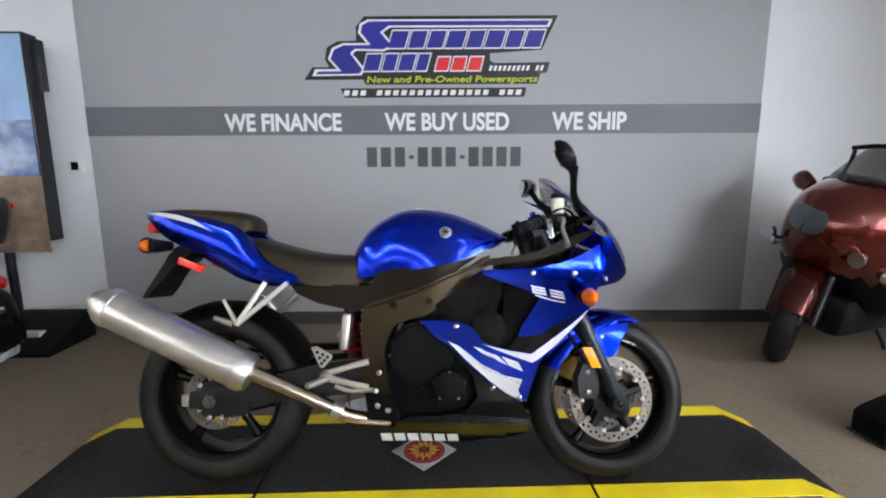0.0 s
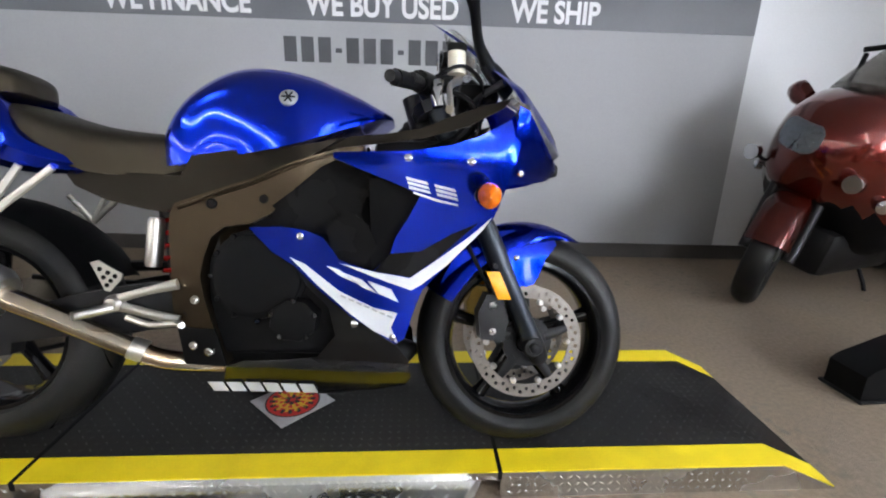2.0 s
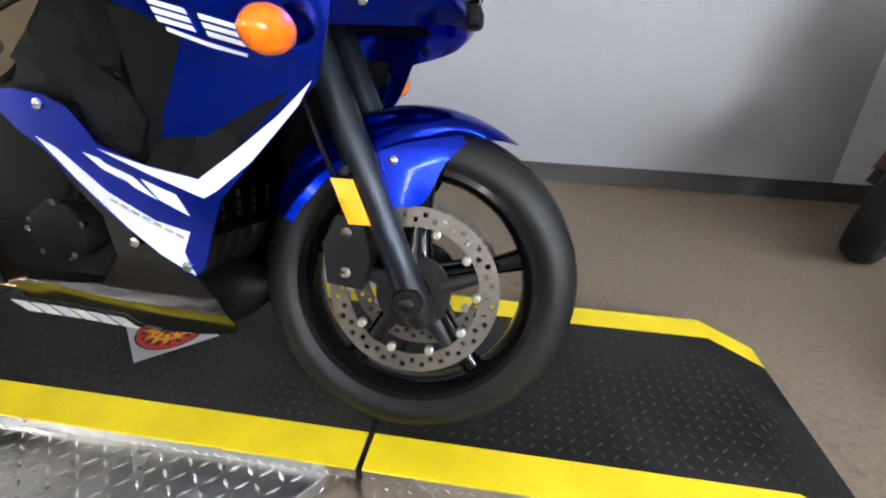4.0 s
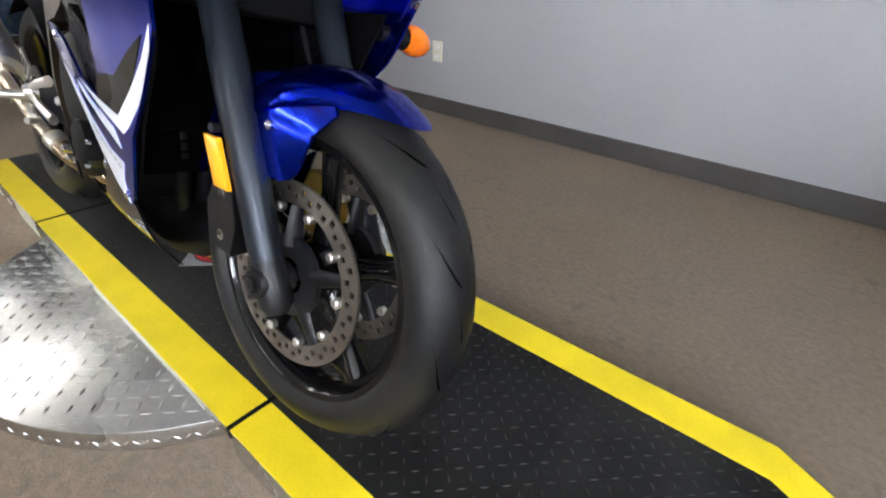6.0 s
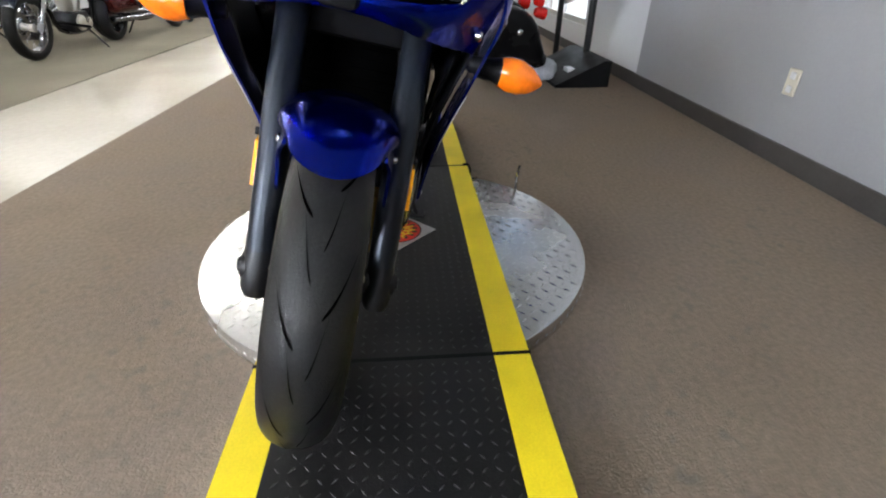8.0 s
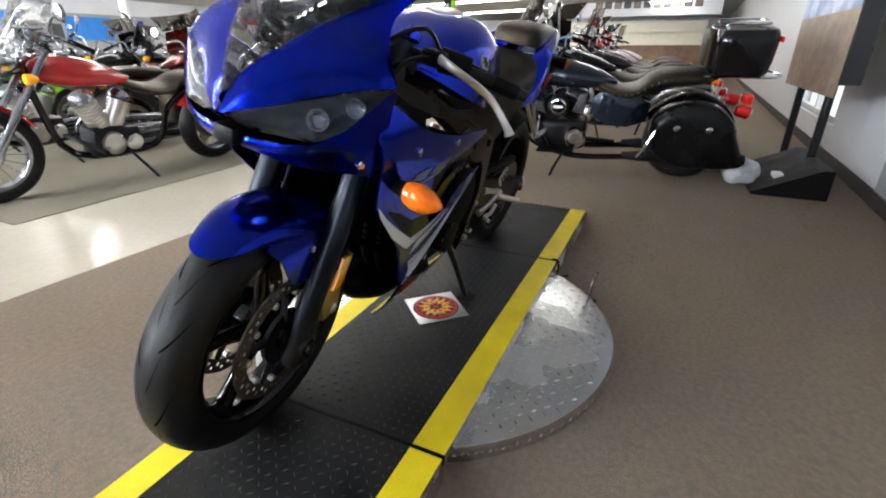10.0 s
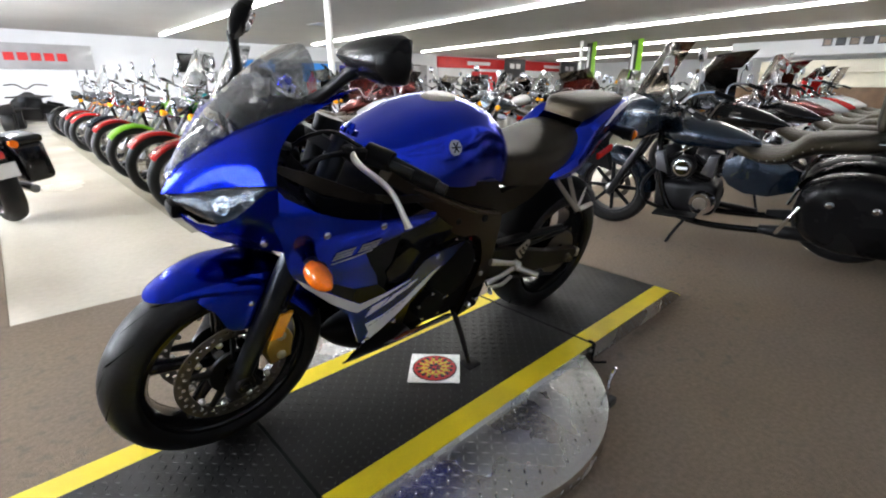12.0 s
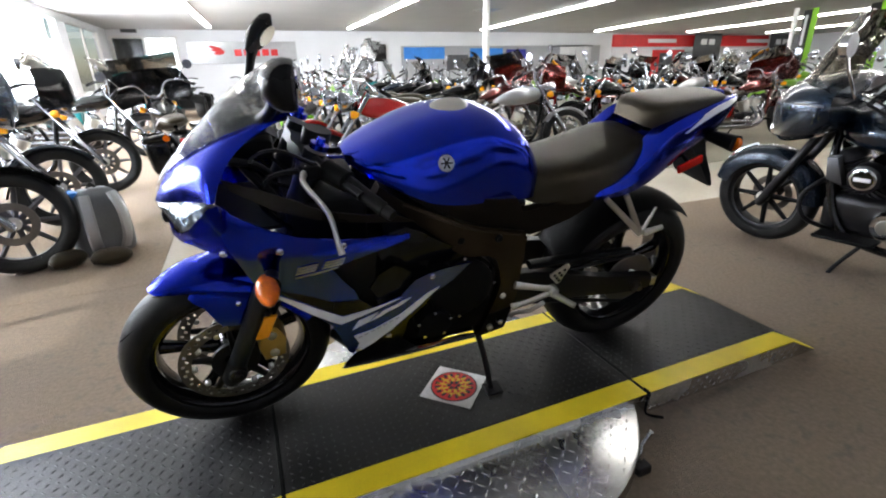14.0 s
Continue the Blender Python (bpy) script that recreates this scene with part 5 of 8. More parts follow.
bm = bmesh.new()
loft(bm, densify(tank_rings(), 4))
tank = bp("fuel_tank", bm, "blue", "glossy blue fuel tank with creased knee cuts", angle=0.9)
part("filler_cap", lathe(bmesh.new(), (0.045, 0, 0.960), (0.048, 0, 0.977), [(0, 0.056), (0.7, 0.056), (0.85, 0.050), (1, 0.046)], 32), "alu", tank)
for s in (-1, 1):
    p = Vector((0.11, s * 0.173, 0.880))
    d = Vector((0.05, s * 0.88, 0.42)).normalized()
    part("emblem", lathe(bmesh.new(), p - d * 0.012, p + d * 0.004, [(0, 0.021), (0.9, 0.021), (1, 0.019)], 24), "silver", tank, "round silver tank emblem")
    bm = bmesh.new()
    for k in range(3):
        a = k * math.pi / 3
        e1 = d.cross(Vector((0, 0, 1))).normalized()
        e2 = d.cross(e1)
        v = e1 * math.cos(a) + e2 * math.sin(a)
        tube(bm, [p + d * 0.0045 - v * 0.015, p + d * 0.0045 + v * 0.015], 0.0022, 6)
    part("emblem_mark", bm, "dark_metal", tank)
    bp("side_cover", panel([(-0.428, 0.703), (-0.339, 0.708), (-0.25, 0.705), (-0.147, 0.700), (-0.118, 0.748), (-0.003, 0.764), (0.114, 0.773), (0.225, 0.802), (0.114, 0.728), (0.022, 0.686), (-0.043, 0.665), (-0.115, 0.640), (-0.188, 0.615), (-0.233, 0.620), (-0.329, 0.640), (-0.404, 0.672)], lambda x, z: lerp_table([(-0.43, 0.125), (-0.25, 0.140), (-0.05, 0.160), (0.12, 0.155), (0.23, 0.12)], x), s, thick=0.03, step=0.03), "warm_satin", "matt black side cover under the seat", angle=0.5)
# ---- seats
def pad(stations, name, mtl, label, n=3, seg=16, p=0.62):
    rings = []
    for x, half, top, low in stations:
        ring = []
        for k in range(seg + 1):
            a = -math.pi / 2 + math.pi * k / seg
            y = math.sin(a)
            ring.append((x, half * abs(y) ** 0.7 * (1 if y > 0 else -1), low + (top - low) * max(0, math.cos(a)) ** p))
        rings.append(ring)
    bm = bmesh.new()
    loft(bm, densify(rings, n))
    return bp(name, bm, mtl, label, angle=0.9)


pad(((-0.160, 0.085, 0.790, 0.720), (-0.20, 0.115, 0.808, 0.705), (-0.27, 0.135, 0.812, 0.700), (-0.36, 0.155, 0.822, 0.705), (-0.46, 0.155, 0.845, 0.745), (-0.54, 0.135, 0.868, 0.790), (-0.585, 0.10, 0.875, 0.83)), "rider_seat", "seat", "black vinyl rider seat", p=0.4)
pad(((-0.562, 0.055, 0.935, 0.900), (-0.577, 0.085, 0.955, 0.895), (-0.61, 0.100, 0.968, 0.895), (-0.68, 0.098, 0.976, 0.905), (-0.78, 0.085, 0.980, 0.935), (-0.85, 0.065, 0.980, 0.952), (-0.872, 0.045, 0.974, 0.958)), "pillion_seat", "seat", "black padded pillion seat", p=0.35)
# ---- tail
TAIL = ((-0.345, 0.120, 0.728, 0.712), (-0.40, 0.165, 0.745, 0.700), (-0.50, 0.172, 0.800, 0.702), (-0.58, 0.165, 0.895, 0.725), (-0.66, 0.145, 0.928, 0.770), (-0.75, 0.122, 0.950, 0.822), (-0.84, 0.095, 0.968, 0.868), (-0.90, 0.065, 0.972, 0.915), (-0.935, 0.035, 0.968, 0.948))
for s in (-1, 1):
    bm = bmesh.new()
    rings = []
    for x, half, top, low in TAIL:
        inn = half * 0.55
        mid = (top + low) / 2
        rings.append([(x, s * inn, top - 0.004), (x, s * half * 0.80, top), (x, s * half * 0.94, top - (top - low) * 0.14), (x, s * half, mid + (top - low) * 0.02), (x, s * half * 0.93, low + (top - low) * 0.16), (x, s * half * 0.78, low), (x, s * inn, low + 0.004)])
    loft(bm, densify(rings, 3))
    tl = bp("tail_fairing", bm, "blue", "blue tail fairing", angle=0.6)
    def tw(x, z):
        rows = TAIL
        half = lerp_table(sorted([(r[0], r[1]) for r in rows]), x)
        top = lerp_table(sorted([(r[0], r[2]) for r in rows]), x)
        low = lerp_table(sorted([(r[0], r[3]) for r in rows]), x)
        up = max(0.0, (z - (top + low) / 2) / (top - low) * 2)
        return half * (1 - 0.16 * up ** 2.5) + 0.002
    part("white_stripe", panel([(-0.932, 0.966), (-0.87, 0.966), (-0.80, 0.954), (-0.74, 0.934), (-0.665, 0.888), (-0.73, 0.914), (-0.80, 0.936), (-0.87, 0.952)], tw, s, thick=0.004, step=0.015), "white_paint", tl)
    # passenger footrest bracket
    bk = new("footrest_bracket")
    bk.parent = bike
    y = s * 0.165
    bm = bmesh.new()
    tube(bm, [(-0.50, y, 0.715), (-0.585, y + s * 0.02, 0.575)], [0.009, 0.010], 8, 0.6)
    tube(bm, [(-0.425, y, 0.712), (-0.585, y + s * 0.02, 0.575)], [0.009, 0.010], 8, 0.6)
    tube(bm, [(-0.64, y, 0.655), (-0.585, y + s * 0.02, 0.575)], [0.007, 0.010], 8, 0.6)
    part("arm", bm, "alu", bk, "polished aluminium footrest bracket")
    part("folding_peg", tubed([(-0.60, y + s * 0.02, 0.578), (-0.655, y + s * 0.035, 0.600)], [0.011, 0.008], 8), "alu", bk)
    # rider foot controls
    fc = new("rear_set")
    fc.parent = bike
    y = s * 0.178
    bm = bmesh.new()
    slab(bm, [(-0.340, 0.497), (-0.322, 0.502), (-0.268, 0.470), (-0.272, 0.458), (-0.298, 0.430), (-0.308, 0.432)], y - 0.003, y + 0.003, 0.001)
    part("heel_guard", bm, "alu", fc)
    for hx, hz in ((-0.318, 0.482), (-0.300, 0.474), (-0.284, 0.466), (-0.310, 0.463), (-0.294, 0.455), (-0.303, 0.445)):
        part("guard_hole", lathe(bmesh.new(), (hx, y - 0.0045, hz), (hx, y + 0.0045, hz), [(0, 0.0055), (1, 0.0055)], 8), "black_plastic", fc)
    part("upper_arm", tubed([(-0.295, y, 0.408), (-0.225, y, 0.430), (-0.150, y - s * 0.01, 0.448)], [0.012, 0.010, 0.013], 10, 0.7, smooth=3), "alu", fc)
    part("lower_arm", tubed([(-0.290, y, 0.398), (-0.215, y, 0.380), (-0.150, y - s * 0.01, 0.360)], [0.013, 0.011, 0.014], 10, 0.7, smooth=3), "alu", fc)
    part("boss", lathe(bmesh.new(), (-0.290, y - s * 0.012, 0.402), (-0.290, y + s * 0.016, 0.402), [(0, 0.020), (0.7, 0.020), (1, 0.014)], 16), "alu", fc)
    part("foot_peg", tubed([(-0.285, y, 0.395), (-0.330, y + s * 0.075, 0.388)], [0.012, 0.010], 10), "alu", fc)
    part("pedal", tubed([(-0.255, y + s * 0.012, 0.372), (-0.20, y + s * 0.02, 0.358), (-0.14, y + s * 0.02, 0.362), (-0.115, y + s * 0.045, 0.364)], 0.0075, 8, smooth=3), "alu", fc)
    # rear turn signals
    sg = new("turn_signal")
    sg.parent = bike
    part("stalk", tubed([(-0.84, s * 0.06, 0.845), (-0.86, s * 0.11, 0.842), (-0.865, s * 0.15, 0.842)], [0.018, 0.024, 0.028], 12, smooth=3), "black_plastic", sg)
    part("lens", tubed([(-0.862, s * 0.140, 0.842), (-0.880, s * 0.142, 0.842), (-0.892, s * 0.143, 0.842)], [0.024, 0.019, 0.007], 14, smooth=3), "amber", sg)
    # bars, grips, levers
    bar = new("handlebar")
    bar.parent = bike
    part("clip_on", tubed([(0.43, s * 0.115, 0.905), (0.40, s * 0.22, 0.898), (0.37, s * 0.30, 0.888)], 0.011, 10, smooth=3), "dark_metal", bar)
    part("grip", tubed([(0.385, s * 0.235, 0.896), (0.335, s * 0.345, 0.872)], [0.0165, 0.0165], 12), "black_plastic", bar)
    part("bar_end", tubed([(0.335, s * 0.345, 0.872), (0.325, s * 0.365, 0.868)], [0.014, 0.012], 12), "dark_metal", bar)
    part("switch_gear", tubed([(0.415, s * 0.19, 0.905), (0.385, s * 0.245, 0.898)], [0.026, 0.024], 10), "black_plastic", bar)
    part("lever", tubed([(0.46, s * 0.195, 0.915), (0.475, s * 0.24, 0.905), (0.445, s * 0.315, 0.870), (0.440, s * 0.365, 0.825), (0.437, s * 0.378, 0.808)], [0.011, 0.009, 0.008, 0.008, 0.011], 8, 0.7, smooth=4), "alu", bar, "bare aluminium hand lever")
    part("perch", boxed((0.43, s * 0.17, 0.895), (0.475, s * 0.215, 0.925), 0.006), "black_plastic", bar)
    bm = lathe(bmesh.new(), (0.415, s * 0.115, 0.925), (0.405, s * 0.115, 0.950), [(0, 0.022), (0.5, 0.022), (0.55, 0.011), (1, 0.009)], 12)
    part("fork_cap", bm, "blue", bar, "blue anodised fork cap")
# brake fluid cup and master cylinder on the throttle side
cup = new("brake_reservoir")
cup.parent = bike
part("cup", lathe(bmesh.new(), (0.475, -0.185, 0.935), (0.475, -0.185, 0.985), [(0, 0.020), (0.85, 0.021), (1, 0.021)], 16), "plate_white", cup)
part("lid", lathe(bmesh.new(), (0.475, -0.185, 0.984), (0.475, -0.185, 1.0), [(0, 0.0225), (1, 0.0225)], 16), "black_plastic", cup)
bp("master_cylinder", tubed([(0.45, -0.17, 0.915), (0.425, -0.235, 0.890), (0.43, -0.245, 0.845)], [0.016, 0.016, 0.013], 10, smooth=3), "chrome")
for k, s in enumerate((-1, 1)):
    bp("cable", tubed([(0.40, s * 0.21, 0.905), (0.48, s * 0.19, 0.90), (0.53, s * 0.12, 0.86), (0.47, s * 0.05, 0.80)], 0.005, 6, smooth=4), "black_plastic")
    bp("cable", tubed([(0.42, s * 0.20, 0.915), (0.50, s * 0.20, 0.955), (0.555, s * 0.15, 0.915), (0.545, s * 0.08, 0.82), (0.45, s * 0.06, 0.76)], 0.0045, 6, smooth=4), "black_satin")
    bp("cable", tubed([(0.45, s * 0.19, 0.905), (0.52, s * 0.175, 0.885), (0.545, s * 0.165, 0.82), (0.49, s * 0.15, 0.74)], 0.006, 6, smooth=4), "black_satin")
    bp("wiring_loom", tubed([(0.58, s * 0.10, 0.90), (0.545, s * 0.135, 0.865), (0.49, s * 0.14, 0.80), (0.40, s * 0.13, 0.77)], [0.010, 0.013, 0.012, 0.010], 8, smooth=4), "black_plastic")
    bp("screen_stay", tubed([(0.60, s * 0.17, 0.93), (0.545, s * 0.13, 0.90), (0.52, s * 0.09, 0.86)], [0.010, 0.008, 0.010], 8, smooth=3), "dark_metal")
bp("steering_stem", tubed([(0.39, 0, 0.93), (0.46, 0, 0.70)], 0.035, 14), "dark_metal")

# ---- silencer on the brake side
ex = new("exhaust")
ex.parent = bike
A, B = Vector((-1.015, -0.225, 0.655)), Vector((-0.530, -0.195, 0.412))
d = (B - A)
part("silencer", lathe(bmesh.new(), A, B, [(0.02, 0.052), (0.04, 0.060), (0.07, 0.0655), (0.10, 0.0655), (0.105, 0.063), (0.90, 0.063), (0.905, 0.0655), (0.96, 0.0655), (1.0, 0.054)], 32), "can", ex, "brushed aluminium silencer")
part("end_cap", lathe(bmesh.new(), A - d * 0.045, A + d * 0.03, [(0, 0.020), (0.02, 0.026), (0.5, 0.028), (0.52, 0.044), (1, 0.052)], 24), "alu", ex)
part("outlet", lathe(bmesh.new(), A - d * 0.047, A - d * 0.04, [(0, 0.018), (1, 0.018)], 18), "black_plastic", ex)
part("link_pipe", tubed([(-0.545, -0.195, 0.425), (-0.42, -0.175, 0.365), (-0.28, -0.15, 0.292), (-0.20, -0.12, 0.250), (-0.05, -0.05, 0.220)], [0.026, 0.025, 0.024, 0.024, 0.026], 18, smooth=5), "pipe", ex, "heat tinted steel link pipe")
part("clamp", lathe(bmesh.new(), (-0.275, -0.149, 0.290), (-0.245, -0.14, 0.276), [(0, 0.027), (1, 0.027)], 16), "alu", ex)

# ---- swingarm, shock, hugger, chain
for s in (-1, 1):
    bm = bmesh.new()
    rings = []
    for x, z, h, y in ((-0.12, 0.385, 0.050, 0.085), (-0.26, 0.380, 0.058, 0.095), (-0.40, 0.365, 0.050, 0.118), (-0.55, 0.335, 0.040, 0.120), (-0.70, 0.315, 0.034, 0.120), (-0.765, 0.313, 0.026, 0.120)):
        rings.append([(x, s * (y + 0.016), z + h), (x, s * (y + 0.022), z), (x, s * (y + 0.016), z - h), (x, s * (y - 0.016), z - h), (x, s * (y - 0.016), z + h)])
    loft(bm, densify(rings, 3))
    bp("swingarm", bm, "dark_metal", "dark grey swingarm", angle=0.5)
    bp("axle_nut", lathe(bmesh.new(), (RX, s * 0.138, RZ), (RX, s * 0.165, RZ), [(0, 0.022), (0.5, 0.022), (0.55, 0.014), (1, 0.013)], 6), "steel")
    bp("chain_adjuster", boxed((-0.79, s * 0.108, 0.293), (-0.765, s * 0.142, 0.333), 0.004), "alu")
bp("swingarm_pivot", tubed([(-0.13, -0.15, 0.385), (-0.13, 0.15, 0.385)], 0.020, 14), "dark_metal")
bp("shock_body", lathe(bmesh.new(), (-0.215, -0.02, 0.36), (-0.235, -0.03, 0.64), [(0, 0.022), (0.3, 0.024), (0.7, 0.024), (0.72, 0.030), (1, 0.030)], 18), "dark_metal")
bm = bmesh.new()
pts = []
for k in range(70):
    t = k / 69
    a = t * 2 * math.pi * 7
    pts.append((-0.217 - 0.018 * t + 0.034 * math.cos(a), -0.021 - 0.008 * t + 0.034 * math.sin(a), 0.38 + 0.22 * t))
bp("shock_spring", tube(bm, pts, 0.006, 6), "red", "red shock spring")
bp("shock_reservoir", lathe(bmesh.new(), (-0.245, -0.10, 0.48), (-0.232, -0.10, 0.60), [(0, 0.018), (0.1, 0.020), (0.9, 0.020), (1, 0.016)], 16), "alu")
bm = bmesh.new()
rows = []
for i in range(13):
    a = radians(22 + 105 * i / 12)
    row = []
    for k in range(9):
        q = -1 + k / 4
        row.append((RX + (0.334 - 0.02 * q * q) * math.cos(a), 0.105 * q, RZ + (0.334 - 0.035 * q * q) * math.sin(a)))
    rows.append(row)
loft(bm, rows, closed=False, cap=False)
bmesh.ops.solidify(bm, geom=bm.faces[:], thickness=0.003)
bp("rear_hugger", bm, "black_plastic", angle=0.9)
bm = bmesh.new()
spin_y(bm, [(0.098, 0.088), (0.104, 0.090), (0.104, 0.094), (0.098, 0.096)], (RX, 0, RZ), 44)
spin_y(bm, [(0.04, 0.089), (0.10, 0.089), (0.10, 0.095), (0.04, 0.095)], (RX, 0, RZ), 30)
bp("rear_sprocket", bm, "steel")
bp("chain", tubed([(RX, 0.092, RZ + 0.107), (-0.40, 0.092, 0.405), (-0.10, 0.092, 0.42)], 0.008, 8), "dark_metal")
bp("chain", tubed([(RX, 0.092, RZ - 0.107), (-0.40, 0.092, 0.270), (-0.10, 0.092, 0.33)], 0.008, 8), "dark_metal")
bp("chain_guard", tubed([(-0.66, 0.095, 0.445), (-0.42, 0.095, 0.455), (-0.24, 0.095, 0.46)], [0.012, 0.016, 0.014], 8, 1.4, smooth=3), "black_plastic")
bm = bmesh.new()
slab(bm, [(RX + 0.04, RZ - 0.06), (RX + 0.12, RZ - 0.05), (RX + 0.13, RZ + 0.02), (RX + 0.07, RZ + 0.02)], -0.13, -0.085, 0.006)
bp("rear_caliper", bm, "dark_metal")

# ---- tail lamp, number plate holder, reflector
bp("tail_lamp", boxed((-0.925, -0.05, 0.895), (-0.895, 0.05, 0.935), 0.008, 2), "red_lens", "red tail lamp")
bm = bmesh.new()
rings = []
for x, z, hw, t in ((-0.70, 0.86, 0.075, 0.03), (-0.79, 0.84, 0.07, 0.028), (-0.845, 0.775, 0.06, 0.018), (-0.885, 0.70, 0.08, 0.010), (-0.91, 0.66, 0.08, 0.006)):
    rings.append([(x - t, -hw, z), (x - t, hw, z), (x + t, hw, z - t * 0.5), (x + t, -hw, z - t * 0.5)])
loft(bm, densify(rings, 2))
bp("undertail", bm, "black_plastic", "black undertail and plate holder", angle=0.5)
for s in (-1, 1):
    bm = bmesh.new()
    slab(bm, [(-0.776, 0.803), (-0.695, 0.770), (-0.706, 0.746), (-0.784, 0.778)], s * 0.118, s * 0.128, 0.003)
    bp("side_reflector", bm, "red_lens", "red side reflector")
    bp("reflector_arm", tubed([(-0.74, s * 0.06, 0.80), (-0.74, s * 0.118, 0.775)], 0.008, 6), "black_plastic")

# ---- side stand on the leaning side
st = new("side_stand")
st.parent = bike
part("leg", tubed([(-0.055, 0.10, 0.27), (-0.075, 0.155, 0.17), (-0.09, 0.215, 0.052)], [0.012, 0.010, 0.009], 10, smooth=3), "dark_metal", st)
part("foot", boxed((-0.125, 0.190, 0.044), (-0.065, 0.245, 0.056), 0.003), "dark_metal", st)

# ---- the bars and front wheel are turned a little to the left
AXIS_P = Vector((FX + 0.012, 0, FZ - 0.012)) - Vector((math.cos(TILT), 0, math.sin(TILT))) * 0.030
TURN = Matrix.Translation(AXIS_P) @ Matrix.Rotation(radians(5.0), 4, STEER) @ Matrix.Translation(-AXIS_P)
STEERED = ("wheel", "fork_leg", "fork_clamp", "front_axle", "brake_caliper", "reflector", "brake_hose", "front_mudguard", "mudguard_flank", "handlebar", "brake_reservoir", "master_cylinder", "steering_stem")
for ob in bike.children:
    if ob.name.split(".")[0] in STEERED and ob != rw:
        ob.matrix_basis = TURN
for ob in bike.children:
    if ob.name.split(".")[0] == "bolt" and abs(ob.data.vertices[0].co.x - 0.652) < 0.02:
        ob.matrix_basis = TURN

# ---- closing panels under the nose and round the radiator
bp("under_cowl", boxed((0.42, -0.140, 0.738), (0.66, 0.140, 0.748), 0.004), "black_plastic", "black panel under the nose")
bp("air_box", boxed((0.30, -0.14, 0.655), (0.50, 0.14, 0.80), 0.02, 2), "black_plastic")
for s in (-1, 1):
    bp("radiator_duct", panel([(0.30, 0.70), (0.56, 0.70), (0.53, 0.60), (0.46, 0.52), (0.41, 0.46), (0.38, 0.40), (0.34, 0.33), (0.30, 0.33)], lambda x, z: body_w(x, z) - 0.022, s, thick=0.004, step=0.03), "black_plastic")
# the tail reaches a little further back
for ob in bike.children_recursive:
    if ob.type == 'MESH' and ob.name.split(".")[0] in ("tail_fairing", "pillion_seat", "tail_lamp", "undertail", "side_reflector", "reflector_arm", "white_stripe") or (ob.parent and ob.parent.name.startswith("turn_signal") and ob.type == 'MESH' and ob.data.vertices[0].co.x < 0):
        for v in ob.data.vertices:
            if v.co.x < -0.42:
                v.co.x -= 0.055 * (-0.42 - v.co.x) / 0.5

# ---------------------------------------------------------------- the other motorcycles
def spoked_wheel(parent, c, r, rr, half, spokes=24, cast=0, tyre_mat="tyre", cast_mat="cast_grey"):
    w = new("wheel")
    w.parent = parent
    part("tyre", spin_y(bmesh.new(), tyre_profile(r, rr, half, half * 0.75), c, 36), tyre_mat, w)
    bm = bmesh.new()
    spin_y(bm, [(rr + 0.008, half * 0.7), (rr - 0.014, half * 0.6), (rr - 0.018, 0), (rr - 0.014, -half * 0.6), (rr + 0.008, -half * 0.7), (rr - 0.004, 0)], c, 36)
    part("rim", bm, "chrome_dull" if not cast else "dark_metal", w)
    bm = spin_y(bmesh.new(), [(0.012, 0.06), (0.040, 0.055), (0.032, 0.0), (0.040, -0.055), (0.012, -0.06)], c, 16)
    part("hub", bm, "alu", w)
    bm = bmesh.new()
    n = cast or spokes
    for k in range(n):
        a = 2 * math.pi * k / n
        y = 0.035 if k % 2 else -0.035
        p = Vector(c)
        if cast:
            tube(bm, [p + Vector((math.cos(a) * 0.03, 0, math.sin(a) * 0.03)), p + Vector((math.cos(a) * (rr - 0.012), 0, math.sin(a) * (rr - 0.012)))], [0.020, 0.014], 6, 0.8)
        else:
            tube(bm, [p + Vector((math.cos(a) * 0.03, y, math.sin(a) * 0.03)), p + Vector((math.cos(a + 0.12) * (rr - 0.012), 0, math.sin(a + 0.12) * (rr - 0.012)))], 0.0022, 4)
    tagged(part("spokes", bm, "chrome_dull" if not cast else cast_mat, w), kind="stuff")
    part("brake_disc", spin_y(bmesh.new(), [(0.085, -0.070), (0.130, -0.070), (0.130, -0.065), (0.085, -0.065)], c, 32), "steel", w)
    return w


def fender(parent, c, r, half, a0, a1, mtl, deep=0.03):
    bm = bmesh.new()
    rows = []
    for i in range(15):
        a = radians(a0 + (a1 - a0) * i / 14)
        row = []
        for k in range(9):
            q = -1 + k / 4
            rad = r - deep * abs(q) ** 3
            row.append((c[0] + rad * math.cos(a), half * math.sin(q * math.pi / 2), c[2] + rad * math.sin(a)))
        rows.append(row)
    loft(bm, rows, closed=False, cap=False)
    bmesh.ops.solidify(bm, geom=bm.faces[:], thickness=0.003)
    return part("fender", bm, mtl, parent, angle=0.9)


def teardrop(parent, mtl, stations, name="fuel_tank"):
    rings = []
    for x, half, top, low in stations:
        ring = []
        for k in range(16):
            a = 2 * math.pi * k / 16
            ring.append((x, half * math.sin(a) * (1 if math.cos(a) < 0 else 0.96), (top + low) / 2 + (top - low) / 2 * math.cos(a)))
        rings.append(ring)
    bm = bmesh.new()
    loft(bm, densify(rings, 3))
    return part(name, bm, mtl, parent, angle=0.9)


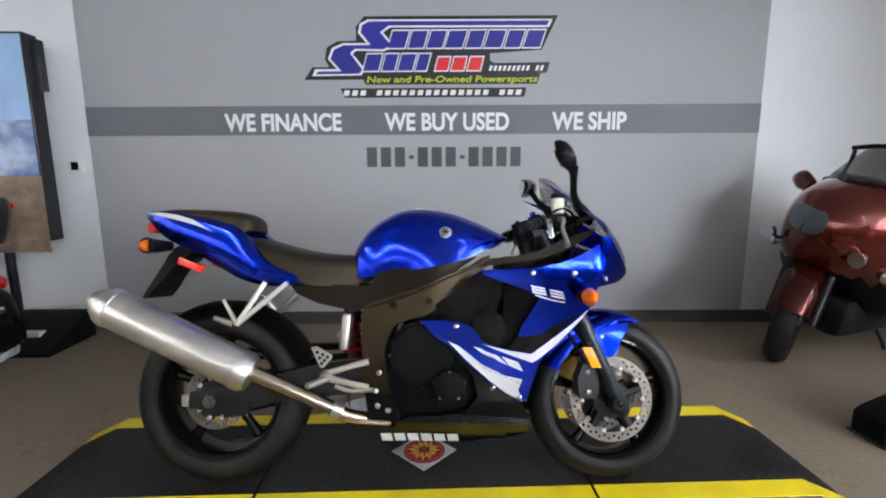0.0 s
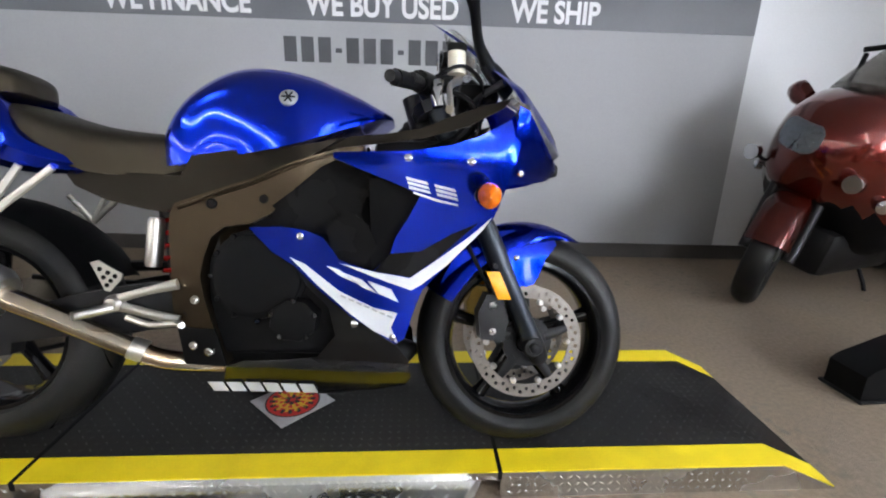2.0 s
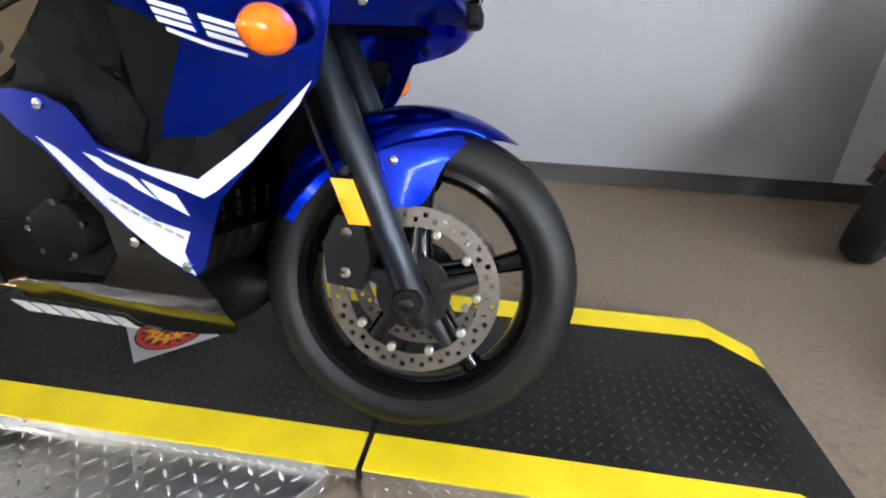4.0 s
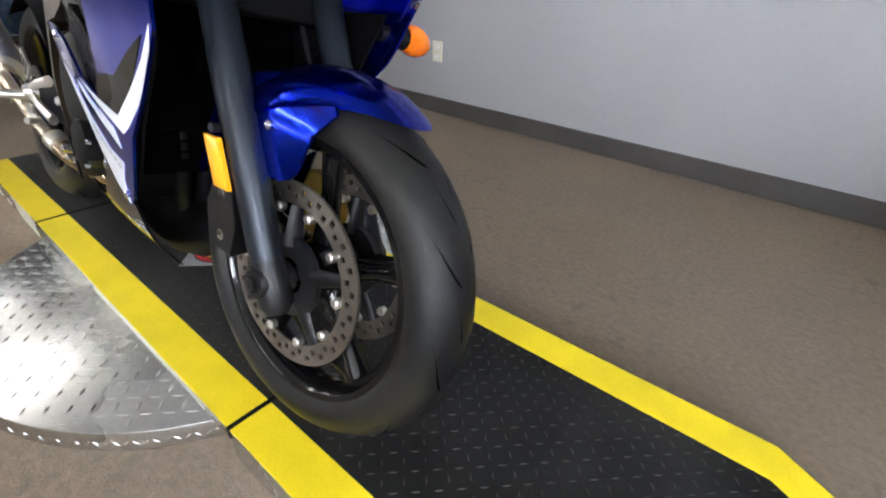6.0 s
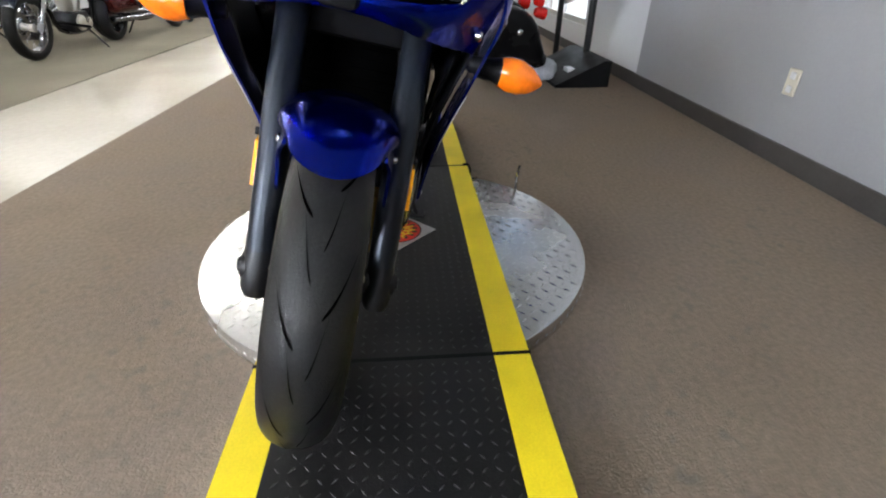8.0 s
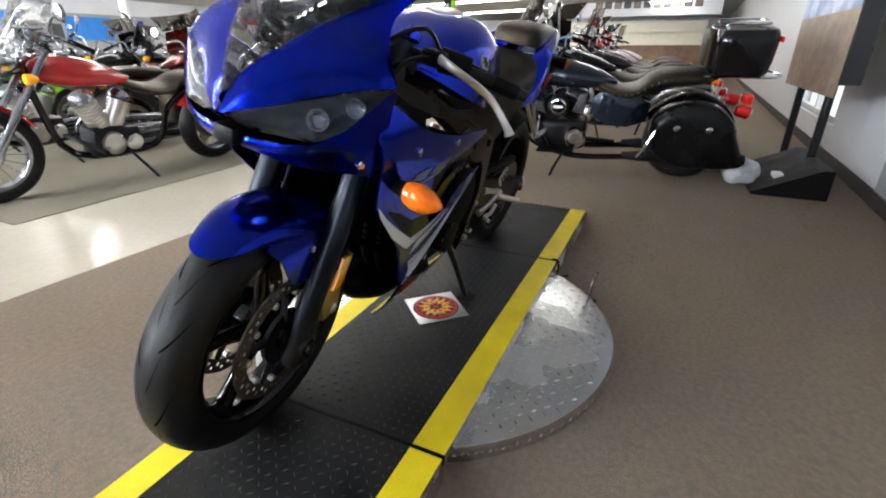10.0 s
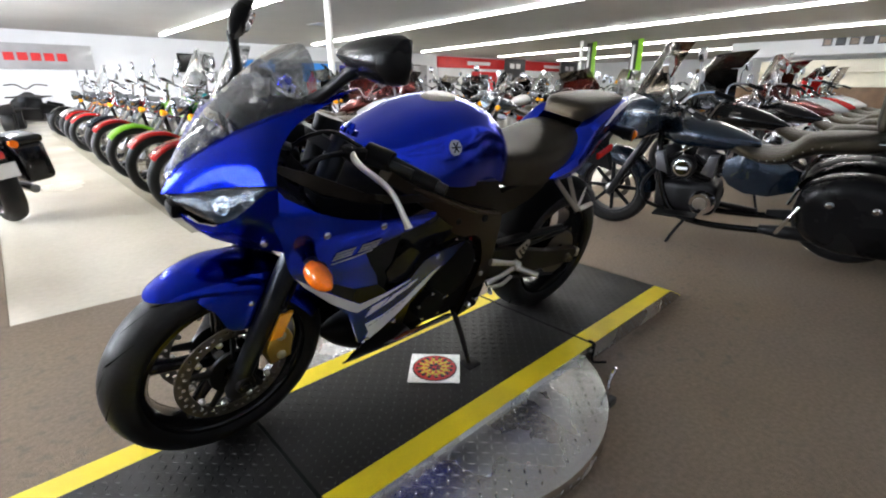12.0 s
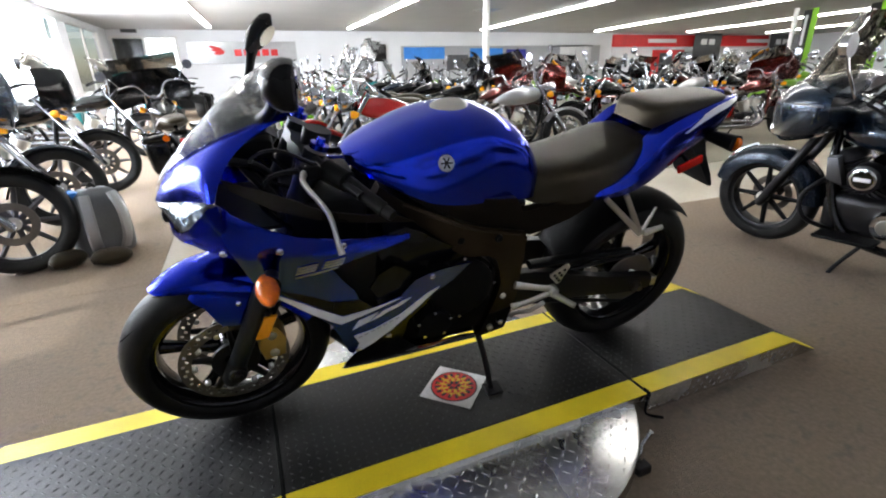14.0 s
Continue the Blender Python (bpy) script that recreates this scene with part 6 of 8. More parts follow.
def v_engine(parent, cx, mtl="dark_metal", fin="alu"):
    e = new("engine")
    e.parent = parent
    bm = bmesh.new()
    box(bm, (cx - 0.18, -0.11, 0.20), (cx + 0.17, 0.11, 0.42), 0.04, 2)
    part("crankcase", bm, mtl, e)
    for s in (-1, 1):
        part("side_cover", lathe(bmesh.new(), (cx + 0.04, s * 0.10, 0.31), (cx + 0.04, s * 0.150, 0.31), [(0, 0.085), (0.7, 0.080), (1, 0.06)], 24), fin, e)
        part("gear_cover", lathe(bmesh.new(), (cx - 0.11, s * 0.10, 0.30), (cx - 0.11, s * 0.135, 0.30), [(0, 0.065), (0.7, 0.06), (1, 0.045)], 20), fin, e)
    for lean in (-1, 1):
        d = Vector((lean * 0.40, 0, 0.92)).normalized()
        p = Vector((cx + 0.01 + lean * 0.03, 0, 0.38))
        bm = bmesh.new()
        fins = [(0, 0.062)]
        for k in range(8):
            t = (0.05 + 0.024 * k) / 0.25
            fins += [(t, 0.062), (t, 0.078), (t + 0.048, 0.078), (t + 0.048, 0.062)]
        lathe(bm, p, p + d * 0.25, fins, 14)
        tagged(part("cylinder", bm, fin, e), kind="")
        part("rocker_cover", lathe(bmesh.new(), p + d * 0.245, p + d * 0.31, [(0, 0.082), (0.5, 0.080), (1, 0.055)], 16), "chrome_dull", e)
    return e


def cruiser(label, paint, screen=False, bags=False, cast=0, name="cruiser_motorcycle", fairing=False, group="rows of used motorcycles", bars=0, bag_paint=None):
    b = thing(name, label, "motorcycle", Matrix(), group)
    fx, rx, wz_ = 0.84, -0.80, 0.315
    spoked_wheel(b, (fx, 0, wz_), 0.315, 0.235, 0.055, 20, cast)
    spoked_wheel(b, (rx, 0, 0.305), 0.305, 0.205, 0.078, 20, cast)
    rake = radians(33)
    up = Vector((-math.sin(rake), 0, math.cos(rake)))
    fork_mat = "chrome_dull"
    for s in (-1, 1):
        f0 = Vector((fx - 0.01, s * 0.095, wz_ - 0.01))
        part("fork_leg", lathe(bmesh.new(), f0 - up * 0.03, f0 + up * 0.78, [(0, 0.022), (0.03, 0.028), (0.45, 0.028), (0.46, 0.021), (1, 0.021)], 12), fork_mat, b)
    fender(b, (fx, 0, wz_), 0.342, 0.078, 38, 150, paint)
    fender(b, (rx, 0, 0.305), 0.338, 0.105, 35, 165, paint, 0.05)
    teardrop(b, paint, ((0.50, 0.03, 0.845, 0.80), (0.46, 0.085, 0.885, 0.755), (0.36, 0.135, 0.915, 0.72), (0.20, 0.150, 0.905, 0.70), (0.05, 0.115, 0.855, 0.70), (-0.08, 0.05, 0.790, 0.71), (-0.12, 0.02, 0.765, 0.735)))
    part("filler_cap", lathe(bmesh.new(), (0.28, 0, 0.905), (0.28, 0, 0.93), [(0, 0.035), (0.8, 0.035), (1, 0.028)], 16), "chrome_dull", b)
    part("frame", tubed([(0.52, 0, 0.86), (0.50, 0, 0.66), (0.34, 0.0, 0.24), (-0.25, 0, 0.22), (-0.40, 0, 0.50), (-0.62, 0, 0.66)], 0.024, 8, smooth=4), "black_gloss", b)
    v_engine(b, 0.08)
    rings = []
    bm = bmesh.new()
    for x, half, top, low in ((-0.06, 0.05, 0.745, 0.69), (-0.12, 0.11, 0.735, 0.66), (-0.25, 0.155, 0.705, 0.62), (-0.38, 0.160, 0.715, 0.62), (-0.46, 0.125, 0.770, 0.66), (-0.56, 0.115, 0.785, 0.69), (-0.72, 0.105, 0.785, 0.70), (-0.84, 0.08, 0.765, 0.705), (-0.87, 0.05, 0.745, 0.71)):
        rings.append([(x, half * math.sin(2 * math.pi * k / 16), (top + low) / 2 + (top - low) / 2 * math.cos(2 * math.pi * k / 16)) for k in range(16)])
    loft(bm, densify(rings, 3))
    part("seat", bm, "seat", b)
    for k in range(2):
        part("exhaust_pipe", tubed([(0.16 - 0.14 * k, -0.10, 0.50), (0.22 - 0.14 * k, -0.16, 0.36), (0.10 - 0.12 * k, -0.17, 0.24 + 0.04 * k), (-0.35, -0.175, 0.22 + 0.075 * k), (-0.95, -0.175, 0.24 + 0.085 * k)], [0.02, 0.02, 0.022, 0.036, 0.036], 12, smooth=4), "chrome_dull", b)
    hb = new("handlebar")
    hb.parent = b
    h = 1.05 + bars
    part("bar", tubed([(0.30, 0.40, h - 0.05), (0.40, 0.34, h), (0.47, 0.16, h + 0.01), (0.46, 0.06, 0.93), (0.46, -0.06, 0.93), (0.47, -0.16, h + 0.01), (0.40, -0.34, h), (0.30, -0.40, h - 0.05)], 0.0125, 8, smooth=4), "chrome_dull", hb)
    for s in (-1, 1):
        part("grip", tubed([(0.385, s * 0.35, h - 0.005), (0.28, s * 0.42, h - 0.06)], 0.018, 10), "black_plastic", hb)
        part("lever", tubed([(0.43, s * 0.32, h), (0.38, s * 0.40, h - 0.03), (0.32, s * 0.45, h - 0.06)], 0.007, 6, smooth=3), "chrome_dull", hb)
        part("mirror", lathe(bmesh.new(), (0.46, s * 0.44, h + 0.16), (0.43, s * 0.44, h + 0.16), [(0, 0.02), (0.3, 0.05), (1, 0.052)], 14), "chrome_dull", hb)
        part("mirror_stem", tubed([(0.44, s * 0.30, h), (0.46, s * 0.36, h + 0.10), (0.45, s * 0.43, h + 0.15)], 0.006, 6, smooth=3), "chrome_dull", hb)
        part("turn_signal", lathe(bmesh.new(), (0.52, s * 0.17, 0.80), (0.59, s * 0.17, 0.80), [(0, 0.016), (0.4, 0.034), (0.9, 0.034), (1, 0.028)], 14), "amber2", b)
        part("turn_signal", lathe(bmesh.new(), (-1.0, s * 0.15, 0.62), (-1.06, s * 0.15, 0.62), [(0, 0.02), (0.4, 0.034), (1, 0.028)], 14), "amber", b)
    hl = new("headlight")
    hl.parent = b
    part("shell", lathe(bmesh.new(), (0.50, 0, 0.88), (0.66, 0, 0.875), [(0, 0.02), (0.3, 0.07), (0.85, 0.092), (1, 0.094)], 22), "chrome_dull", hl)
    part("lens", lathe(bmesh.new(), (0.655, 0, 0.875), (0.68, 0, 0.874), [(0, 0.088), (0.5, 0.08), (1, 0.03)], 22), "lens", hl)
    part("tail_lamp", boxed((-1.15, -0.05, 0.54), (-1.09, 0.05, 0.60), 0.012, 2), "red_lens", b)
    part("number_plate", boxed((-1.155, -0.09, 0.40), (-1.145, 0.09, 0.51), 0.002), "white_body", b)
    part("side_stand", tubed([(0.02, 0.12, 0.24), (-0.08, 0.24, 0.06), (-0.12, 0.28, -0.02)], 0.011, 6), "dark_metal", b)
    part("foot_peg", tubed([(0.26, -0.28, 0.30), (0.26, 0.28, 0.30)], 0.016, 8), "black_plastic", b)
    if screen:
        bm = bmesh.new()
        rows = []
        for i in range(9):
            t = i / 8
            rows.append([(0.60 - 0.20 * t - 0.10 * abs(q) ** 2, 0.25 * q * (1 - 0.25 * t * t), 0.95 + 0.45 * t) for q in [-1 + 2 * k / 10 for k in range(11)]])
        loft(bm, rows, closed=False, cap=False)
        bmesh.ops.solidify(bm, geom=bm.faces[:], thickness=0.003)
        part("windshield", bm, "screen", b, "clear touring windshield")
        part("windshield_brace", tubed([(0.46, -0.24, 1.10), (0.52, -0.1, 1.09), (0.52, 0.1, 1.09), (0.46, 0.24, 1.10)], 0.008, 6, smooth=3), "chrome_dull", b)
    if bags:
        for s in (-1, 1):
            bg_ = new("saddlebag")
            bg_.parent = b
            part("case", boxed((-1.05, s * 0.13, 0.30), (-0.52, s * 0.34, 0.62), 0.05, 3), bag_paint or paint, bg_)
            part("lid", boxed((-1.055, s * 0.128, 0.60), (-0.515, s * 0.345, 0.665), 0.025, 3), bag_paint or paint, bg_)
            part("latch", boxed((-0.82, s * 0.34, 0.55), (-0.74, s * 0.350, 0.60), 0.004), "chrome_dull", bg_)
    if fairing:
        bm = bmesh.new()
        rows = []
        for i in range(11):
            t = i / 10
            rows.append([(0.72 - 0.20 * (q * q) - 0.10 * (t - 0.4) ** 2, 0.42 * q * (1 - 0.5 * abs(t - 0.45) ** 1.5), 0.86 + 0.36 * t - 0.03 * q * q) for q in [-1 + 2 * k / 14 for k in range(15)]])
        loft(bm, rows, closed=False, cap=False)
        bmesh.ops.solidify(bm, geom=bm.faces[:], thickness=0.02)
        part("fairing", bm, paint, b, "wide fork mounted fairing")
        bm = bmesh.new()
        rows = []
        for i in range(6):
            t = i / 5
            rows.append([(0.66 - 0.14 * t - 0.2 * q * q, 0.34 * q, 1.20 + 0.16 * t) for q in [-1 + 2 * k / 10 for k in range(11)]])
        loft(bm, rows, closed=False, cap=False)
        bmesh.ops.solidify(bm, geom=bm.faces[:], thickness=0.004)
        part("windshield", bm, "smoke", b)
    return b


M["film"] = mat("cloudy_plastic_film", (0.62, 0.64, 0.66), 0.25, 0.0, 0.1, 30, 0.3, 25, blotch=0.2)
M["smoke"] = glass("smoked_screen", (0.20, 0.18, 0.15), 0.03, 1.15)


def stand_at(m_x, m_y, heading, lean=8.0, fx=0.84):
    """Pose of a bike whose front wheel stands at that spot, heading in degrees from +x, resting on its side stand."""
    return Matrix.Translation((m_x, m_y, 0.0)) @ Matrix.Rotation(radians(heading), 4, 'Z') @ Matrix.Rotation(radians(-lean), 4, 'X') @ Matrix.Translation((-fx, 0, 0))


def repaint(ob, old, new_mat):
    for o in ob.children_recursive:
        for sl in o.material_slots if o.type == 'MESH' else ():
            if sl.material == M[old]:
                sl.link = 'OBJECT'
                sl.material = M[new_mat]


PLAIN = cruiser("red and chrome cruiser with wire wheels on grey carpet", "red", bars=0.06)
PLAIN.matrix_world = stand_at(-0.12, -6.40, 2)
SHIELD = cruiser("green cruiser with a red front fender and a tall clear windshield", "green", screen=True)
SHIELD.children_recursive[[o.name.split(".")[0] for o in SHIELD.children_recursive].index("fender")].data.materials[0] = M["red"]
SHIELD.matrix_world = stand_at(-0.10, -4.20, 2)
CLASSIC = cruiser("red and white cruiser with a tall windshield and black leather saddlebags", "red", screen=True, bags=True, bag_paint="seat")
CLASSIC.matrix_world = stand_at(-0.08, -3.21, -4)
BAGGER = cruiser("black touring motorcycle with hard saddlebags and wide fairing", "black_gloss", bags=True, cast=9, fairing=True, name="touring_motorcycle")
BAGGER.matrix_world = stand_at(1.42, -5.58, -78)
TEXT = {"red": "red", "green": "dark green", "lime": "lime green", "black_gloss": "glossy black", "teal": "teal", "navy": "navy blue", "silver": "silver", "dark_red": "dark red", "white_body": "white", "orange": "orange"}


def park(src, old, mtl, fx, fy, heading, lean=8.0):
    ob = copy_thing(src, stand_at(fx, fy, heading, lean))
    if mtl != old:
        repaint(ob, old, mtl)
    tail = {PLAIN: "cruiser with wire wheels and tall bars", SHIELD: "cruiser with a tall clear windshield", BAGGER: "touring motorcycle with saddlebags and a wide fairing"}[src]
    tagged(ob, label="%s %s" % (TEXT[mtl], tail))
    return ob


for k, (src, mtl) in enumerate(((PLAIN, "lime"), (None, ""), (PLAIN, "navy"), (PLAIN, "red"), (SHIELD, "black_gloss"), (PLAIN, "silver"), (PLAIN, "black_gloss"))):
    if src is None:
        continue
    park(src, {PLAIN: "red", SHIELD: "green"}[src], mtl, -0.12 - 0.03 * (k % 3), -5.31 - 1.08 * k, 3 * (k % 3))
# bikes on the window side, front wheels to the walkway
for k, (src, mtl, x, y, hd) in enumerate(((BAGGER, "black_gloss", 1.95, -2.12, 188), (BAGGER, "navy", 2.0, -3.2, 190), (BAGGER, "black_gloss", 1.95, -4.45, 186), (BAGGER, "black_gloss", 1.9, -6.9, 188), (SHIELD, "black_gloss", 1.9, -8.2, 186), (BAGGER, "teal", 1.9, -9.6, 190))):
    park(src, {PLAIN: "red", SHIELD: "green", BAGGER: "black_gloss"}[src], mtl, x, y, hd)
# rows behind
rnd = random.Random(7)
opts = ((PLAIN, "red"), (PLAIN, "black_gloss"), (SHIELD, "black_gloss"), (BAGGER, "black_gloss"), (PLAIN, "teal"), (PLAIN, "silver"), (SHIELD, "dark_red"), (PLAIN, "lime"), (BAGGER, "dark_red"), (PLAIN, "navy"), (SHIELD, "silver"))
for cx, hd0, n in ((-3.35, 180, 8), (-4.1, 0, 8), (-7.4, 180, 7), (-8.2, 0, 7), (-11.6, 180, 6), (-12.4, 0, 6)):
    for k in range(n):
        src, mtl = opts[rnd.randrange(len(opts))]
        park(src, {PLAIN: "red", SHIELD: "green", BAGGER: "black_gloss"}[src], mtl, cx + rnd.uniform(-0.12, 0.12), -3.65 - 1.12 * k + rnd.uniform(-0.1, 0.1), hd0 + rnd.uniform(-14, 14))
for k, (src, mtl, x, y, hd) in enumerate(((BAGGER, "black_gloss", -4.25, -0.75, 262), (SHIELD, "black_gloss", -5.5, -0.7, 262), (BAGGER, "dark_red", -6.8, -0.8, 264), (PLAIN, "silver", -8.0, -0.8, 260), (BAGGER, "red", -9.3, -0.9, 264), (SHIELD, "white_body", -10.6, -0.9, 262))):
    park(src, {PLAIN: "red", SHIELD: "green", BAGGER: "black_gloss"}[src], mtl, x, y, hd)

# ---------------------------------------------------------------- large navy tourer behind the stand
TOUR = thing("touring_motorcycle", "dark navy and black touring motorcycle with hard bags and top case", "motorcycle", stand_at(-2.57, -0.60, -83, 7, 0.84 * 0.93) @ Matrix.Diagonal((0.93, 0.96, 0.93, 1)))


def tp(name, bm, material, label="", parent=None, angle=0.7):
    return part(name, bm, material, parent or TOUR, label, angle)


spoked_wheel(TOUR, (0.84, 0, 0.325), 0.325, 0.225, 0.065, 20, 8, cast_mat="black_plastic")
spoked_wheel(TOUR, (-0.77, 0, 0.325), 0.325, 0.205, 0.085, 20, 8, cast_mat="dark_metal")
part("radiator", boxed((0.40, -0.12, 0.36), (0.45, 0.12, 0.66), 0.015, 2), "black_plastic", TOUR)
rk = radians(29)
upv = Vector((-math.sin(rk), 0, math.cos(rk)))
for s in (-1, 1):
    f0 = Vector((0.82, s * 0.105, 0.32))
    tp("fork_leg", lathe(bmesh.new(), f0 - upv * 0.03, f0 + upv * 0.66, [(0, 0.022), (0.03, 0.030), (0.5, 0.030), (0.52, 0.026), (1, 0.026)], 14), "dark_metal")
# deep front mudguard with a chrome lip
fender(TOUR, (0.84, 0, 0.325), 0.362, 0.092, 18, 178, "navy", 0.11)
tp("fender_lip", tubed([(0.84 + 0.37 * math.cos(radians(a)), 0.0, 0.325 + 0.37 * math.sin(radians(a))) for a in range(20, 80, 6)], 0.010, 8), "chrome")
fender(TOUR, (-0.77, 0, 0.325), 0.37, 0.13, 30, 185, "black_satin", 0.14)
teardrop(TOUR, "navy", ((0.46, 0.05, 0.90, 0.80), (0.42, 0.11, 0.93, 0.755), (0.30, 0.165, 0.945, 0.725), (0.12, 0.170, 0.915, 0.715), (-0.05, 0.130, 0.855, 0.715), (-0.16, 0.06, 0.800, 0.72), (-0.19, 0.02, 0.775, 0.74)))
# headstock fairing with smoked screen
bm = bmesh.new()
rings = []
for x, half, top, low in ((0.42, 0.36, 1.11, 0.90), (0.49, 0.38, 1.14, 0.82), (0.60, 0.36, 1.14, 0.78), (0.70, 0.30, 1.11, 0.76), (0.78, 0.20, 1.05, 0.79), (0.83, 0.07, 0.97, 0.86)):
    rings.append([(x, half * abs(math.sin(a)) ** 0.6 * (1 if math.sin(a) > 0 else -1), (top + low) / 2 + (top - low) / 2 * abs(math.cos(a)) ** 0.6 * (1 if math.cos(a) > 0 else -1)) for a in [2 * math.pi * k / 28 for k in range(28)]])
loft(bm, densify(rings, 3))
fa = tp("fairing", bm, "navy", "navy fork fairing", angle=0.9)
for s in (-1, 1):
    part("running_lamp", lathe(bmesh.new(), (0.68, s * 0.20, 0.86), (0.76, s * 0.20, 0.855), [(0, 0.03), (0.6, 0.05), (1, 0.045)], 16), "chrome", fa)
    part("trim", tubed([(0.44, s * 0.375, 1.025), (0.55, s * 0.368, 1.035), (0.66, s * 0.315, 1.02)], 0.008, 6, smooth=3), "chrome", fa)
part("lamp", lathe(bmesh.new(), (0.76, 0, 0.885), (0.86, 0, 0.88), [(0, 0.09), (0.6, 0.085), (1, 0.04)], 20), "lens", fa)
bm = bmesh.new()
rows = []
for i in range(8):
    t = i / 7
    rows.append([(0.74 - 0.24 * t - 0.12 * q * q, 0.27 * q * (1 - 0.2 * t * t), 1.07 + 0.40 * t - 0.02 * q * q) for q in [-1 + 2 * k / 12 for k in range(13)]])
loft(bm, rows, closed=False, cap=False)
bmesh.ops.solidify(bm, geom=bm.faces[:], thickness=0.005)
tp("windscreen", bm, "smoke", "smoked windscreen")
for s in (-1, 1):
    mr = new("mirror")
    mr.parent = TOUR
    part("stem", tubed([(0.34, s * 0.30, 1.06), (0.36, s * 0.38, 1.20), (0.37, s * 0.42, 1.30)], 0.008, 8, smooth=3), "chrome", mr)
    part("head", lathe(bmesh.new(), (0.40, s * 0.43, 1.34), (0.35, s * 0.43, 1.34), [(0, 0.02), (0.3, 0.055), (1, 0.058)], 16), "chrome", mr)
tp("handlebar", tubed([(0.12, 0.42, 1.01), (0.24, 0.38, 1.06), (0.36, 0.20, 1.06), (0.38, 0, 1.02), (0.36, -0.20, 1.06), (0.24, -0.38, 1.06), (0.12, -0.42, 1.01)], 0.014, 8, smooth=4), "chrome")
for s in (-1, 1):
    tp("grip", tubed([(0.24, s * 0.385, 1.06), (0.10, s * 0.43, 1.0)], 0.019, 10), "black_plastic")
# engine
en = new("engine")
en.parent = TOUR
bm = bmesh.new()
box(bm, (-0.20, -0.14, 0.22), (0.24, 0.14, 0.47), 0.05, 3)
part("crankcase", bm, "dark_metal", en)
for lean in (-1, 1):
    dv = Vector((lean * 0.42, 0, 0.91)).normalized()
    p = Vector((0.05 + lean * 0.04, 0, 0.42))
    bm = bmesh.new()
    fins = [(0, 0.08)]
    for k in range(9):
        t = (0.03 + 0.024 * k) / 0.25
        fins += [(t, 0.08), (t, 0.10), (t + 0.044, 0.10), (t + 0.044, 0.08)]
    lathe(bm, p, p + dv * 0.25, fins, 16)
    part("cylinder", bm, "dark_metal", en)
    part("rocker_cover", lathe(bmesh.new(), p + dv * 0.25, p + dv * 0.32, [(0, 0.105), (0.5, 0.10), (1, 0.07)], 18), "dark_metal", en)
for s in (-1, 1):
    part("air_box", lathe(bmesh.new(), (0.04, s * 0.12, 0.60), (0.04, s * 0.205, 0.60), [(0, 0.085), (0.7, 0.085), (0.9, 0.078), (1, 0.06)], 28), "dark_metal", en)
    part("badge_ring", lathe(bmesh.new(), (0.04, s * 0.203, 0.60), (0.04, s * 0.212, 0.60), [(0, 0.064), (0.6, 0.064), (1, 0.058)], 28), "chrome", en)
    part("badge", lathe(bmesh.new(), (0.04, s * 0.210, 0.60), (0.04, s * 0.2145, 0.60), [(0, 0.052), (1, 0.05)], 24), "black_gloss", en)
    part("badge_bar", boxed((0.0, s * 0.213, 0.590), (0.08, s * 0.217, 0.612), 0.002), "ink_white", en)
    for lx in (-0.115, 0.195):
        bm = bmesh.new()
        slab(bm, [(lx - 0.05, 0.53), (lx + 0.04, 0.56), (lx + (0.055 if lx > 0 else -0.005), 0.69), (lx + (0.0 if lx > 0 else -0.07), 0.70)], s * 0.11, s * 0.165, 0.01)
        part("head_cover", bm, "cast_grey", en)
    part("primary_cover", lathe(bmesh.new(), (-0.11, s * 0.13, 0.335), (-0.11, s * 0.185, 0.335), [(0, 0.095), (0.6, 0.092), (1, 0.075)], 28), "chrome", en)
    part("primary_disc", lathe(bmesh.new(), (-0.11, s * 0.184, 0.335), (-0.11, s * 0.192, 0.335), [(0, 0.05), (1, 0.045)], 24), "alu", en)
en.matrix_basis = Matrix.Translation((0.095, 0, 0))
tp("frame_tube", tubed([(0.48, 0.0, 0.88), (0.45, 0.10, 0.62), (0.34, 0.15, 0.28), (0.10, 0.16, 0.18), (-0.40, 0.16, 0.20)], 0.024, 10, smooth=4), "black_gloss")
tp("frame_tube", tubed([(0.48, 0.0, 0.88), (0.45, -0.10, 0.62), (0.34, -0.15, 0.28), (0.10, -0.16, 0.18), (-0.40, -0.16, 0.20)], 0.024, 10, smooth=4), "black_gloss")
for s in (-1, 1):
    tp("floorboard", boxed((0.10, s * 0.20, 0.25), (0.40, s * 0.33, 0.27), 0.008), "black_plastic")
    tp("crash_bar", tubed([(0.46, s * 0.06, 0.56), (0.50, s * 0.28, 0.48), (0.46, s * 0.32, 0.36), (0.38, s * 0.14, 0.24)], 0.014, 8, smooth=4), "dark_metal")
    tp("side_cover", panel([(-0.58, 0.62), (-0.48, 0.68), (-0.34, 0.71), (-0.20, 0.71), (-0.13, 0.67), (-0.12, 0.57), (-0.17, 0.50), (-0.28, 0.45), (-0.42, 0.44), (-0.56, 0.48)], lambda x, z: 0.178 - 0.9 * (x + 0.28) ** 2 - 1.2 * (z - 0.57) ** 2, s, thick=0.03, step=0.025), "navy", angle=1.2)
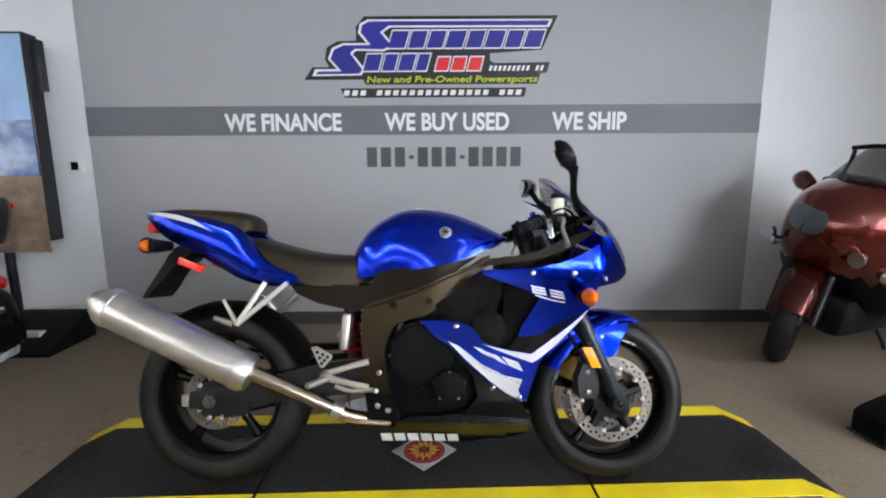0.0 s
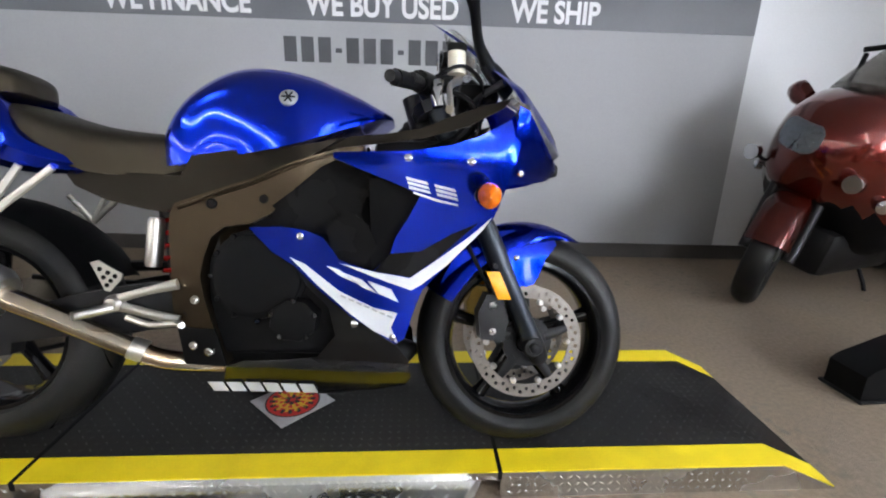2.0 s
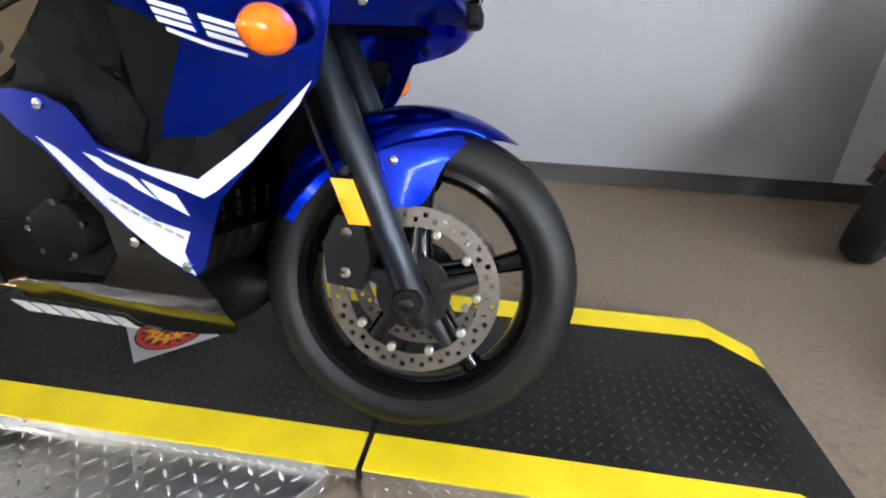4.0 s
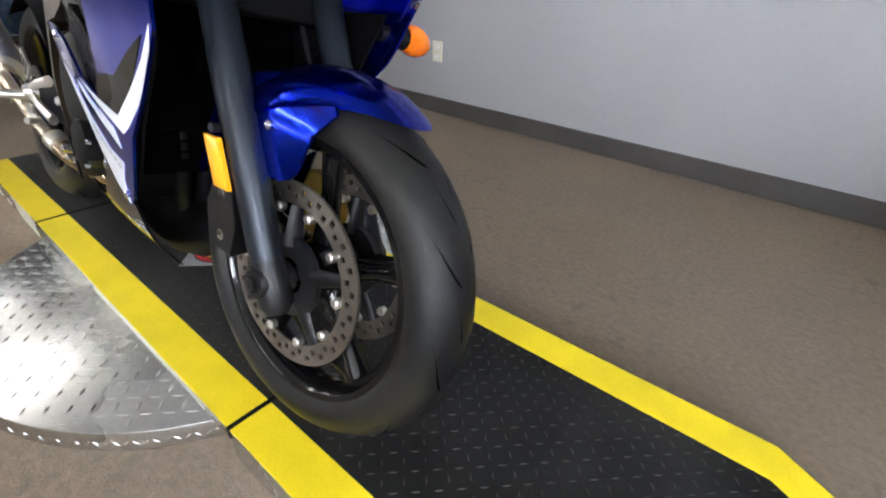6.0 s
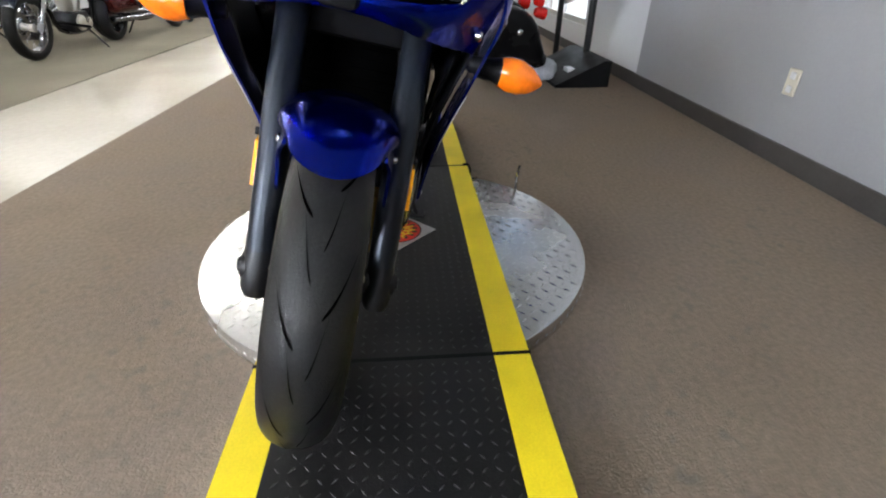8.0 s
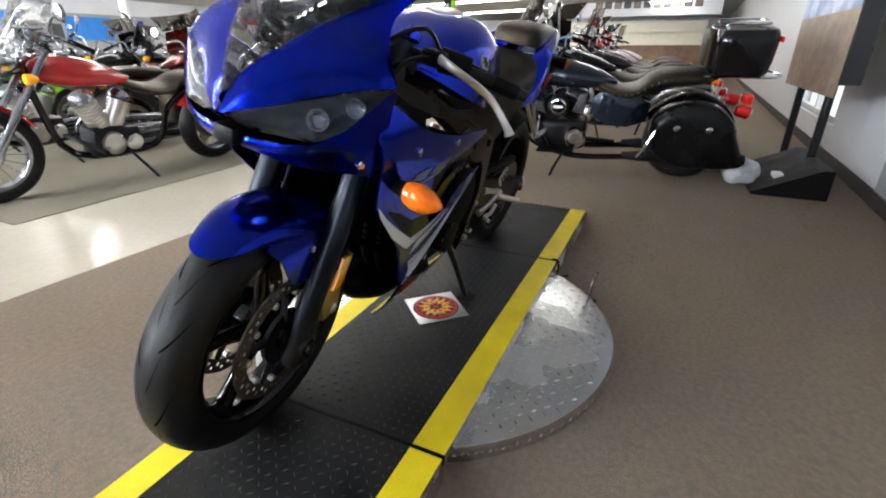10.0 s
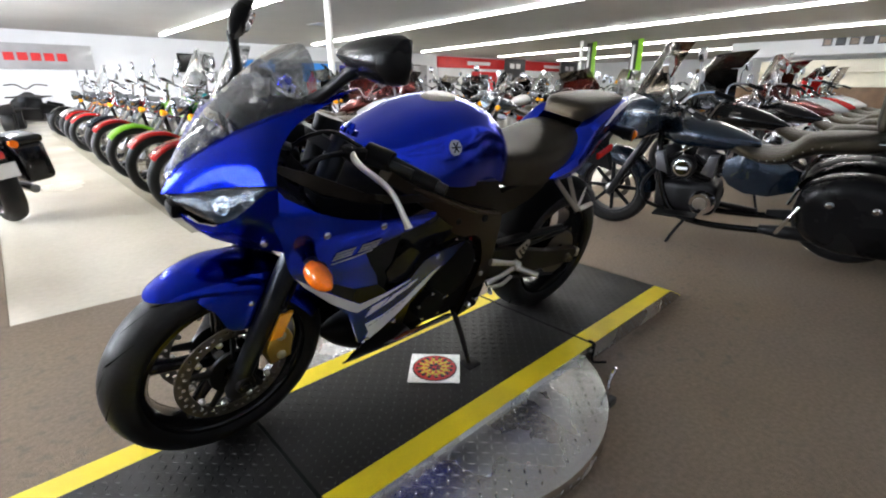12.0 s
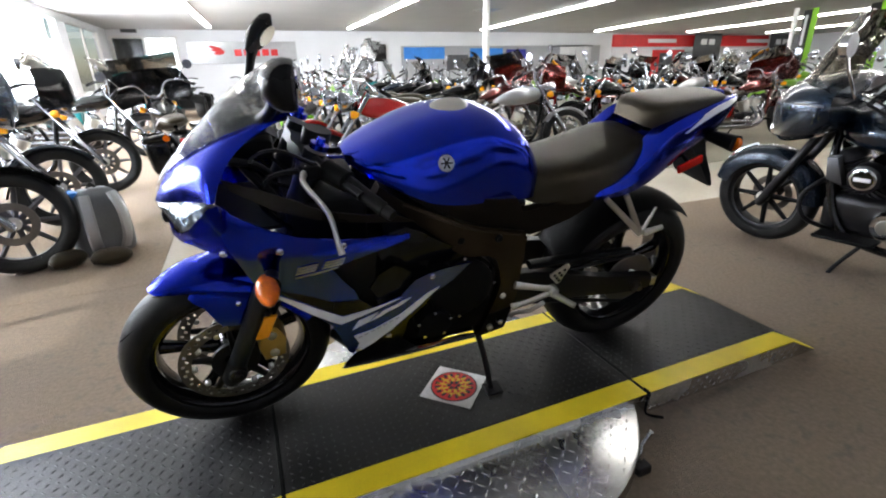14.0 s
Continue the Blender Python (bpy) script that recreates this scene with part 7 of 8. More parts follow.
# seat with studs
rings = []
for x, half, top, low in ((-0.10, 0.06, 0.82, 0.74), (-0.18, 0.13, 0.80, 0.70), (-0.32, 0.19, 0.745, 0.66), (-0.46, 0.20, 0.765, 0.66), (-0.55, 0.175, 0.845, 0.70), (-0.66, 0.165, 0.875, 0.74), (-0.84, 0.165, 0.885, 0.75), (-0.94, 0.14, 0.875, 0.77), (-0.98, 0.08, 0.85, 0.78)):
    rings.append([(x, half * abs(math.sin(a)) ** 0.8 * (1 if math.sin(a) > 0 else -1), (top + low) / 2 + (top - low) / 2 * math.cos(a)) for a in [2 * math.pi * k / 20 for k in range(20)]])
bm = bmesh.new()
loft(bm, densify(rings, 3))
seat_ = tp("seat", bm, "seat", "black studded leather seat", angle=0.9)
bm = bmesh.new()
for s in (-1, 1):
    for k in range(16):
        t = k / 15
        x = -0.24 - 0.68 * t
        z = lerp_table([(-0.94, 0.815), (-0.66, 0.80), (-0.55, 0.76), (-0.46, 0.705), (-0.32, 0.69), (-0.2, 0.72)], x)
        y = lerp_table([(-0.94, 0.14), (-0.66, 0.166), (-0.46, 0.20), (-0.32, 0.19), (-0.2, 0.14)], x)
        lathe(bm, (x, s * (y - 0.004), z + 0.01), (x, s * (y + 0.006), z + 0.01), [(0, 0.007), (1, 0.003)], 8)
tagged(part("stud", bm, "chrome", seat_), kind="stuff")
# hard bags: rounded teardrop shells with two chrome bolts each
for s in (-1, 1):
    sb = new("saddlebag")
    sb.parent = TOUR
    out = [(-0.52, 0.50), (-0.55, 0.61), (-0.64, 0.69), (-0.80, 0.725), (-0.97, 0.700), (-1.08, 0.61), (-1.14, 0.48), (-1.20, 0.34), (-1.20, 0.26), (-1.00, 0.235), (-0.75, 0.240), (-0.58, 0.33)]
    pts = [Vector((x, 0, z)) for x, z in out]
    sm = [(q.x, q.z) for q in smooth_path([*pts, pts[0]], 4)[:-1]]
    cxm, czm = sum(p[0] for p in sm) / len(sm), sum(p[1] for p in sm) / len(sm)
    rings = []
    for y, k in ((0.13, 0.95), (0.18, 1.0), (0.28, 1.0), (0.325, 0.975), (0.355, 0.92), (0.375, 0.82), (0.384, 0.6), (0.386, 0.3)):
        rings.append([(cxm + (x - cxm) * k, s * y, czm + (z - czm) * k) for x, z in sm])
    bm = bmesh.new()
    loft(bm, rings)
    part("shell", bm, "black_satin", sb, "black hard saddlebag shell", angle=0.9)
    for x, z in ((-0.70, 0.56), (-0.92, 0.555)):
        part("bolt", lathe(bmesh.new(), (x, s * 0.378, z), (x, s * 0.402, z), [(0, 0.024), (0.5, 0.024), (1, 0.012)], 16), "chrome", sb)
    part("lid_line", tubed([(-0.56, s * 0.345, 0.62), (-0.70, s * 0.360, 0.655), (-0.92, s * 0.360, 0.655), (-1.06, s * 0.345, 0.60)], 0.005, 6, smooth=3), "black_plastic", sb)
    tp("bag_guard", tubed([(-0.46, s * 0.30, 0.30), (-0.50, s * 0.37, 0.40), (-0.56, s * 0.36, 0.52)], 0.013, 8, smooth=3), "chrome")
    tp("tail_signal", lathe(bmesh.new(), (-1.10, s * 0.20, 0.62), (-1.20, s * 0.20, 0.595), [(0, 0.03), (0.3, 0.045), (0.9, 0.045), (1, 0.03)], 16), "red_lens", "red tail signal")
    tp("silencer", lathe(bmesh.new(), (-0.35, s * 0.17, 0.21), (-1.25, s * 0.20, 0.235), [(0, 0.03), (0.15, 0.045), (0.97, 0.048), (1, 0.04)], 16), "dark_metal")
tp("tail_lamp", boxed((-1.24, -0.06, 0.62), (-1.17, 0.06, 0.70), 0.02, 2), "red_lens")
# backrest, rack and top case
tp("backrest", boxed((-0.88, -0.13, 0.90), (-0.82, 0.13, 1.16), 0.03, 3), "seat")
tp("rack", tubed([(-0.85, -0.14, 0.84), (-1.10, -0.15, 0.84), (-1.34, -0.12, 0.84), (-1.34, 0.12, 0.84), (-1.10, 0.15, 0.84), (-0.85, 0.14, 0.84)], 0.010, 8, smooth=3), "chrome")
bm = bmesh.new()
rings = []
for z, k in ((0.855, 0.86), (0.87, 0.93), (0.95, 1.0), (1.07, 1.03), (1.09, 1.03), (1.14, 1.0), (1.165, 0.94), (1.17, 0.80)):
    ring = []
    for j in range(28):
        a = 2 * math.pi * j / 28
        ca, sa = math.cos(a), math.sin(a)
        ring.append((-1.06 + 0.20 * k * abs(ca) ** 0.45 * (1 if ca > 0 else -1), 0.27 * k * abs(sa) ** 0.45 * (1 if sa > 0 else -1), z))
    rings.append(ring)
loft(bm, rings)
tc = tp("top_case", bm, "black_gloss", "black hard top case", angle=0.6)
part("case_rail", tubed([(-0.93, -0.18, 1.165), (-0.93, -0.18, 1.20), (-1.18, -0.18, 1.20), (-1.18, 0.18, 1.20), (-0.93, 0.18, 1.20), (-0.93, 0.18, 1.165)], 0.009, 8, smooth=2), "chrome", tc)
part("case_band", boxed((-1.27, -0.24, 1.085), (-1.255, 0.24, 1.12), 0.004), "red_lens", tc)
tp("side_stand", tubed([(0.18, 0.15, 0.22), (0.26, 0.28, 0.08), (0.30, 0.36, -0.035), (0.36, 0.37, -0.042)], 0.012, 8, smooth=3), "dark_metal")
tp("exhaust_pipe", tubed([(0.20, -0.12, 0.56), (0.28, -0.18, 0.40), (0.18, -0.19, 0.26), (-0.35, -0.17, 0.21)], 0.024, 10, smooth=4), "dark_metal")
# seat, engine and everything behind them sit close up to the tank
for ob in list(TOUR.children):
    if ob.name.split(".")[0] in ("engine", "seat", "side_cover", "saddlebag", "bag_guard", "tail_signal", "silencer", "tail_lamp", "backrest", "rack", "top_case", "exhaust_pipe"):
        ob.matrix_basis = Matrix.Translation((0.12 if ob.name.startswith(("engine", "exhaust", "seat", "side_cover")) else 0.06, 0, -0.05 if ob.name.startswith(("saddlebag", "bag_guard")) else 0)) @ ob.matrix_basis


# ---------------------------------------------------------------- dark red sport tourer by the wall
RED = thing("sport_tourer", "dark red fully faired touring motorcycle beside the white wall", "motorcycle", stand_at(2.24, 1.21, 199, 12, 0.75))


def rp(name, bm, material, label="", parent=None, angle=0.7):
    return part(name, bm, material, parent or RED, label, angle)


spoked_wheel(RED, (0.71, 0, 0.30), 0.30, 0.225, 0.062, 20, 6, cast_mat="black_plastic")
red_front = list(RED.children)
spoked_wheel(RED, (-0.75, 0, 0.31), 0.31, 0.215, 0.080, 20, 6)
fender(RED, (0.71, 0, 0.30), 0.335, 0.105, 25, 160, "dark_red", 0.12)
for s in (-1, 1):
    rp("fork_leg", lathe(bmesh.new(), (0.70, s * 0.11, 0.28), (0.47, s * 0.11, 0.80), [(0, 0.026), (0.5, 0.028), (1, 0.022)], 14), "dark_metal")
rings = []
for x, half, top, low in ((0.88, 0.04, 0.88, 0.80), (0.85, 0.13, 0.95, 0.68), (0.79, 0.21, 1.02, 0.60), (0.70, 0.28, 1.07, 0.55), (0.58, 0.34, 1.10, 0.42), (0.44, 0.37, 1.09, 0.30), (0.25, 0.34, 0.98, 0.24), (0.05, 0.28, 0.88, 0.24), (-0.12, 0.22, 0.80, 0.28)):
    rings.append([(x, half * abs(math.sin(a)) ** 0.75 * (1 if math.sin(a) > 0 else -1), (top + low) / 2 + (top - low) / 2 * (abs(math.cos(a)) ** 0.8) * (1 if math.cos(a) > 0 else -1)) for a in [2 * math.pi * k / 28 for k in range(28)]])
bm = bmesh.new()
loft(bm, densify(rings, 3))
rf = rp("fairing", bm, "dark_red", "glossy dark red full fairing with black lower half", angle=0.9)
rf.data.materials.append(M["black_plastic"])
for pl in rf.data.polygons:
    if pl.center.z < 0.57 + 0.06 * pl.center.x:
        pl.material_index = 1
def rw_(x, z):
    half = lerp_table([(0.44, 0.37), (0.58, 0.34), (0.70, 0.28), (0.79, 0.21), (0.85, 0.13), (0.88, 0.04)], x)
    top = lerp_table([(0.44, 1.09), (0.58, 1.10), (0.70, 1.07), (0.79, 1.02), (0.85, 0.95), (0.88, 0.88)], x)
    low = lerp_table([(0.44, 0.30), (0.58, 0.42), (0.70, 0.55), (0.79, 0.60), (0.85, 0.68), (0.88, 0.80)], x)
    cv = max(-1, min(1, (z - (top + low) / 2) / ((top - low) / 2)))
    ca = abs(cv) ** 1.25
    return half * (1 - ca * ca) ** 0.375
for s in (-1, 1):
    fl = new("fog_lamp")
    fl.parent = RED
    part("arm", tubed([(0.72, s * 0.16, 0.72), (0.78, s * 0.22, 0.72), (0.80, s * 0.255, 0.74)], 0.010, 8, smooth=3), "black_plastic", fl)
    part("lamp", lathe(bmesh.new(), (0.79, s * 0.260, 0.758), (0.86, s * 0.260, 0.754), [(0, 0.02), (0.4, 0.040), (1, 0.043)], 16), "chrome", fl)
    rp("mirror", tubed([(0.50, s * 0.30, 1.01), (0.48, s * 0.38, 1.03), (0.46, s * 0.44, 1.03)], [0.04, 0.055, 0.03], 12, 0.7, smooth=3), "dark_red")
    rp("trim_lamp", lathe(bmesh.new(), (0.63, s * 0.31, 0.66), (0.66, s * 0.345, 0.66), [(0, 0.035), (0.7, 0.035), (1, 0.02)], 16), "chrome")
    rp("saddlebag", boxed((-1.05, s * 0.16, 0.34), (-0.45, s * 0.40, 0.70), 0.07, 3), "dark_red")
# one wide lens across the nose
hl = new("headlight")
hl.parent = RED


def nose_x(y, z):
    x = 0.88
    while x > 0.5 and rw_(x, z) < abs(y):
        x -= 0.004
    return x


for nm, mtl, lift in (("bowl", "silver", 0.003), ("lens", "lens", 0.012)):
    bm = bmesh.new()
    rows = []
    for i in range(15):
        y = -0.165 + 0.225 * i / 14
        hh = 0.060 * (1 - abs((y + 0.0525) / 0.122) ** 6) + 0.004
        rows.append([(nose_x(y, 0.885 + q * hh) + lift, y * 1.02, 0.885 + q * hh + abs(y) * 0.12) for q in (-1, -0.5, 0, 0.5, 1)])
    loft(bm, rows, closed=False, cap=False)
    bmesh.ops.solidify(bm, geom=bm.faces[:], thickness=0.003)
    piece = part(nm, bm, mtl, hl, "clear headlight lens" if nm == "lens" else "grey reflector bowl", 0.9)
    piece.visible_shadow = nm != "lens"
bm = bmesh.new()
rows = []
for i in range(8):
    t = i / 7
    rows.append([(0.70 - 0.22 * t - 0.12 * q * q, 0.21 * q * (1 - 0.3 * t * t), 1.05 + 0.20 * t - 0.02 * q * q) for q in [-1 + 2 * k / 12 for k in range(13)]])
loft(bm, rows, closed=False, cap=False)
bmesh.ops.solidify(bm, geom=bm.faces[:], thickness=0.004)
rp("windscreen", bm, "smoke", "lightly smoked windscreen")
rp("screen_bracket", tubed([(0.50, -0.15, 1.235), (0.475, 0, 1.262), (0.50, 0.15, 1.235)], 0.011, 8, smooth=4), "black_plastic")
for s in (-1, 1):
    rp("screen_bracket", tubed([(0.52, s * 0.12, 1.10), (0.46, s * 0.15, 1.22)], 0.012, 6), "black_plastic")
rp("handlebar", tubed([(0.22, 0.40, 1.0), (0.34, 0.30, 1.05), (0.38, 0, 1.06), (0.34, -0.30, 1.05), (0.22, -0.40, 1.0)], 0.013, 8, smooth=4), "black_plastic")
teardrop(RED, "dark_red", ((0.34, 0.06, 0.98, 0.86), (0.24, 0.16, 1.0, 0.80), (0.08, 0.18, 0.97, 0.76), (-0.10, 0.13, 0.88, 0.74), (-0.18, 0.05, 0.83, 0.76)))
bm = bmesh.new()
rings = []
for x, half, top, low in ((-0.14, 0.08, 0.84, 0.72), (-0.28, 0.17, 0.81, 0.68), (-0.48, 0.18, 0.83, 0.70), (-0.60, 0.16, 0.91, 0.72), (-0.85, 0.15, 0.93, 0.74), (-0.95, 0.10, 0.90, 0.76)):
    rings.append([(x, half * math.sin(2 * math.pi * k / 18), (top + low) / 2 + (top - low) / 2 * math.cos(2 * math.pi * k / 18)) for k in range(18)])
loft(bm, densify(rings, 3))
rp("seat", bm, "seat")
rp("engine", boxed((-0.25, -0.22, 0.18), (0.45, 0.22, 0.45), 0.05, 2), "dark_metal")
rp("side_stand", tubed([(-0.02, 0.14, 0.24), (-0.08, 0.22, 0.10), (-0.10, 0.28, -0.02)], 0.012, 6), "dark_metal")
# the front wheel is turned towards the aisle
for ob in RED.children:
    if ob in red_front or ob.name.split(".")[0] in ("fork_leg", "fender", "front_fender"):
        ob.matrix_basis = Matrix.Translation((0.56, 0, 0)) @ Matrix.Rotation(radians(24), 4, 'Z') @ Matrix.Translation((-0.56, 0, 0)) @ ob.matrix_basis
# the fairing stands back from the wheel and rises high
for ob in RED.children_recursive:
    if ob.type == 'MESH' and (ob.name.split(".")[0] in ("fairing", "windscreen", "mirror", "screen_bracket", "handlebar", "trim_lamp") or (ob.parent and ob.parent.name.split(".")[0] in ("headlight", "fog_lamp"))):
        for v in ob.data.vertices:
            v.co.x -= 0.19
            if v.co.z > 0.88:
                v.co.z = 0.88 + (v.co.z - 0.88) * 1.22

# ---------------------------------------------------------------- things round the room
# posts
for x, y in ((-4.06, -7.45), (-15.28, -8.82)):
    p = thing("support_post", "slim white steel support post", "post", Matrix.Translation((x, y, 0)), "support posts")
    part("shaft", lathe(bmesh.new(), (0, 0, 0.0), (0, 0, CEIL), [(0, 0.065), (1, 0.065)], 20), "post", p)
    part("base_plate", boxed((-0.13, -0.13, 0), (0.13, 0.13, 0.015), 0.003), "post", p)

SY = SOUTH_Y


def wall_box(name, x0, x1, z0, z1, d, mtl, parent, off=0.0, bevel=0.004):
    return part(name, boxed((x0, SY + off, z0), (x1, SY + off + d, z1), bevel), mtl, parent)


# grey sign with a red wing and bars
sg = thing("wall_sign", "long silver sign with a red wing emblem and red letter bars", "sign", Matrix.Translation((0.63, 0, -0.375)))
wall_box("board", -2.37, 1.27, 1.90, 2.62, 0.08, "silver", sg)
wing = bmesh.new()
pts = [(0.55, 2.30), (0.42, 2.42), (0.12, 2.50), (0.02, 2.46), (0.20, 2.38), (0.08, 2.34), (0.26, 2.28), (0.16, 2.22), (0.36, 2.18), (0.50, 2.22)]
slab(wing, [(0.62 - (x - 0.02), z) for x, z in pts], SY + 0.081, SY + 0.092)
part("wing", wing, "ink_red", sg)
for k in range(5):
    x = -0.22 - k * 0.31
    wall_box("letter_bar", x - 0.24, x, 2.14, 2.36, 0.012, "ink_red", sg, 0.081, 0)
tv = thing("wall_television", "dark flat television on the far wall", "television", Matrix.Translation((0.63, 0, -0.375)))
wall_box("case", -5.85, -4.85, 1.88, 2.52, 0.09, "black_plastic", tv)
wall_box("screen_face", -5.80, -4.90, 1.93, 2.47, 0.006, "black_gloss", tv, 0.091, 0)
# display alcove in grey and blue
alc = thing("display_alcove", "grey display wall with bright blue boards", "display", Matrix.Translation((0.63, 0, -0.375)))
wall_box("back_board", -16.6, -6.5, 0.4, 2.45, 0.05, "grey_wall", alc)
for x0, x1, z0, z1, m2 in ((-8.4, -6.6, 1.95, 2.40, "sky_blue"), (-11.2, -9.6, 1.6, 2.35, "sky_blue"), (-9.5, -8.5, 1.5, 2.1, "ink_grey"), (-12.4, -11.4, 1.7, 2.3, "ink_blue")):
    wall_box("board", x0, x1, z0, z1, 0.04, m2, alc, 0.052)
cab = thing("grey_cabinet", "pale grey metal cabinet against the far wall", "cabinet", Matrix())
wall_box("body", -14.95, -13.2, 0.0, 2.0, 0.6, "silver", cab, 0.06, 0.01)
wall_box("top", -15.0, -13.15, 2.0, 2.06, 0.64, "ink_grey", cab, 0.05, 0.01)
for x in (-14.07,):
    wall_box("door_gap", x - 0.01, x + 0.01, 0.1, 1.9, 0.004, "ink_grey", cab, 0.661, 0)
# red service front with banners
red = thing("service_front", "bright red header over a white service counter", "shop front", Matrix.Translation((1.1, 0, -0.30)))
wall_box("header", -29.0, -17.8, 2.30, 2.85, 0.12, "ink_red", red)
wall_box("counter_wall", -29.0, -17.8, 0.3, 2.28, 0.08, "wall", red)
for x in (-27.2, -20.0):
    wall_box("header_bar", x - 1.9, x, 2.48, 2.66, 0.01, "ink_white", red, 0.121, 0)
wall_box("doorway", -22.6, -20.4, 0.3, 2.15, 0.02, "ink_red", red, 0.082, 0)
wall_box("doorway", -21.8, -20.9, 0.3, 2.0, 0.01, "ink_grey", red, 0.105, 0)
for x0, x1 in ((-25.0, -23.0), (-31.0, -28.9)):
    bn = thing("hanging_banner", "tall black banner with a white emblem", "banner", Matrix.Translation((1.2, 0, -0.28)), "black banners")
    wall_box("cloth", max(x0, -30.9), x1, 0.5, 2.88, 0.02, "ink_grey", bn, 0.35)
    cx = (max(x0, -30.9) + x1) / 2
    wall_box("emblem", cx - 0.5, cx - 0.08, 2.35, 2.62, 0.006, "ink_white", bn, 0.371, 0)
    wall_box("emblem", cx + 0.08, cx + 0.5, 2.35, 2.62, 0.006, "ink_white", bn, 0.371, 0)
# green and black feather flags
for x, y in ((-15.9, -8.75), (-16.0, -7.05)):
    fl = thing("feather_flag", "tall black and lime green banner on a stand", "flag", pose(x, y, 0, 0, 0, 62), "lime green flags")
    part("pole", tubed([(0, 0, 0), (0, 0, 2.75)], 0.015, 8), "dark_metal", fl)
    part("base", lathe(bmesh.new(), (0, 0, 0), (0, 0, 0.04), [(0, 0.22), (1, 0.18)], 18), "dark_metal", fl)
    part("black_cloth", boxed((-0.38, -0.008, 0.5), (-0.02, 0.004, 2.60), 0.003), "ink", fl)
    part("green_cloth", boxed((0.02, -0.008, 0.5), (0.30, 0.004, 2.70), 0.003), "lime", fl)
    part("letter_bar", boxed((-0.28, -0.012, 1.6), (-0.14, -0.007, 2.45), 0.001), "ink_white", fl)
# soffit with a strip of pictures at the parts counter
structure("soffit", boxed((-20.6, -5.4, 2.1), (-20.4, WALL_Y, CEIL)), "wall", "white header wall over the parts counter", "wall")
for k in range(11):
    y = -2.6 + k * 0.36
    pc = thing("framed_picture", "small dark framed picture on the white header", "picture", Matrix(), "row of framed pictures")
    part("frame", boxed((-20.4, y, 2.38), (-20.37, y + 0.26, 2.62), 0.004), "ink", pc)
    part("print", boxed((-20.371, y + 0.03, 2.41), (-20.366, y + 0.23, 2.59)), "ink_grey" if k % 2 else "stone", pc)
ct = thing("parts_counter", "brown wooden parts counter with shelves behind", "counter", Matrix())
part("front", boxed((-21.4, -5.2, 0), (-20.8, 1.7, 1.05), 0.01), "wood", ct)
part("top", boxed((-21.5, -5.3, 1.05), (-20.7, 1.75, 1.10), 0.008), "plate_white", ct)
part("shelf_back", boxed((-24.0, -5.2, 0.0), (-23.9, 1.7, 2.08), 0.005), "plate_white", ct)
for z in (0.6, 1.1, 1.6):
    part("shelf", boxed((-23.9, -5.2, z), (-23.5, 1.7, z + 0.03), 0.003), "plate_white", ct)
dr = thing("interior_door", "brown wooden door in the far wall", "door", Matrix())
part("leaf", boxed((WEST_X + 0.001, -10.4, 0), (WEST_X + 0.05, -9.4, 2.05), 0.004), "wood", dr)
part("handle", lathe(bmesh.new(), (WEST_X + 0.05, -9.5, 1.0), (WEST_X + 0.10, -9.5, 1.0), [(0, 0.02), (1, 0.03)], 12), "chrome", dr)

# office window in the far corner
ow = thing("office_window", "interior office window with a dark pane and a bright pane", "window", Matrix())
wall_box("frame", 2.15, 4.15, 0.9, 2.42, 0.05, "white_body", ow)
wall_box("dark_pane", 3.20, 4.05, 0.98, 2.34, 0.006, "black_gloss", ow, 0.052, 0)
wall_box("bright_pane", 2.25, 3.10, 0.98, 2.34, 0.006, glow("daylit_pane", (0.86, 0.93, 1.0), 3.0), ow, 0.052, 0)
ex_ = thing("exit_box", "small dark box high on the far wall", "wall box", Matrix())
wall_box("box", 3.3, 3.75, 2.52, 2.70, 0.12, "ink_grey", ex_)
for x, y in ((-1.2, -9.5), (-6.0, -11.0), (1.6, -7.0)):
    vt = thing("ceiling_vent", "flat grey air vent in the ceiling", "vent", Matrix.Translation((x, y, CEIL)), "ceiling vents")
    part("frame", boxed((-0.32, -0.32, -0.012), (0.32, 0.32, -0.001), 0.003), "ceiling", vt)
    for k in range(6):
        part("slat", boxed((-0.27, -0.27 + k * 0.095, -0.022), (0.27, -0.22 + k * 0.095, -0.012)), "silver", vt)


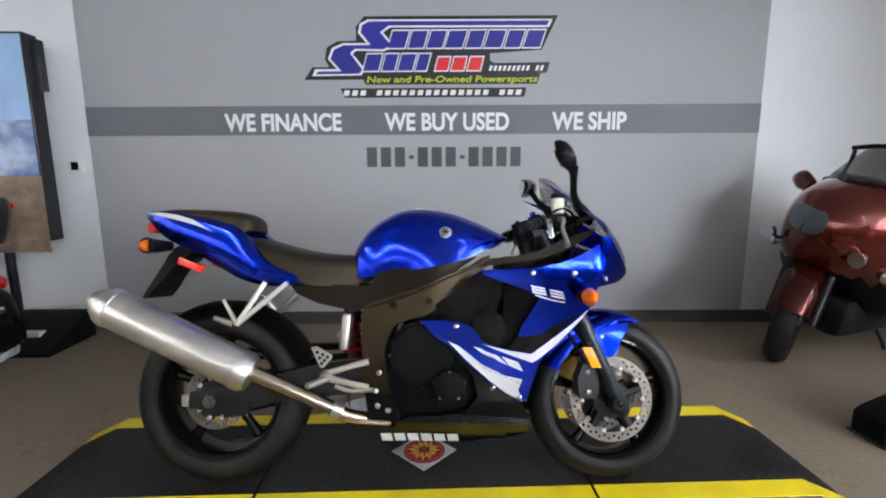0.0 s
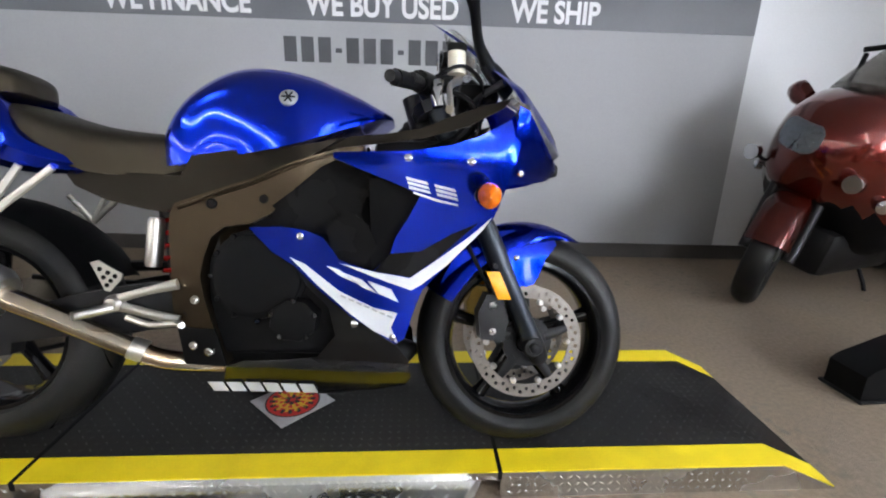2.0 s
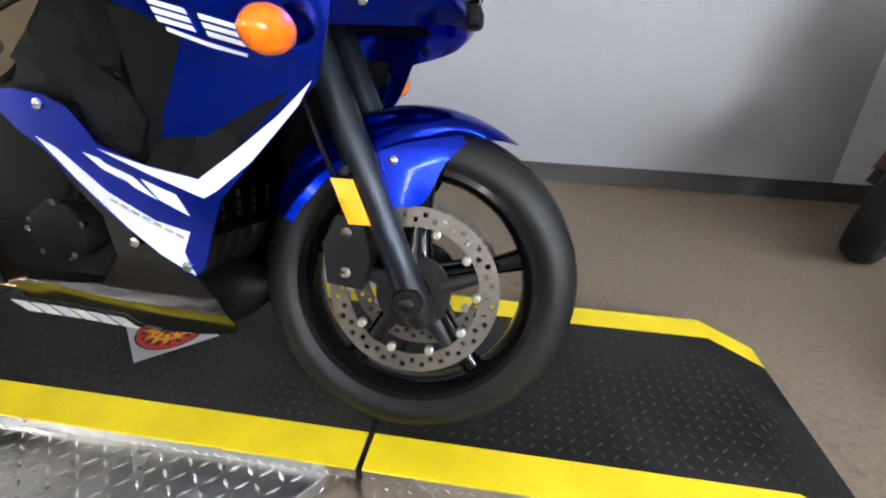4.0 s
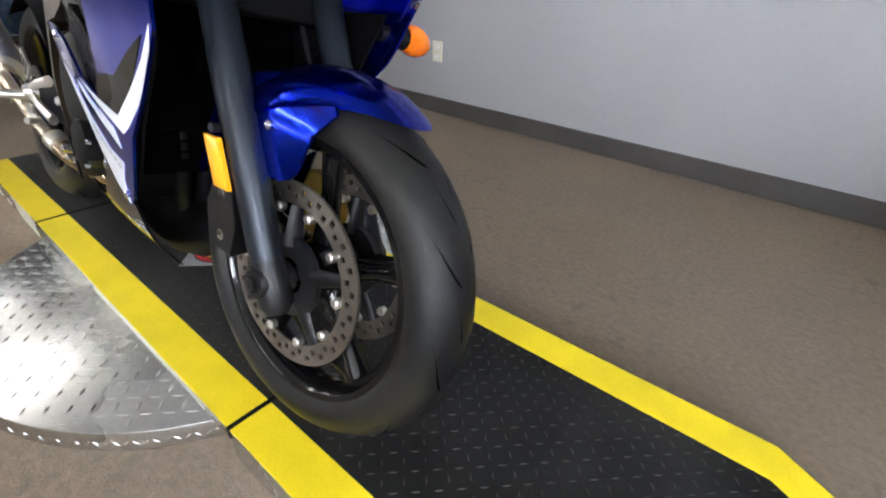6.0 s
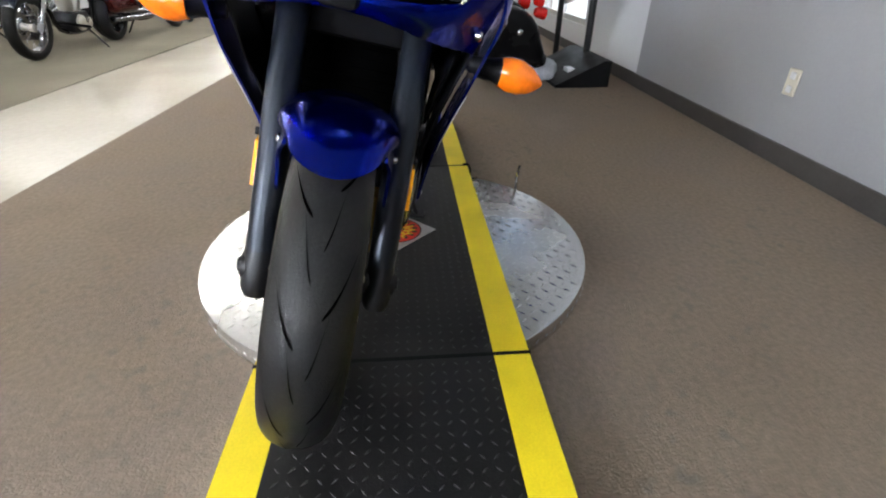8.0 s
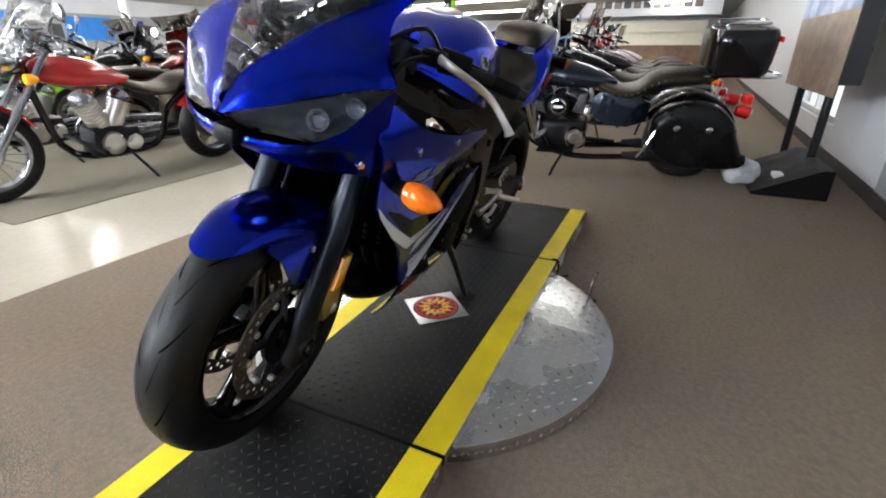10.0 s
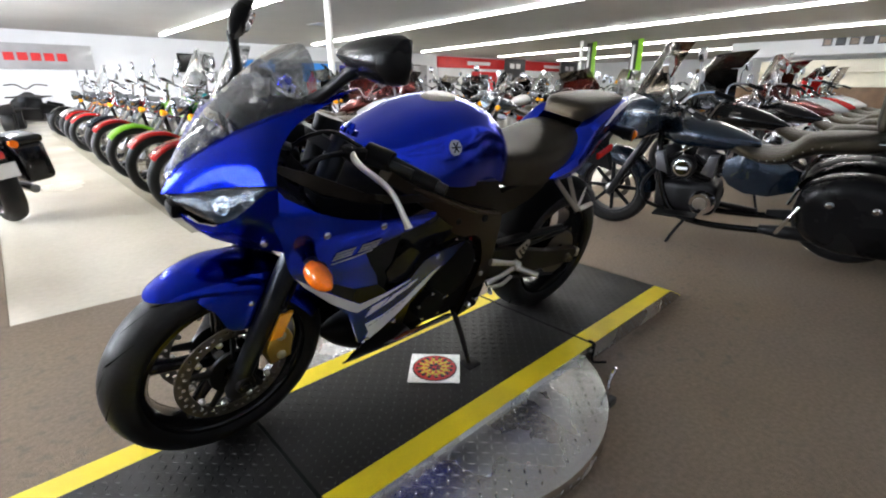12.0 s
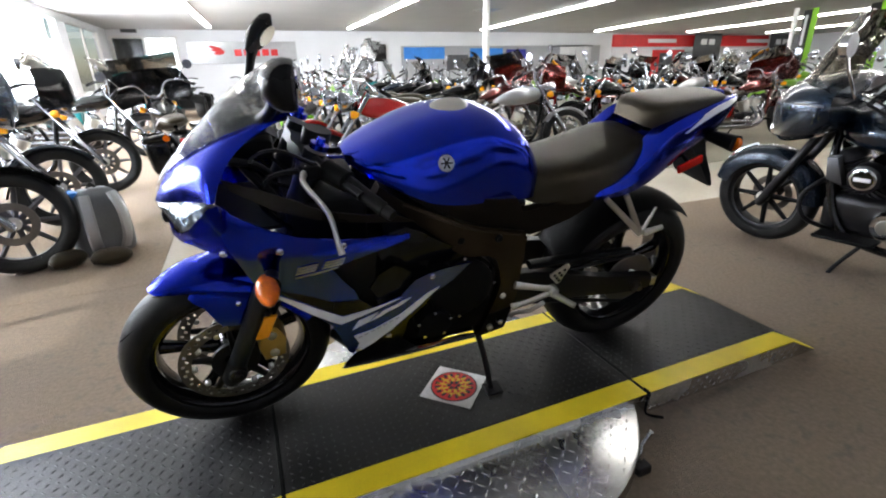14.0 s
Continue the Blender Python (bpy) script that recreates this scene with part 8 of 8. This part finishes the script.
# quad bikes by the far wall
def quad(m, mtl, label):
    q = thing("quad_bike", label, "quad bike", m, "quad bikes")
    for x in (-0.6, 0.6):
        for y in (-0.42, 0.42):
            w = new("wheel")
            w.parent = q
            part("tyre", spin_y(bmesh.new(), tyre_profile(0.30, 0.15, 0.12, 0.05), (x, y, 0.30), 28), "tyre", w)
            part("rim", lathe(bmesh.new(), (x, y - 0.09, 0.30), (x, y + 0.09, 0.30), [(0, 0.15), (0.3, 0.10), (0.7, 0.10), (1, 0.15)], 18), "dark_metal", w)
    rings = []
    for x, half, top, low in ((0.85, 0.18, 0.72, 0.55), (0.78, 0.30, 0.80, 0.52), (0.50, 0.26, 0.86, 0.55), (0.25, 0.16, 0.92, 0.60), (0.05, 0.15, 0.86, 0.60), (-0.1, 0.16, 0.84, 0.60)):
        rings.append([(x, half * math.sin(2 * math.pi * k / 16), (top + low) / 2 + (top - low) / 2 * math.cos(2 * math.pi * k / 16)) for k in range(16)])
    bm = bmesh.new()
    loft(bm, densify(rings, 3))
    part("body", bm, mtl, q, angle=0.9)
    for x in (-0.62, 0.62):
        for s in (-1, 1):
            bm = bmesh.new()
            rows = []
            for i in range(9):
                a = radians(20 + 140 * i / 8)
                rows.append([(x + 0.37 * math.cos(a), s * (0.24 + 0.32 * k / 4), 0.32 + (0.37 - 0.02 * k) * math.sin(a)) for k in range(5)])
            loft(bm, rows, closed=False, cap=False)
            bmesh.ops.solidify(bm, geom=bm.faces[:], thickness=0.006)
            part("mudguard", bm, mtl, q, angle=0.9)
        part("rack", tubed([(x - 0.22, -0.34, 0.80), (x + 0.22, -0.34, 0.80), (x + 0.22, 0.34, 0.80), (x - 0.22, 0.34, 0.80), (x - 0.22, -0.34, 0.80)], 0.014, 8), "black_plastic", q)
    part("seat", boxed((-0.62, -0.16, 0.70), (0.05, 0.16, 0.84), 0.05, 3), "seat", q)
    part("engine", boxed((-0.35, -0.20, 0.26), (0.35, 0.20, 0.62), 0.04, 2), "dark_metal", q)
    part("handlebar", tubed([(0.18, 0.40, 1.06), (0.30, 0.18, 1.08), (0.33, 0.0, 0.98), (0.30, -0.18, 1.08), (0.18, -0.40, 1.06)], 0.014, 8, smooth=3), "black_plastic", q)
    part("headlight", lathe(bmesh.new(), (0.78, 0, 0.70), (0.90, 0, 0.69), [(0, 0.12), (0.8, 0.12), (1, 0.08)], 16), "lens", q)
    part("bumper", tubed([(0.85, -0.25, 0.40), (0.98, -0.2, 0.55), (0.98, 0.2, 0.55), (0.85, 0.25, 0.40)], 0.018, 8, smooth=3), "black_plastic", q)
    return q


quad(pose(0.25, -14.4, 0, 0, 0, 80), "black_plastic", "black quad bike with racks facing the walkway")
quad(pose(-1.55, -14.9, 0, 0, 0, 78), "orange", "orange and black quad bike facing the walkway")
quad(pose(-9.9, -1.75, 0, 0, 0, 20), "red", "red quad bike with racks behind the rows of cruisers")
quad(pose(1.9, -14.6, 0, 0, 0, 84), "black_plastic", "black quad bike with racks near the window side")

# backpack and small black bags on the carpet
bpk = thing("backpack", "grey backpack with pale straps standing on the carpet", "backpack", pose(1.58, -2.34, 0, 0, 0, -150))
rings = []
for z, hx, hy in ((0.0, 0.13, 0.09), (0.03, 0.165, 0.115), (0.15, 0.175, 0.125), (0.30, 0.165, 0.115), (0.40, 0.135, 0.09), (0.45, 0.08, 0.05)):
    rings.append([(hx * abs(math.cos(a)) ** 0.6 * (1 if math.cos(a) > 0 else -1), hy * abs(math.sin(a)) ** 0.6 * (1 if math.sin(a) > 0 else -1) + 0.02 * math.sin(z * 9), z) for a in [2 * math.pi * k / 24 for k in range(24)]])
bm = bmesh.new()
loft(bm, densify(rings, 3))
part("body", bm, "grey_fabric", bpk, angle=0.9)
part("pocket", boxed((-0.12, 0.10, 0.04), (0.12, 0.165, 0.22), 0.04, 3), "grey_fabric", bpk)
for x in (-0.08, 0.08):
    part("strap", tubed([(x, -0.09, 0.42), (x * 1.2, -0.15, 0.30), (x * 1.2, -0.14, 0.14), (x, -0.10, 0.05)], 0.022, 8, 1.6, smooth=3), "silver", bpk)
part("handle", tubed([(-0.03, 0, 0.44), (0, 0, 0.48), (0.03, 0, 0.44)], 0.008, 6, smooth=3), "black_plastic", bpk)
part("blue_flap", boxed((-0.16, -0.05, 0.36), (-0.08, 0.05, 0.45), 0.02, 2), "sky_blue", bpk)
for x, y, tz in ((1.50, -2.06, 20), (1.74, -2.10, 50)):
    sb = thing("small_bag", "small black pouch lying on the carpet", "bag", pose(x, y, 0, 0, 0, tz), "black pouches")
    part("pouch", tubed([(-0.11, 0, 0.045), (-0.06, 0, 0.055), (0.05, 0, 0.06), (0.11, 0, 0.045)], [0.02, 0.05, 0.055, 0.02], 12, 1.2, smooth=3), "seat", sb)

# leaning display screen with a mountain picture and its floor stand
M["print_sky"] = mat("sky_print", (0.30, 0.47, 0.72), 0.3, 0.0, 0.05, 6, blotch=0.15, blotch_scale=1.5)
M["print_lake"] = mat("lake_print", (0.10, 0.18, 0.42), 0.3, 0.0, 0.25, 12, blotch=0.35, blotch_scale=4, color2=(0.35, 0.42, 0.55))
ds = thing("display_screen", "large upright display screen showing a mountain landscape", "display screen", Matrix.Translation((-3.35, 1.70, 0.62)))
part("case", boxed((-0.85, 0, 0.10), (0.80, 0.12, 1.48), 0.006), "ink", ds)
part("sky_print", boxed((-0.83, -0.004, 0.92), (0.785, 0.0, 1.465)), "print_sky", ds)
part("lake_print", boxed((-0.83, -0.004, 0.55), (0.785, 0.0, 0.92)), "print_lake", ds)
part("rock_print", boxed((-0.83, -0.004, 0.02), (0.795, 0.0, 0.55)), "stone", ds)
part("side_box", boxed((0.80, 0.06, 1.12), (0.84, 0.12, 1.45), 0.004), "ink", ds)
stn = thing("screen_stand", "black wedge shaped floor stand with a green board", "stand", Matrix())
bm = bmesh.new()
rings = []
for x in (-3.3, -2.40):
    rings.append([(x, 1.36, 0.0), (x, 1.36, 0.02), (x, 1.74, 0.20), (x, 1.80, 0.20), (x, 1.80, 0.0)])
loft(bm, rings)
part("wedge", bm, "black_plastic", stn)
part("pole", tubed([(-2.9, 1.76, 0.15), (-2.9, 1.76, 0.74)], 0.03, 12), "dark_metal", stn)
part("pole", tubed([(-3.8, 1.76, 0.0), (-3.8, 1.76, 0.74)], 0.03, 12), "dark_metal", stn)
part("green_board", boxed((-3.5, 1.22, 0.0), (-2.72, 1.35, 0.05), 0.006), "lime", stn)
part("letter_bar", boxed((-2.68, 1.50, 0.088), (-2.56, 1.56, 0.120), 0.002), "ink_white", stn)
pb = thing("plastic_bag", "crumpled cloudy plastic bag on the floor stand", "plastic bag", Matrix.Translation((-2.66, 1.30, 0.0)))
bm = bmesh.new()
bmesh.ops.create_icosphere(bm, subdivisions=4, radius=0.11)
for v in bm.verts:
    n = noise.noise(v.co * 14) * 0.035 + noise.noise(v.co * 40) * 0.012
    v.co += v.co.normalized() * n
    v.co.z = v.co.z * 0.9 + 0.11
part("film", bm, "film", pb)
# dark wheel chock near the red tourer
cr = thing("wheel_chock", "dark rubber wheel chock standing on the carpet", "wheel chock", pose(2.02, 0.16, 0, 0, 0, 4))
bm = slab(bmesh.new(), [(0.0, 0.0), (0.0, 0.105), (0.03, 0.128), (0.24, 0.205), (0.44, 0.300), (0.55, 0.310), (0.58, 0.28), (0.58, 0.0)], 0.0, 0.15, 0.012)
part("wedge", bm, "black_plastic", cr)
part("foot", boxed((-0.008, -0.012, 0.0), (0.59, 0.16, 0.012), 0.003), "dark_metal", cr)
